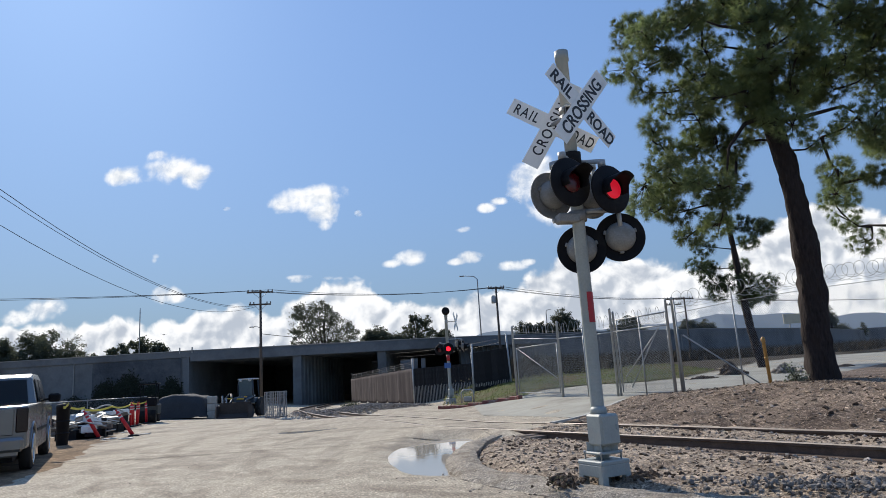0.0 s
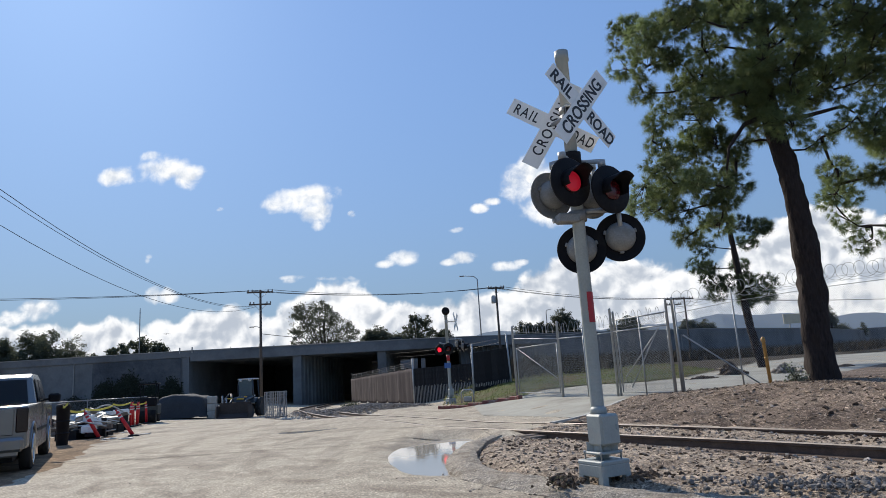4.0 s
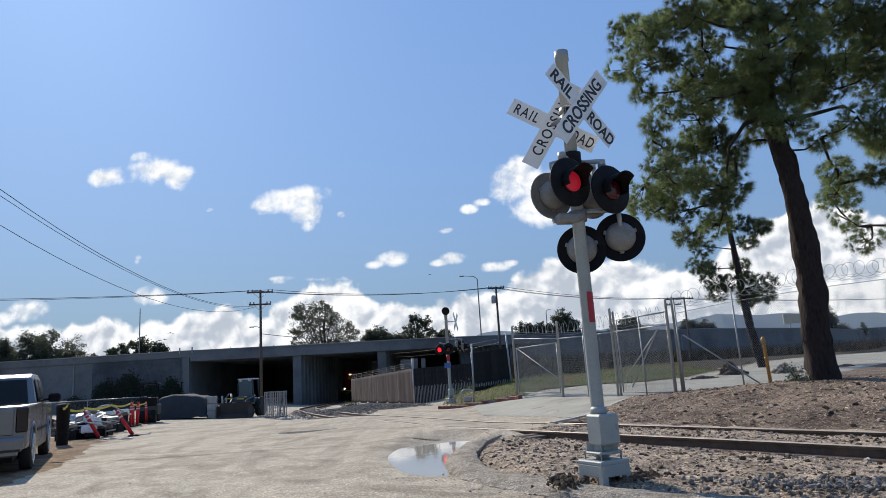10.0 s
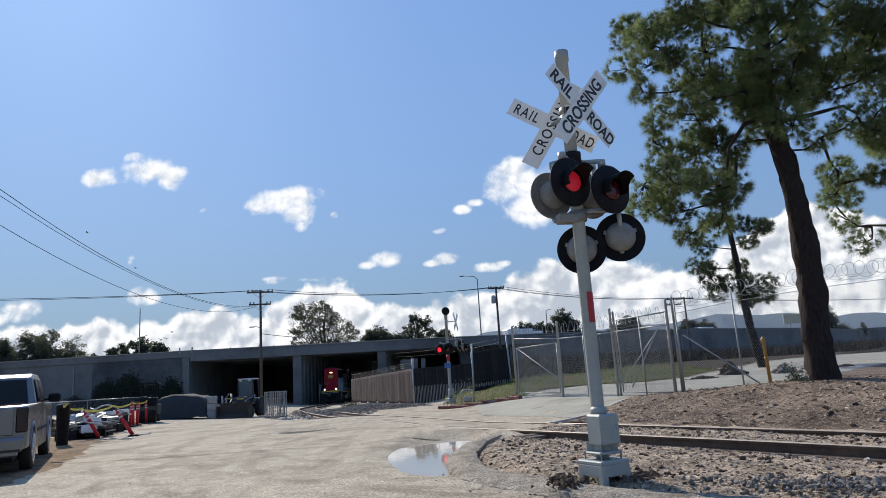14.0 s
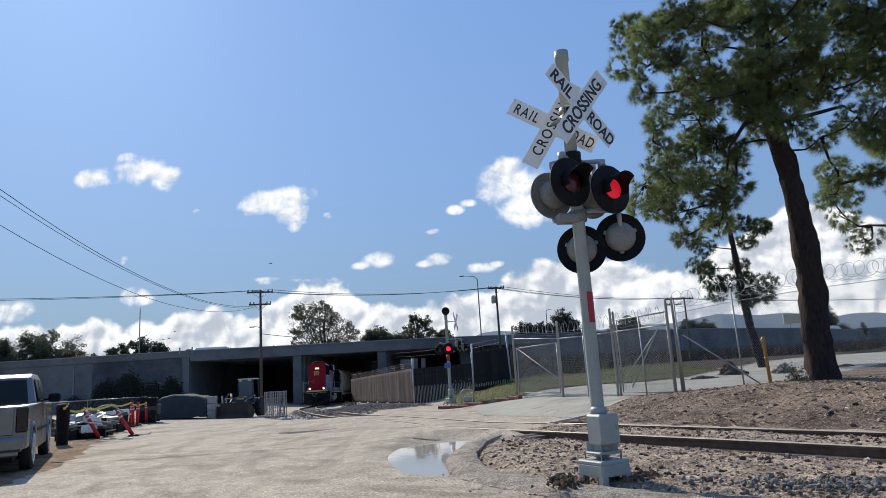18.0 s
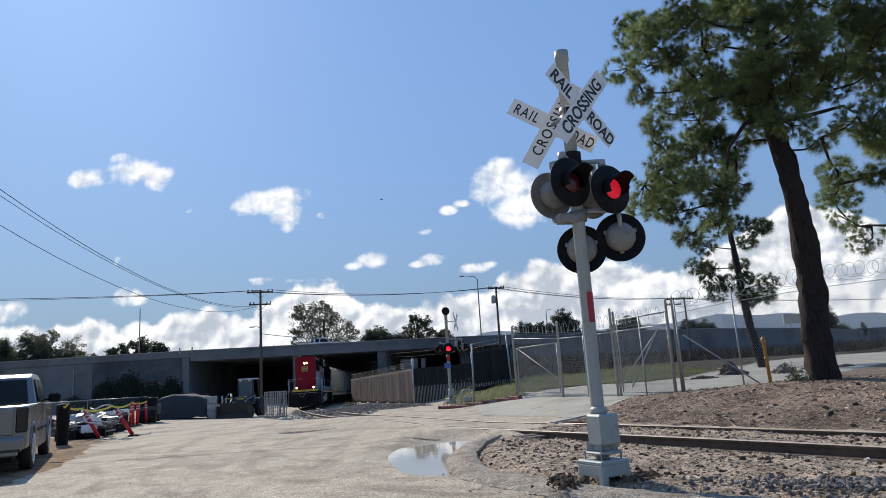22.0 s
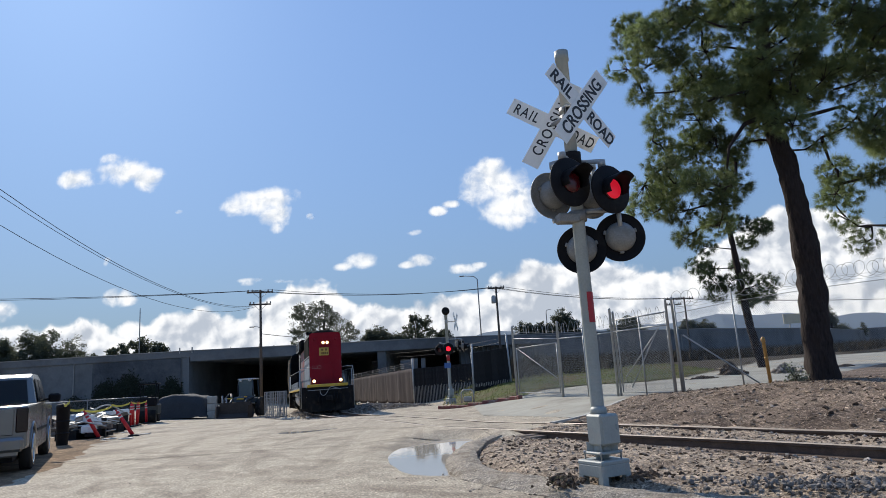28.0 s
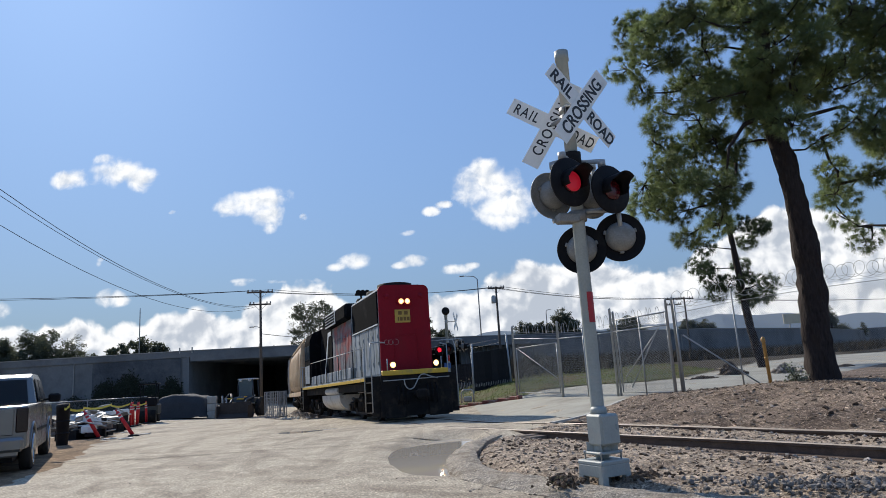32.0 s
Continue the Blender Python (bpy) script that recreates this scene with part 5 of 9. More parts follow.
    def hood(x0, x1, top, w, mt, name="hood", label="", z0=1.53, roof=0.24):
        bm = bmesh.new()
        poly = [(-w, z0), (w, z0), (w, top - 0.16), (w - 0.06, top - 0.06), (w - 0.16, top - 0.01), (w - 0.5, top), (-w + 0.5, top), (-w + 0.16, top - 0.01), (-w + 0.06, top - 0.06), (-w, top - 0.16)]
        m = Matrix(((0, 0, 1, (x0 + x1) / 2), (1, 0, 0, 0), (0, 1, 0, 0), (0, 0, 0, 1)))
        prism(bm, poly, abs(x1 - x0), m)
        return part(name, bm, mt, lo, label)
    hood(-0.92, -1.0, 4.68, W, RED, "hood_end", "dark red hood end panel")
    hood(-1.0, -5.4, 4.66, W - 0.015, GREY, "hood", "weathered grey hood with access doors")
    hood(-5.4, -9.7, 4.56, W - 0.02, REDWORN, "hood", "hood side with peeling red and grey paint")
    hood(-9.7, -12.9, 4.45, W - 0.02, BLK, "hood", "black hood side with pale stripe")
    # end panel trim
    bm = bmesh.new()
    for y in (-0.42, 0.42):
        box(bm, (-0.912, y, 2.35), (0.016, 0.025, 1.1))
    box(bm, (-0.912, 0, 2.9), (0.016, 0.86, 0.025))
    part("end_door", bm, RED, lo, "red end door frame")
    loco_part("number_plate", [((-0.908, -0.08, 3.56), (0.02, 0.56, 0.46))], mat("ochre_plate", (0.48, 0.32, 0.06), 0.5, bump=0.02), lo, "ochre plate with two rows of dark marks", 0.004)
    MARK = mat("faded_brown_marking", (0.16, 0.085, 0.02), 0.6, var=0.2, bump=0)
    for i, (y, z, w, h) in enumerate(((-0.17, 3.67, 0.13, 0.13), (0.05, 3.67, 0.13, 0.13), (-0.24, 3.46, 0.05, 0.13), (-0.13, 3.46, 0.1, 0.13), (-0.0, 3.46, 0.1, 0.13), (0.12, 3.46, 0.1, 0.13))):
        loco_part("plate_mark", [((-0.896, y, z), (0.006, w, h))], MARK, lo, "", 0.0)
    bm = bmesh.new()
    box(bm, (-0.9, 0, 4.08), (0.05, 0.56, 0.26), bev=0.05)
    hl = part("headlight_housing", bm, RED, lo, "twin headlight housing")
    for y in (-0.115, 0.115):
        m = facing((-0.87, y, 4.08), 90)
        bm = bmesh.new()
        lathe(bm, [(0.045, -0.005), (0.092, -0.008), (0.098, 0.012), (0.088, 0.012)], 20, m)
        part("reflector", bm, REFLECTOR, hl)
        bm = bmesh.new()
        lathe(bm, [(0.055, 0.0), (0.04, 0.014), (0.0, 0.02)], 18, m)
        part("lamp_glass", bm, HEADLAMP, hl, "lit headlight")
    for y in (-0.74, 0.74):
        bm = bmesh.new()
        lathe(bm, [(0.06, -0.02), (0.085, -0.02), (0.085, 0.03), (0.0, 0.035)], 14, facing((-0.92, y * 0.85, 4.28), 90))
        part("class_light", bm, RED, lo)
    # faded hoops of paint low on the end panel
    PALE = mat("pale_spray_paint", (0.45, 0.33, 0.32), 0.7, var=0.2, bump=0)
    for k, (y, r) in enumerate(((-0.7, 0.085), (-0.55, 0.08), (-0.38, 0.1))):
        bm = bmesh.new()
        pts = [Vector((-0.913, y + r * math.cos(a) * 1.1, 2.66 + r * math.sin(a))) for a in [0.3 + k + i * 0.38 for i in range(15 + k)]]
        tube(bm, pts, 0.006, 4)
        part("paint_scrawl", bm, PALE, lo, "pale sprayed scrawl")
    # radiator screens and hood doors on both sides
    for sy in (-1, 1):
        bm = bmesh.new()
        box(bm, (-3.1, sy * (W + 0.0), 3.9), (4.0, 0.07, 1.13), bev=0.01)
        part("radiator_screen", bm, BLK, lo, "black radiator air intake screen")
        bm = bmesh.new()
        box(bm, (-3.1, sy * (W + 0.03), 3.31), (4.1, 0.04, 0.04))
        box(bm, (-3.1, sy * (W - 0.01), 4.5), (4.2, 0.06, 0.035))
        part("screen_trim", bm, WHITE, lo, "pale trim strip")
        for k in range(6):
            x = -1.42 - k * 0.72
            bm = bmesh.new()
            box(bm, (x, sy * (W + 0.002), 2.42), (0.64, 0.03, 1.66), bev=0.008)
            d = part("hood_door", bm, GREY, lo, "weathered grey hood door")
            for z in (1.95, 2.9):
                bm = bmesh.new()
                box(bm, (x + 0.26, sy * (W + 0.03), z), (0.05, 0.03, 0.12))
                part("door_latch", bm, GREY, d)
        for k in range(7):
            x = -5.75 - k * 0.58
            bm = bmesh.new()
            box(bm, (x, sy * (W + 0.0), 2.75), (0.52, 0.03, 2.2), bev=0.008)
            d = part("hood_door", bm, REDWORN, lo, "hood door with peeling red and grey paint")
            for z in (2.0, 2.7, 3.4):
                bm = bmesh.new()
                box(bm, (x + 0.2, sy * (W + 0.025), z), (0.05, 0.03, 0.1))
                part("door_latch", bm, GREY, d)
        for k in range(4):
            x = -10.1 - k * 0.76
            bm = bmesh.new()
            box(bm, (x, sy * (W + 0.0), 2.7), (0.68, 0.03, 2.2), bev=0.008)
            part("hood_door", bm, BLK, lo, "black hood door")
        bm = bmesh.new()
        prism(bm, [(-11.9, 1.7), (-11.6, 1.7), (-10.5, 3.75), (-9.9, 3.75), (-9.9, 3.95), (-10.65, 3.95)], 0.012, Matrix.Translation((0, sy * (W + 0.02), 0)) @ Matrix.Rotation(radians(90), 4, "X"))
        part("side_stripe", bm, WHITE, lo, "pale slanted stripe")
    # roof: dynamic brake blister, fans, stacks
    bm = bmesh.new()
    box(bm, (-7.75, 0, 4.36), (4.5, 2.36, 0.66), bev=0.1)
    br = part("brake_blister", bm, BLK, lo, "black box bulge high on the hood")
    for sy in (-1, 1):
        bm = bmesh.new()
        box(bm, (-8.75, sy * 1.185, 4.36), (2.4, 0.04, 0.58))
        part("louvre_frame", bm, WHITE, br, "white framed air grille")
        for k in range(4):
            bm = bmesh.new()
            box(bm, (-8.75, sy * 1.2, 4.17 + 0.125 * k), (2.2, 0.04, 0.075))
            part("louvre_slat", bm, BLK, br)
    for x, r in ((-2.0, 0.62), (-3.7, 0.62), (-7.4, 0.55), (-9.4, 0.55)):
        bm = bmesh.new()
        lathe(bm, [(r, -0.1), (r + 0.04, 0.0), (r + 0.02, 0.17), (r - 0.06, 0.19), (r - 0.1, 0.08), (0.12, 0.08), (0.1, 0.15), (0.0, 0.16)], 28, Matrix.Translation((x, 0, 4.68 if x > -5 else 4.68)))
        for k in range(8):
            a = k * math.pi / 8
            box(bm, (x, 0, (4.68 if x > -5 else 4.68) + 0.17), (2 * r - 0.05, 0.02, 0.015), Matrix.Rotation(a, 3, "Z"))
        part("roof_fan", bm, DARKIRON, lo, "round roof fan with a guard")
    bm = bmesh.new()
    box(bm, (-5.7, 0.25, 4.78), (0.5, 0.36, 0.5), bev=0.04)
    lathe(bm, [(0.16, 0.0), (0.2, 0.3), (0.14, 0.42), (0, 0.44)], 14, Matrix.Translation((-6.3, -0.3, 4.55)))
    part("exhaust_stack", bm, DARKIRON, lo)
    bm = bmesh.new()
    for k, y in enumerate((-0.18, 0.0, 0.18)):
        m = Matrix.Translation((-5.0, -0.55 + y, 5.0)) @ Matrix.Rotation(radians(90), 4, "Y")
        lathe(bm, [(0.03, -0.25), (0.04, 0.05), (0.12, 0.26)], 12, m)
    tube(bm, [(-5.1, -0.55, 4.5), (-5.1, -0.55, 5.0)], 0.04, 8)
    box(bm, (-5.1, -0.55, 4.98), (0.16, 0.5, 0.1), bev=0.02)
    part("air_horn", bm, DARKIRON, lo, "cluster of air horns")
    bm = bmesh.new()
    tube(bm, [(-1.2, 0.62, 4.55), (-1.2, 0.62, 4.72)], 0.05, 8)
    part("roof_knob", bm, DARKIRON, lo)
    # cab and short nose
    bm = bmesh.new()
    poly = [(-1.5, 1.53), (1.5, 1.53), (1.5, 3.75), (1.35, 4.15), (0.6, 4.5), (-0.6, 4.5), (-1.35, 4.15), (-1.5, 3.75)]
    prism(bm, poly, 1.75, Matrix(((0, 0, 1, -13.75), (1, 0, 0, 0), (0, 1, 0, 0), (0, 0, 0, 1))))
    cab = part("cab", bm, BLK, lo, "black driver's cab")
    GLS = mat("dark_window_glass", (0.02, 0.025, 0.03), 0.08, var=0.05, bump=0, spec=0.8)
    for sy in (-1, 1):
        for x in (-13.3, -14.15):
            bm = bmesh.new()
            box(bm, (x, sy * 1.505, 3.2), (0.72, 0.03, 0.72), bev=0.01)
            part("cab_window", bm, GLS, cab)
    bm = bmesh.new()
    box(bm, (-15.3, 0, 2.35), (1.3, 1.7, 1.65), bev=0.12)
    part("nose", bm, GREY, lo, "grey short nose")
    for sy in (-1, 1):
        bm = bmesh.new()
        box(bm, (-13.75, sy * 1.5, 2.1), (1.4, 0.02, 0.9))
        part("cab_panel", bm, GREY, cab)
    # handrails along the walkway
    for sy in (-1, 1):
        bm = bmesh.new()
        tube(bm, [(-1.0, sy * 1.5, 2.5), (-12.7, sy * 1.5, 2.62)], 0.014, 7)
        part("handrail", bm, GALV, lo, "pale walkway handrail")
        for k in range(9):
            x = -1.4 - k * 1.38
            bm = bmesh.new()
            tube(bm, [(x, sy * 1.5, 1.5), (x, sy * 1.5, 2.55)], 0.015, 6)
            part("stanchion", bm, DARKIRON, lo)
        bm = bmesh.new()
        tube(bm, [(-0.25, sy * 1.15, 2.62), (-0.3, sy * 0.95, 2.6), (-0.9, sy * 0.93, 2.65)], 0.02, 7)
        part("end_rail", bm, GALV, lo)
    # fuel tank and reservoirs
    bm = bmesh.new()
    poly = [(-1.3 * abs(math.cos(a)) ** 0.6 * (1 if math.cos(a) > 0 else -1), 0.98 - 0.72 * math.sin(a) ** 0.75) for a in [math.pi * i / 22 for i in range(23)]]
    prism(bm, poly, 4.2, Matrix(((0, 0, 1, -8.6), (1, 0, 0, 0), (0, 1, 0, 0), (0, 0, 0, 1))))
    part("fuel_tank", bm, TANK, lo, "pale silver fuel tank")
    for sy in (-1, 1):
        bm = bmesh.new()
        tube(bm, [(-6.7, sy * 1.2, 1.15), (-9.6, sy * 1.2, 1.15)], 0.17, 14)
        part("air_reservoir", bm, TANK, lo, "pale round air reservoir")
    bogie(-3.3, lo)
    bogie(-13.2, lo)
    return lo


def build_hopper(paint, label):
    """A covered hopper wagon; x ahead from its front end."""
    h = empty("hopper_wagon")
    tagged(h, label, "railway wagon", "wagons of the train")
    L = 16.5
    bm = bmesh.new()
    n = 14
    rings = []
    prof = [(-1.0, 1.25), (-1.42, 1.6), (-1.54, 2.4), (-1.52, 3.3), (-1.36, 3.95), (-1.0, 4.32), (0, 4.45), (1.0, 4.32), (1.36, 3.95), (1.52, 3.3), (1.54, 2.4), (1.42, 1.6), (1.0, 1.25)]
    for x, k in ((-0.9, 0.985), (-1.0, 1.0), (-L + 1.0, 1.0), (-L + 0.9, 0.985)):
        rings.append([bm.verts.new((x, y * k, z)) for y, z in prof])
    for a, b in zip(rings, rings[1:]):
        for j in range(len(prof)):
            bm.faces.new((a[j], a[(j + 1) % len(prof)], b[(j + 1) % len(prof)], b[j])).smooth = True
    bm.faces.new(rings[0])
    bm.faces.new(rings[-1][::-1])
    part("hopper_body", bm, paint, h)
    for x in (-0.85, -L + 0.85):
        bm = bmesh.new()
        for sy in (-1, 1):
            box(bm, (x, sy * 1.4, 2.6), (0.12, 0.12, 2.9), bev=0.01)
            tube(bm, [(x, sy * 1.35, 1.2), (x * 1.0 + (1.4 if x < -5 else -1.4) * 0, sy * 0.5, 3.9)], 0.05, 6)
        box(bm, (x, 0, 4.0), (0.1, 2.7, 0.1))
        part("end_frame", bm, paint, h)
        for i in range(8):
            tubepart("ladder_rung", [(x + (0.08 if x > -5 else -0.08), 0.95, 1.3 + 0.36 * i), (x + (0.08 if x > -5 else -0.08), 1.4, 1.3 + 0.36 * i)], 0.014, paint, h, n=6)
    for sy in (-1, 1):
        bm = bmesh.new()
        box(bm, (-L / 2, sy * 1.46, 1.18), (L - 0.3, 0.1, 0.26), bev=0.01)
        part("side_sill", bm, paint, h)
        bm = bmesh.new()
        box(bm, (-L / 2, sy * 1.2, 4.28), (L - 1.8, 0.1, 0.1))
        part("roof_edge", bm, paint, h)
        for k in range(10):
            bm = bmesh.new()
            box(bm, (-1.8 - k * 1.43, sy * 1.545, 2.6), (0.06, 0.03, 1.9))
            part("side_rib", bm, paint, h)
    bm = bmesh.new()
    box(bm, (-L / 2, 0, 1.0), (L - 0.4, 0.5, 0.35))
    for x in (0.0, -L):
        tube(bm, [(x - 0.5 if x == 0 else x + 0.5, 0, 0.85), (x, 0, 0.85)], 0.13, 10)
    for k in range(3):
        m = Matrix.Translation((-4.6 - k * 3.7, 0, 0.75))
        box(bm, (-4.6 - k * 3.7, 0, 0.85), (1.0, 1.6, 0.9), taper=1.8)
    part("chutes", bm, DARKIRON, h)
    boxpart("roof_walk", (-L / 2, 0, 4.55), (L - 2.0, 0.6, 0.05), GALV, h)
    bogie(-2.4, h, 1.75, 0.42, 0.98, False)
    bogie(-L + 2.4, h, 1.75, 0.42, 0.98, False)
    return h


loco = build_loco()
wagon = build_hopper(TAN, "tan covered hopper wagon with curved sides, streaked with rust")
wagon_b = build_hopper(HOPGREY, "grey covered hopper wagon, dusty and streaked")
wagon_c = build_hopper(HOPGREY, "grey covered hopper wagon, dusty and streaked")

# ---- chain-link fences, gates and razor wire ----
DARKSLAT = mat("dark_privacy_slat", (0.03, 0.03, 0.031), 0.95, var=0.3, scale=3, fine=20, bump=0.1, per=0.25, spec=0.04)
PICKET = mat("pale_weathered_picket", (0.34, 0.32, 0.29), 0.9, var=0.2, per=0.3, bump=0.05, spec=0.1)
FABRIC = mat("brown_privacy_fabric", (0.062, 0.05, 0.05), 0.95, var=0.2, scale=1.2, fine=40, bump=0.1, dirt=(0.125, 0.105, 0.1), dirt_amt=0.32, dirt_scale=0.9, stretch=(1, 1, 0.2), spec=0.1)
DULLPIPE = mat("dull_dark_pipe", (0.12, 0.115, 0.11), 0.7, var=0.2, scale=5, fine=40, bump=0.05, spec=0.2)
YELLOWPIPE = mat("yellow_bollard_paint", (0.5, 0.29, 0.09), 0.6, var=0.2, scale=5, fine=40, bump=0.1, dirt=(0.25, 0.16, 0.08), dirt_amt=0.35, dirt_scale=5)


def mesh_panel(a, b, z0a, z1a, z0b, z1b, parent, step=0.07, r=0.0021):
    """Woven wire between two upright lines: straight crossing wires."""
    a, b = Vector((a[0], a[1], 0)), Vector((b[0], b[1], 0))
    d = b - a
    length = d.length
    verts, faces = [], []
    h = min(z1a - z0a, z1b - z0b)
    nrm = Vector((-d.y, d.x, 0)).normalized()

    def at(s, z):
        u = s / length
        lo, hi = z0a + (z0b - z0a) * u, z1a + (z1b - z1a) * u
        return a + d * u + Vector((0, 0, lo + (hi - lo) * z / h))

    for sg in (1, -1):
        s = -h
        while s < length:
            s0, s1, za, zb = s, s + h, 0.0, h
            if s0 < 0:
                za, s0 = -s0, 0.0
            if s1 > length:
                zb, s1 = h - (s1 - length), length
            if s1 - s0 > 0.02:
                p, q = (at(s0, za), at(s1, zb)) if sg > 0 else (at(s0, h - za), at(s1, h - zb))
                k = len(verts)
                t = (q - p).normalized()
                o = t.cross(nrm) * r
                e = nrm * r
                for w in (p, q):
                    verts += [w + o, w - o * 0.5 + e * 0.87, w - o * 0.5 - e * 0.87]
                faces += [(k, k + 1, k + 4, k + 3), (k + 1, k + 2, k + 5, k + 4), (k + 2, k, k + 3, k + 5)]
            s += step
    return tagged(raw("wire_mesh", [tuple(v) for v in verts], faces, CHAIN, parent), "grey woven chain-link mesh")


def coil(a, b, r, turns, parent, seed=0):
    """A loose coil of razor wire with small barbs."""
    rnd = random.Random(seed)
    a, b = Vector(a), Vector(b)
    d = (b - a)
    f = d.normalized()
    side = f.cross(Vector((0, 0, 1))).normalized()
    pts = []
    n = int(turns * 18)
    for i in range(n + 1):
        ang = 2 * math.pi * i / 18
        rr = r * (1 + 0.12 * math.sin(i * 0.23 + seed))
        wob = 0.08 * math.sin(i * 0.11 + seed * 2)
        pts.append(a + d * (i / n) + f * (wob + rr * 0.75 * math.cos(ang)) + side * (rr * 0.6 * math.cos(ang)) + Vector((0, 0, rr * math.sin(ang))))
    bm = bmesh.new()
    tube(bm, pts, 0.006, 4)
    for i in range(0, n, 2):
        p = pts[i]
        t = (pts[i + 1] - p).normalized()
        o = t.orthogonal().normalized() * 0.022
        v = [bm.verts.new(p + q) for q in (t * 0.02, o, -t * 0.02, -o)]
        bm.faces.new(v)
    return part("razor_wire", bm, GALV, parent, "loose coil of razor wire")


def fence_run(points, label, mesh=True, coil_r=0.0, name="chain_link_fence", post_r=0.024, group="fences", rail=0.022):
    """Posts, top rail, mesh and strands between (x, y, foot, top) places."""
    f = tagged(empty(name), label, "fence", group)
    for x, y, z0, z1 in points:
        tubepart("post", [(x, y, z0 - 0.25), (x, y, z1 + 0.05)], post_r, GALV, f, n=10)
    for i, (p, q) in enumerate(zip(points, points[1:])):
        h0, h1 = p[3] - 0.35, q[3] - 0.35
        tubepart("top_rail", [(p[0], p[1], h0), (q[0], q[1], h1)], rail, GALV, f, n=8)
        if mesh:
            mesh_panel(p, q, p[2] + 0.05, h0, q[2] + 0.05, h1, f)
        for k in range(2):
            tubepart("barbed_strand", [(p[0], p[1], h0 + 0.13 + 0.15 * k), ((p[0] + q[0]) / 2, (p[1] + q[1]) / 2, (h0 + h1) / 2 + 0.1 + 0.15 * k), (q[0], q[1], h1 + 0.13 + 0.15 * k)], 0.004, GALV, f, n=4)
        if coil_r:
            dist = math.hypot(q[0] - p[0], q[1] - p[1])
            coil((p[0], p[1], p[3] + 0.05), (q[0], q[1], q[3] + 0.05), coil_r, dist / 0.3, f, i)
    return f


# along the bank, to the right of the gate
fence_run([(6.85, 20.0, 0.3, 3.1), (8.65, 20.1, 0.32, 3.36), (11.35, 20.1, 0.36, 3.62), (15.2, 19.8, 0.4, 3.85), (17.5, 19.6, 0.4, 3.9), (21.5, 19.4, 0.4, 3.9), (26, 19.2, 0.4, 3.9), (40, 19, 0.4, 3.9)], "tall grey chain-link fence topped with coiled razor wire", coil_r=0.24, rail=0.009)
# back of the gateway, closed gate leaves
fence_run([(4.25, 26.0, 0.3, 2.85), (4.9, 24.4, 0.3, 2.8), (5.55, 22.7, 0.3, 2.8), (6.1, 21.3, 0.3, 2.8), (6.6, 20.0, 0.28, 2.78)], "chain-link gateway fence with a razor wire coil", coil_r=0.2)
fence_run([(2.88, 30.0, 0.3, 3.15), (4.25, 26.0, 0.3, 2.85)], "chain-link gate panel beside the driveway", coil_r=0.18)
for x, y, z0, z1, r in ((6.6, 20.0, 0.1, 3.15, 0.036), (6.83, 20.1, 0.1, 3.2, 0.046), (4.25, 26.0, 0.1, 3.12, 0.05), (2.88, 30.0, 0.1, 3.3, 0.05), (5.55, 22.7, 0.1, 3.2, 0.042), (5.7, 22.9, 0.1, 3.1, 0.04)):
    bm = bmesh.new()
    lathe(bm, [(r, z0 - 0.2), (r, z1), (r * 1.12, z1 + 0.01), (r * 0.6, z1 + 0.06), (0.001, z1 + 0.075)], 14, Matrix.Translation((x, y, 0)))
    tagged(part("gate_post", bm, GALV), "stout grey steel gate post with a cap", "post", "gate posts")


def gate_leaf(a, b, z0, z1, brace, label):
    g = tagged(empty("metal_gate"), label, "gate", "gates")
    a, b = Vector((*a, 0)), Vector((*b, 0))
    up = Vector((0, 0, 1))
    for nm, p, q in (("gate_rail", a + up * z0, b + up * z0), ("gate_rail", a + up * z1, b + up * z1), ("gate_stile", a + up * z0, a + up * z1), ("gate_stile", b + up * z0, b + up * z1)):
        tubepart(nm, [p, q], 0.024, GALV, g)
    for p, q in brace:
        tubepart("brace", [a.lerp(b, p[0]) + up * p[1], a.lerp(b, q[0]) + up * q[1]], 0.02, GALV, g)
    mesh_panel(a, b, z0, z1, z0, z1, g)
    return g


gate_leaf((5.75, 22.75), (6.72, 20.5), 0.42, 2.85, (((0.08, 0.9), (0.85, 2.4)), ((0.2, 0.6), (0.8, 2.3))), "grey chain-link gate leaf with diagonal braces")
gate_leaf((2.98, 29.8), (4.2, 26.2), 0.42, 2.35, (((0.05, 2.3), (0.95, 1.0)),), "grey chain-link gate leaf with one diagonal brace")
tagged(tubepart("leaning_brace", [(7.0, 20.0, 2.1), (9.05, 19.5, 0.42)], 0.022, GALV, None), "grey pipe brace slanting to the ground", "pipe")

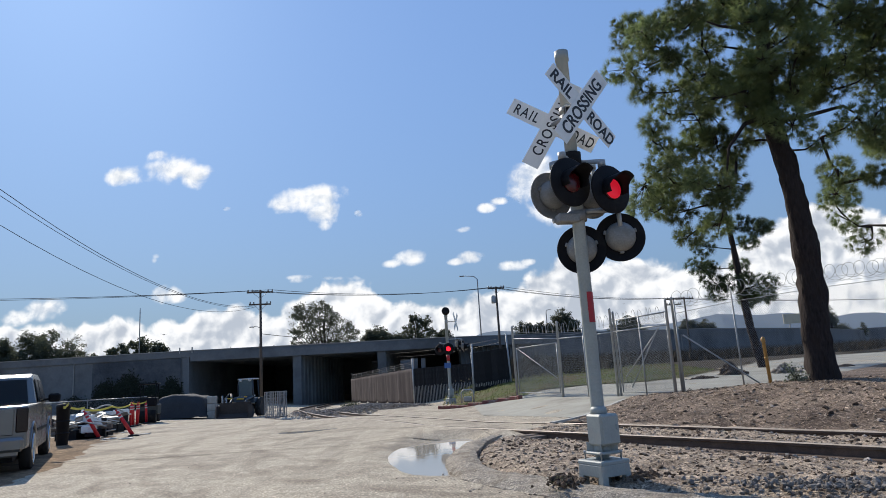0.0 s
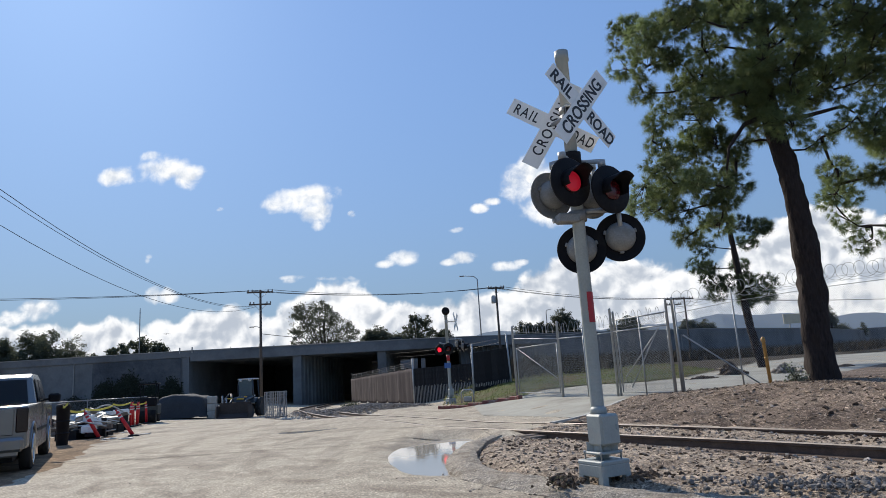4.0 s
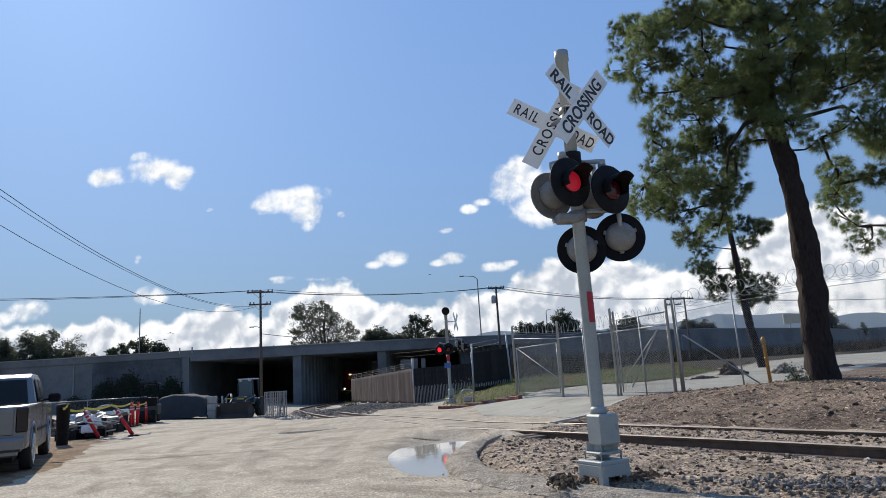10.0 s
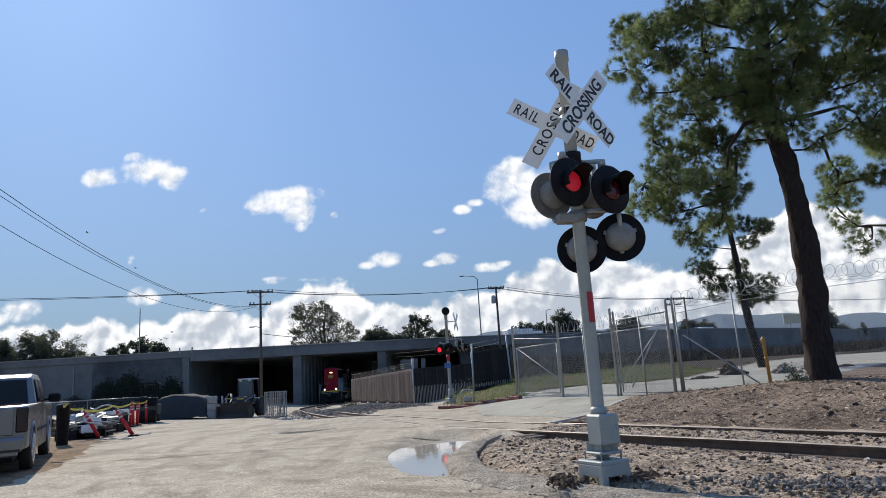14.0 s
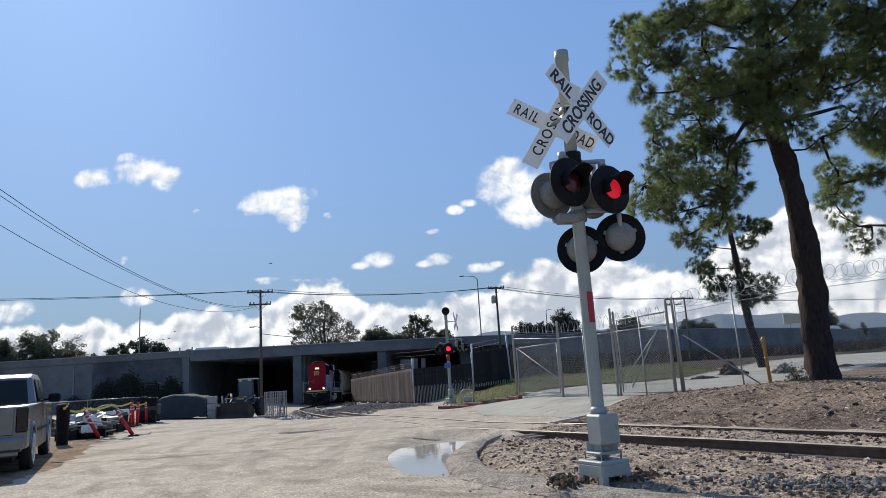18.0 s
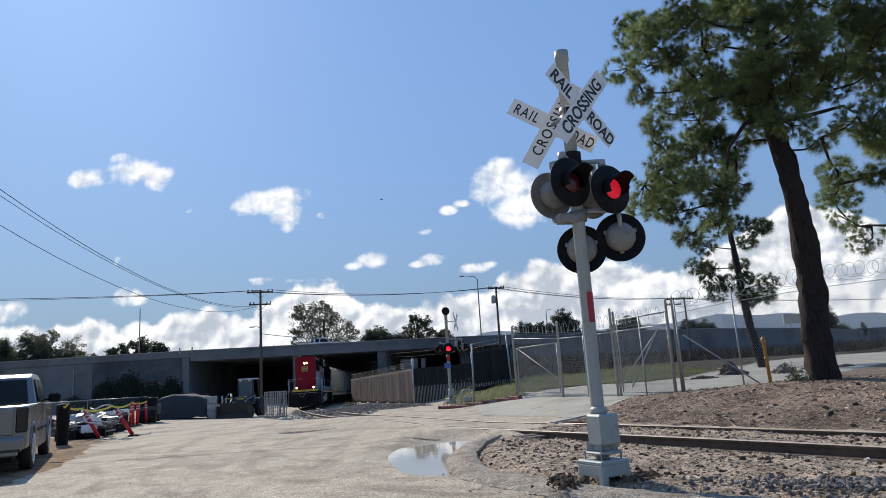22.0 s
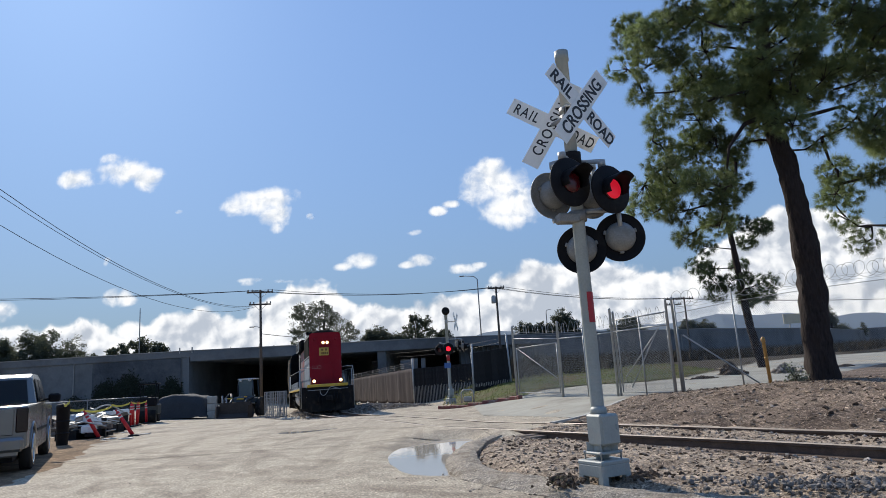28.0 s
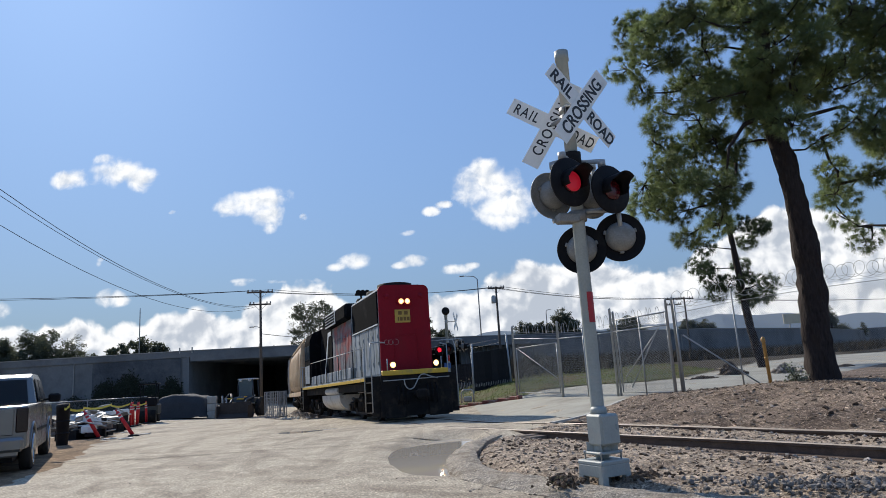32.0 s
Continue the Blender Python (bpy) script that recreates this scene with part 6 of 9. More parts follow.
# brown fabric fence by the track
fab = tagged(empty("fabric_fence"), "brown fabric-covered fence with three wire strands above", "fence", "fences")
FA, FB = Vector((-11.9, 80.0, -0.85)), Vector((-2.85, 50.0, -0.5))
d = FB - FA
nrm = Vector((-d.y, d.x, 0)).normalized()
verts, faces = [], []
nx, nzz = 260, 10
for j in range(nzz + 1):
    for i in range(nx + 1):
        u, v = i / nx, j / nzz
        w = 0.018 * math.sin(u * 131 + 1.2 * math.sin(u * 37)) * (0.5 + 0.5 * v) + 0.045 * math.sin(u * 43 + 2 * math.sin(u * 7) + v) * (1 - v) + 0.015 * math.sin(v * 9 + u * 90)
        top = 2.56 + 0.018 * math.sin(u * 61) + 0.012 * math.sin(u * 157)
        bot = -0.1 + (0.2 * max(0, math.sin(u * 39)) ** 3)
        p = FA + d * u + nrm * w + Vector((0, 0, bot + (top - bot) * v))
        verts.append(tuple(p))
        if i and j:
            k = j * (nx + 1) + i
            faces.append((k - nx - 2, k - nx - 1, k, k - 1))
ob = raw("fabric", verts, faces, FABRIC, fab, True)
so = ob.modifiers.new("thick", "SOLIDIFY")
so.thickness = 0.01
for i in range(10):
    p = FA + d * (i / 9)
    tubepart("post", [p + nrm * 0.16, p + nrm * 0.16 + Vector((0, 0, 3.3 if i in (0, 9) else 3.05))], 0.03, DULLPIPE, fab)
for k in range(3):
    pts = [FA + d * (i / 27) + nrm * 0.16 + Vector((0, 0, 2.7 + 0.17 * k + 0.03 * math.sin(i * 2.0))) for i in range(28)]
    tubepart("wire_strand", pts, 0.015, DULLPIPE, fab, n=5)

# dark slatted fence and the covered gate beyond the far signal
sl = tagged(empty("slatted_fence"), "dark slatted privacy fence with pale pickets along its foot", "fence", "fences")
a, b = Vector((-2.8, 49.9, -0.5)), Vector((1.55, 47.6, -0.4))
turn = Matrix.Rotation(math.atan2(b.y - a.y, b.x - a.x), 4, "Z")
for i in range(38):
    p = a.lerp(b, (i + 0.5) / 38)
    ob = boxpart("slat", (0, 0, 1.28), (0.118, 0.02, 2.52), DARKSLAT, sl)
    ob.matrix_basis = Matrix.Translation(p) @ turn
for z in (0.35, 2.35):
    tubepart("rail", [a + Vector((0, 0.06, z)), b + Vector((0, 0.06, z))], 0.025, GALV, sl)
for u in (0.0, 1.0):
    p = a.lerp(b, u)
    tubepart("post", [p, p + Vector((0, 0, 3.3))], 0.06, GALV, sl)
for i in range(40):
    p = a.lerp(b, (i + 0.5) / 40)
    ob = boxpart("picket", (0, -0.06, 0.62 + 0.04 * math.sin(i * 2.4)), (0.034, 0.015, 1.25), PICKET, sl)
    ob.matrix_basis = Matrix.Translation(p) @ turn
cg = tagged(empty("covered_gate"), "gate covered with dark green-black fabric", "gate", "gates")
a, b = Vector((1.3, 40.0, 0.25)), Vector((3.55, 39.6, 0.45))
ang = math.atan2(b.y - a.y, b.x - a.x)
for i in range(6):
    p, q = a.lerp(b, i / 6), a.lerp(b, (i + 1) / 6)
    ob = boxpart("cover_panel", (0, 0.012 * (i % 2), 1.22), ((q - p).length + 0.03, 0.012, 2.25), DARKSLAT, cg)
    ob.matrix_basis = Matrix.Translation((p + q) / 2) @ Matrix.Rotation(ang, 4, "Z")
for i in range(22):
    p = a.lerp(b, (i + 0.5) / 22)
    ob = boxpart("fringe_strip", (0, -0.03, 0.42 + 0.03 * math.sin(i * 1.9)), (0.035, 0.008, 0.2), PICKET, cg)
    ob.matrix_basis = Matrix.Translation(p) @ Matrix.Rotation(ang, 4, "Z")
for p, h, lean in ((a, 2.9, 0.05), (b, 3.2, -0.15)):
    tubepart("post", [p - Vector((0, 0, 0.5)), p + Vector((lean, 0, h))], 0.05, GALV, cg)

# driveway, grass, red kerb, bollard, stones by the gate
FARSIDE = [(-0.5, 33.5), (1.2, 32.2), (2.7, 30.3), (4.4, 31.6), (6.2, 33.2), (8.6, 32.6), (11.6, 34.2), (20.3, 46.4), (40, 68)]
DRIVE = mat("worn_grey_green_paving", (0.34, 0.325, 0.27), 0.92, var=0.25, scale=1.2, fine=30, bump=0.3, dirt=(0.24, 0.22, 0.18), dirt_amt=0.4, dirt_scale=0.6, spec=0.2)
drive = sheet("driveway", axis((1, 14, 0.16), (14, 44, 1)), axis((14, 36, 0.16), (36, 70, 1)), lambda x, y: ground_z(x, y) + 0.005, DRIVE, lambda x, y: (curve_sd(x, y, BANK_EDGE) > -0.15) & (curve_sd(x, y, FARSIDE) < 0) & (track_off(x, y) > 2.0))
tagged(drive, "pale concrete driveway leading through the gate", "driveway", kind="structure")

edge_pts = [Vector((p.x, p.y, float(ground_z(p.x, p.y)) + 0.05)) for p in spline([Vector((x, y, 0)) for x, y in BANK_EDGE[:5]], 0.5)]
edging = tagged(empty("concrete_edging"), "narrow pale concrete edging between driveway and dirt bank", "edging", kind="structure")
for i in range(0, len(edge_pts) - 3, 3):
    bm = bmesh.new()
    sweep(bm, edge_pts[i:i + 4], ((-0.07, -0.12), (-0.06, 0.0), (0.05, 0.002), (0.07, -0.12)), 0.0)
    part("edging_length", bm, CONC_PALE, edging)


def verge_z(x, y):
    return ground_z(x, y) + 0.06 + 0.25 * sst(0.5, 6, curve_sd(x, y, FARSIDE)) + rough_noise(x, y, 1.4, 0.04)


verge = sheet("grass_verge", axis((-1, 30, 0.5), (30, 90, 3)), axis((24, 60, 0.5), (60, 140, 4)), verge_z, GRASS, lambda x, y: (curve_sd(x, y, FARSIDE) > 0.2) & (curve_sd(x, y, FARSIDE) < 8) & (x < 15.5) & (track_off(x, y) > 3.5) & (x > -0.5))
scrub = sheet("scrub_ground", axis((-1, 30, 1.5), (30, 110, 4)), axis((24, 60, 1.5), (60, 180, 4)), lambda x, y: verge_z(x, y) - 0.05 + 0.5 * sst(10, 26, curve_sd(x, y, FARSIDE)), SCRUB, lambda x, y: ((curve_sd(x, y, FARSIDE) > 7) | ((x > 14.5) & (curve_sd(x, y, FARSIDE) > 0.2))) & (track_off(x, y) > 5) & (x > 1.0))
tagged(scrub, "dark scrubby ground at the foot of the wall", "ground", kind="structure")
tagged(verge, "rough green grass verge beyond the driveway", "grass", kind="structure")


def blades(name, count, place, h, material, seed, label, lean=0.5, w=0.012):
    gen = np.random.default_rng(seed)
    P = place(gen, count)
    a, hh = gen.uniform(0, 6.28, count), h * gen.uniform(0.5, 1.3, count)
    e = np.stack([np.cos(a) * w, np.sin(a) * w, 0 * a], -1)
    low = P - np.array((0, 0, 0.02))
    tip = P + np.stack([gen.normal(0, lean, count) * hh, gen.normal(0, lean, count) * hh, hh], -1)
    V = np.stack([low - e, low + e, tip], 1).reshape(-1, 3)
    return tagged(raw(name, V.tolist(), np.arange(len(V)).reshape(-1, 3).tolist(), material), label, "grass", kind="stuff")


def on_verge(gen, n):
    return pick(gen, n, lambda g, k: (g.uniform(-0.5, 16, k), g.uniform(29, 52, k)), lambda x, y: (curve_sd(x, y, FARSIDE) > 0.3) & (track_off(x, y) > 3.5), verge_z)


blades("grass", 16000, on_verge, 0.08, GRASS, 21, "rough green grass blades on the verge", w=0.02)
WEED = mat("dry_brown_weeds", (0.17, 0.135, 0.08), 0.9, var=0.3, scale=2, fine=15, bump=0.0, island=0.5, spec=0.2)


def on_wallfoot(gen, n):
    def far_off(x, y):
        e = curve_sd(x, y, FARSIDE)
        return (e > 7) & (e < 34)
    return pick(gen, n, lambda g, k: (g.uniform(3, 70, k), g.uniform(34, 95, k)), far_off, lambda x, y: verge_z(x, y) + 0.3 * sst(10, 26, curve_sd(x, y, FARSIDE)))


blades("dry_weeds", 18000, on_wallfoot, 1.1, SCRUB, 22, "tall dry brown weeds in front of the wall", w=0.035)
rk = tagged(empty("red_kerb"), "red-painted kerb along the driveway's edge", "kerb", kind="structure")
REDKERB = mat("worn_red_kerb_paint", (0.19, 0.055, 0.045), 0.8, var=0.25, scale=4, fine=40, bump=0.2, dirt=(0.25, 0.2, 0.17), dirt_amt=0.45, dirt_scale=4)
rp = spline([Vector((-0.7, 34.3, 0)), Vector((0.8, 32.6, 0)), Vector((2.6, 30.1, 0)), Vector((2.95, 29.4, 0))], 1.0)
for p, q in zip(rp, rp[1:]):
    z = float(ground_z(p.x, p.y))
    ob = boxpart("kerb_length", (0, 0, z + 0.06), ((q - p).length - 0.01, 0.2, 0.22), REDKERB, rk, bev=0.02)
    ob.matrix_basis = Matrix.Translation(((p + q) / 2).to_tuple()) @ Matrix.Rotation(math.atan2(q.y - p.y, q.x - p.x), 4, "Z")
bm = bmesh.new()
box(bm, (0.75, 33.4, 0.16), (0.42, 0.32, 0.26), bev=0.04)
tagged(part("concrete_block", bm, CONC_PALE), "pale concrete block beside the red kerb", "block")
bm = bmesh.new()
tube(bm, [(0.45, 33.2, 0.0), (0.45, 33.2, 0.5), (0.55, 33.2, 0.62), (0.95, 33.2, 0.62), (1.05, 33.2, 0.5), (1.05, 33.2, 0.0)], 0.035, 8)
tagged(part("pipe_guard", bm, GALV), "bent white pipe guard over a valve", "pipe guard")
bm = bmesh.new()
lathe(bm, [(0.042, 0.2), (0.042, 1.62), (0.055, 1.63), (0.055, 1.7), (0.035, 1.75), (0.001, 1.76)], 16)
for z in (1.2,):
    lathe(bm, [(0.043, z), (0.048, z), (0.048, z + 0.05), (0.043, z + 0.05)], 16)
bol = part("bollard", bm, YELLOWPIPE)
bol.matrix_world = Matrix.Translation((8.0, 17.0, 0.05)) @ Matrix.Rotation(radians(-1.5), 4, "Y")
tagged(bol, "weathered yellow steel pipe bollard in the dirt bank", "bollard")


def heap(name, c, size, count, material, seed, label, stone=0.25):
    def place(gen, n):
        a, r = gen.uniform(0, 6.28, n), np.abs(gen.normal(0, 0.5, n))
        x, y = c[0] + size[0] * r * np.cos(a), c[1] + size[1] * r * np.sin(a)
        return np.stack([x, y, c[2] + size[2] * np.maximum(0, 1 - r * 1.1) * gen.uniform(0.3, 1, n)], -1)
    return tagged(scatter(name, count, place, lambda g, n: stone * (0.3 + 0.7 * g.random(n)), material, 0.8, seed), label, "heap", kind="stuff")


heap("dirt_heap", (14.5, 35.0, 0.25), (1.0, 0.9, 0.9), 260, CLOD, 31, "heap of brown dirt beyond the driveway", 0.2)
heap("dirt_heap", (12.1, 32.8, 0.2), (1.9, 0.8, 0.35), 240, CLOD, 32, "low strip of dark clods beside the driveway", 0.13)
heap("dirt_heap", (20.5, 36.5, 0.3), (1.6, 1.2, 0.55), 160, CLOD, 33, "low dark heap beside the driveway", 0.2)
heap("rubble_heap", (16.5, 33.5, 0.3), (1.2, 0.8, 0.6), 140, BALLAST_DARK, 34, "small heap of grey rubble", 0.15)
heap("dirt_heap", (10.2, 15.6, 0.45), (0.9, 0.5, 0.22), 120, DIRT, 35, "low hump of dug dirt beside the pine", 0.1)
heap("ballast_bank", (-5.4, 44.0, -0.52), (5.4, 7.5, 0.42), 5200, BALLAST_DARK, 36, "bank of sooty ballast between the rails and fabric fence", 0.075)

# ---- pines ----
def needles(verts, faces, c, r, rnd, count, up=0.25, out=Vector((0, 0, 0))):
    """A brush of long needles at c that point outwards."""
    for _ in range(count):
        v = (Vector((rnd.gauss(0, 1), rnd.gauss(0, 1), rnd.gauss(up, 1))).normalized() + out).normalized()
        L = r * rnd.uniform(0.6, 1.1)
        o = v.orthogonal().normalized()
        o = Matrix.Rotation(rnd.uniform(0, 6.28), 3, v) @ o * (0.0012 + 0.01 * r)
        p = c + v * L * 0.12
        q = c + v * L + Vector((0, 0, -0.08 * L))
        k = len(verts)
        verts += [tuple(p - o), tuple(p + o), tuple(q)]
        faces.append((k, k + 1, k + 2))


def brushes(name, C, centre, size, dense, gen, parent, material=NEEDLE):
    """Needle brushes at the points C that point away from the centre, as one foliage mesh."""
    n = len(C)
    out = C - centre
    out = out / (np.linalg.norm(out, axis=1, keepdims=True) + 1e-6)
    v = gen.normal(size=(n, dense, 3))
    v[:, :, 2] += 0.2
    v /= np.linalg.norm(v, axis=2, keepdims=True)
    v = v + 1.1 * out[:, None, :]
    v /= np.linalg.norm(v, axis=2, keepdims=True)
    L = (size * gen.uniform(0.75, 1.25, (n, 1, 1))) * gen.uniform(0.6, 1.1, (n, dense, 1))
    w = np.cross(v, gen.normal(size=(n, dense, 3)))
    w = w / (np.linalg.norm(w, axis=2, keepdims=True) + 1e-6) * (0.0014 + 0.0095 * size)
    p = C[:, None, :] + v * L * 0.1
    q = C[:, None, :] + v * L
    q[:, :, 2:] -= 0.08 * L
    V = np.stack([p - w, p + w, q], 2).reshape(-1, 3)
    F = np.arange(len(V)).reshape(-1, 3)
    return raw(name, V.tolist(), F.tolist(), material, parent)


SWAY = []


def pine(name, trunk, radii, tips, y, spread, seed, label, tufts=52, puff=0.42, size=0.21, dense=70, bare=(), low=0.5, material=NEEDLE):
    """A pine: a bent tapering trunk, limbs out to the tips, and a tufted crown on each limb."""
    rnd = random.Random(seed)
    gen = np.random.default_rng(seed)
    t = tagged(empty(name, Matrix.Translation((trunk[0][0], y, trunk[0][1]))), label, "tree", "pines")
    o = Vector((trunk[0][0], y, trunk[0][1]))
    path = spline([Vector((x, y + 0.12 * math.sin(i * 1.3), z)) for i, (x, z) in enumerate(trunk)], 0.22)
    k = len(path) - 1
    bm = bmesh.new()
    rr = [float(np.interp(i / k, np.linspace(0, 1, len(radii)), radii)) for i in range(k + 1)]
    rings = tube(bm, [p - o for p in path], rr, 18)
    for i, ring in enumerate(rings):
        for j, v in enumerate(ring):
            c = path[i] - o
            v.co = c + (v.co - c) * (1 + 0.09 * math.sin(j * 2.1 + i * 0.9) + 0.05 * math.sin(i * 2.3 + j) + 0.1 * rnd.uniform(-1, 1))
    part("trunk", bm, BARK, t, "dark furrowed pine trunk")
    nodes = [p for p in path if p.z > trunk[-1][1] * low]
    goals = sorted((Vector((x, y + rnd.uniform(-spread, spread), z)) for x, z in tips), key=lambda v: min((v - p).length for p in nodes))
    for tip in goals:
        # each limb grows from the nearest wood already there
        near = min(nodes, key=lambda p: (p - tip).length + 0.5 * abs(p.z + 0.3 - tip.z))
        bm = bmesh.new()
        mid = near.lerp(tip, 0.55) + Vector((rnd.uniform(-0.15, 0.15), rnd.uniform(-0.15, 0.15), rnd.uniform(-0.2, 0.1)))
        limb = spline([near - o, mid - o, tip - o], 0.35)
        tube(bm, limb, 0.045 if (tip - near).length > 1.0 else 0.03, 6, 0.012)
        lm = part("limb", bm, BARK, t)
        nodes += [near.lerp(tip, 0.6), tip]
        twigs = bmesh.new()
        ball = gen.normal(size=(tufts, 3))
        ball *= (gen.uniform(0.1, 1, (tufts, 1)) ** 0.45) / np.linalg.norm(ball, axis=1, keepdims=True)
        C = np.array(tip - o) + ball * np.array((1, 1, 0.72)) * puff * rnd.uniform(0.75, 1.2)
        for q in range(0, tufts, 8):
            tube(twigs, [limb[int(len(limb) * 0.7)], Vector(C[q])], 0.012, 4, 0.005)
        crown = brushes("foliage", C, np.array(tip - o), size, dense, gen, t, material)
        tagged(crown, "tufts of long green pine needles")
        part("branchlet", twigs, BARK, lm)
        SWAY.append((crown, rnd.uniform(0, 6.28)))
    for pts in bare:
        bm = bmesh.new()
        tube(bm, [Vector(p) - o for p in pts], 0.07, 8, 0.02)
        part("bare_limb", bm, BARK, t, "bare crooked limb")
    return t


RP = random.Random(91)
# boughs of the crown: middle, half-widths, tips
BOUGHS = ((6.6, 9.0, 1.6, 1.5, 20), (5.5, 9.0, 0.75, 1.2, 10), (8.25, 7.7, 0.75, 0.8, 11), (11.3, 9.7, 0.9, 1.0, 7), (8.35, 9.8, 1.55, 1.2, 18), (10.1, 9.05, 1.4, 1.3, 24), (7.3, 8.0, 1.0, 0.8, 9), (9.7, 8.3, 0.9, 0.6, 6), (6.4, 7.1, 0.95, 0.85, 9), (7.45, 6.7, 0.7, 1.0, 7), (10.05, 6.3, 0.9, 0.5, 7), (9.9, 5.4, 0.5, 0.35, 3), (5.3, 5.45, 0.65, 0.5, 7), (6.2, 5.1, 1.1, 0.7, 8), (11.3, 8.1, 0.8, 1.6, 7), (8.7, 12.1, 3.0, 1.4, 22))
CROWN = []
for bx, bz, rx, rz, count in BOUGHS:
    k = 0
    while k < count:
        u, v = RP.uniform(-1, 1), RP.uniform(-1, 1)
        p = (bx + u * rx, bz + v * rz)
        if u * u + v * v < 1 and all(math.hypot(p[0] - q[0], p[1] - q[1]) > 0.3 for q in CROWN[-k - 1:] if k):
            CROWN.append(p)
            k += 1
pine("pine_tree", ((8.55, 0.1), (8.55, 1.6), (8.61, 2.95), (8.52, 4.3), (8.42, 5.7), (8.34, 6.7), (8.33, 7.7), (8.37, 8.8), (8.46, 10.2), (8.5, 12.2)), (0.33, 0.31, 0.285, 0.265, 0.225, 0.225, 0.17, 0.14, 0.1, 0.05), CROWN, 15.5, 1.3, 41, "tall leaning pine with dark bark and tufted green crown", bare=(((8.5, 15.4, 6.95), (9.1, 15.3, 7.0), (9.9, 15.2, 7.15), (10.15, 15.2, 6.95)), ((8.3, 15.4, 7.2), (7.4, 15.1, 6.8), (6.9, 15.0, 6.2), (6.75, 15.0, 5.5))))
FAR = 1.7
TRUNK_B = ((11.15, 0.68), (10.88, 2.4), (10.75, 4.0), (10.63, 5.5), (10.5, 6.8), (10.37, 7.9))
TIPS_B = ((9.2, 4.7), (9.5, 4.1), (9.8, 3.7), (9.5, 5.4), (9.9, 4.7), (11.4, 5.9), (11.8, 6.0), (11.2, 5.5), (11.1, 4.7), (11.2, 4.2), (11.4, 3.9), (11.7, 3.5), (10.9, 3.6), (11.2, 3.4), (10.3, 4.0), (10.0, 6.4), (10.8, 6.1), (10.5, 8.3), (11.1, 8.3), (9.8, 7.9), (10.8, 7.6), (10.1, 7.2))
pine("pine_tree", [(x * FAR, 1.306 + (z - 1.306) * FAR) for x, z in TRUNK_B], [r * FAR for r in (0.17, 0.135, 0.12, 0.1, 0.07, 0.04)], [(x * FAR, 1.306 + (z - 1.306) * FAR) for x, z in TIPS_B], 24.0 * FAR, 1.2, 42, "slender leaning pine with clumped dark foliage beyond the fence", tufts=70, puff=0.62, size=0.33, dense=80, low=0.35, material=NEEDLE_DARK)
pine("pine_tree", ((14.6, 0.4), (14.5, 3), (14.4, 6), (14.3, 10)), (0.28, 0.25, 0.2, 0.1), ((12.1, 6.3), (12.5, 5.9), (11.9, 5.2), (12.5, 5.0), (12.2, 4.4), (12.7, 4.5), (13.0, 6.6), (11.7, 5.8), (11.4, 6.5), (13.0, 5.7), (13.6, 7.5), (13.4, 5.0), (13.0, 8.2), (13.8, 9.0)), 19.0, 1.0, 43, "pine with drooping golden-green foliage", tufts=40, puff=0.4, size=0.21, dense=60)


# ---- broadleaf trees behind the bridge ----
def leafy(c, blobs, seed, label, leaf=0.38, per=640, name="tree"):
    """Trunk, limbs, and a crown of leaves gathered in uneven clumps."""
    rnd = random.Random(seed)
    t = tagged(empty(name, Matrix.Translation(c)), label, "tree", "trees behind the bridge")
    bm = bmesh.new()
    tube(bm, [(0, 0, -1), (0.2, 0, blobs[0][2] * 0.5), (0.1, 0.2, blobs[0][2])], 0.45, 8, 0.16)
    part("trunk", bm, BARK, t)
    bm = bmesh.new()
    verts, faces = [], []
    for bx, by, bz, br in blobs:
        tube(bm, [(0.15, 0.1, max(blobs[0][2] * 0.45, bz * 0.4)), (bx * 0.5, by * 0.5, bz * 0.72), (bx, by, bz)], 0.15, 5, 0.03)
        clumps = [Vector((bx, by, bz)) + Vector((rnd.gauss(0, 1), rnd.gauss(0, 1), rnd.gauss(0, 0.8))).normalized() * br * rnd.uniform(0.45, 1.05) for _ in range(16)]
        for q in range(per):
            cc = rnd.choice(clumps)
            p = cc + Vector((rnd.gauss(0, 1), rnd.gauss(0, 1), rnd.gauss(0, 0.8))) * br * 0.2
            u = Vector((rnd.gauss(0, 1), rnd.gauss(0, 1), rnd.gauss(0, 1))).normalized()
            w = u.orthogonal().normalized() * leaf * 0.32
            u = u * leaf * rnd.uniform(0.5, 1)
            k = len(verts)
            verts += [tuple(p - u * 0.5), tuple(p + w), tuple(p + u * 0.5), tuple(p - w)]
            faces.append((k, k + 1, k + 2, k + 3))
    part("limbs", bm, BARK, t)
    raw("crown", verts, faces, LEAF, t)
    return t


def crown_blobs(w, h0, h1, n, rnd, r):
    out = []
    for i in range(n):
        a = rnd.uniform(-1, 1)
        z = h0 + (h1 - h0) * rnd.random() * (1 - 0.55 * a * a)
        out.append((a * w, rnd.uniform(-0.5, 0.5) * w * 0.6, z, r * rnd.uniform(0.7, 1.2)))
    return out


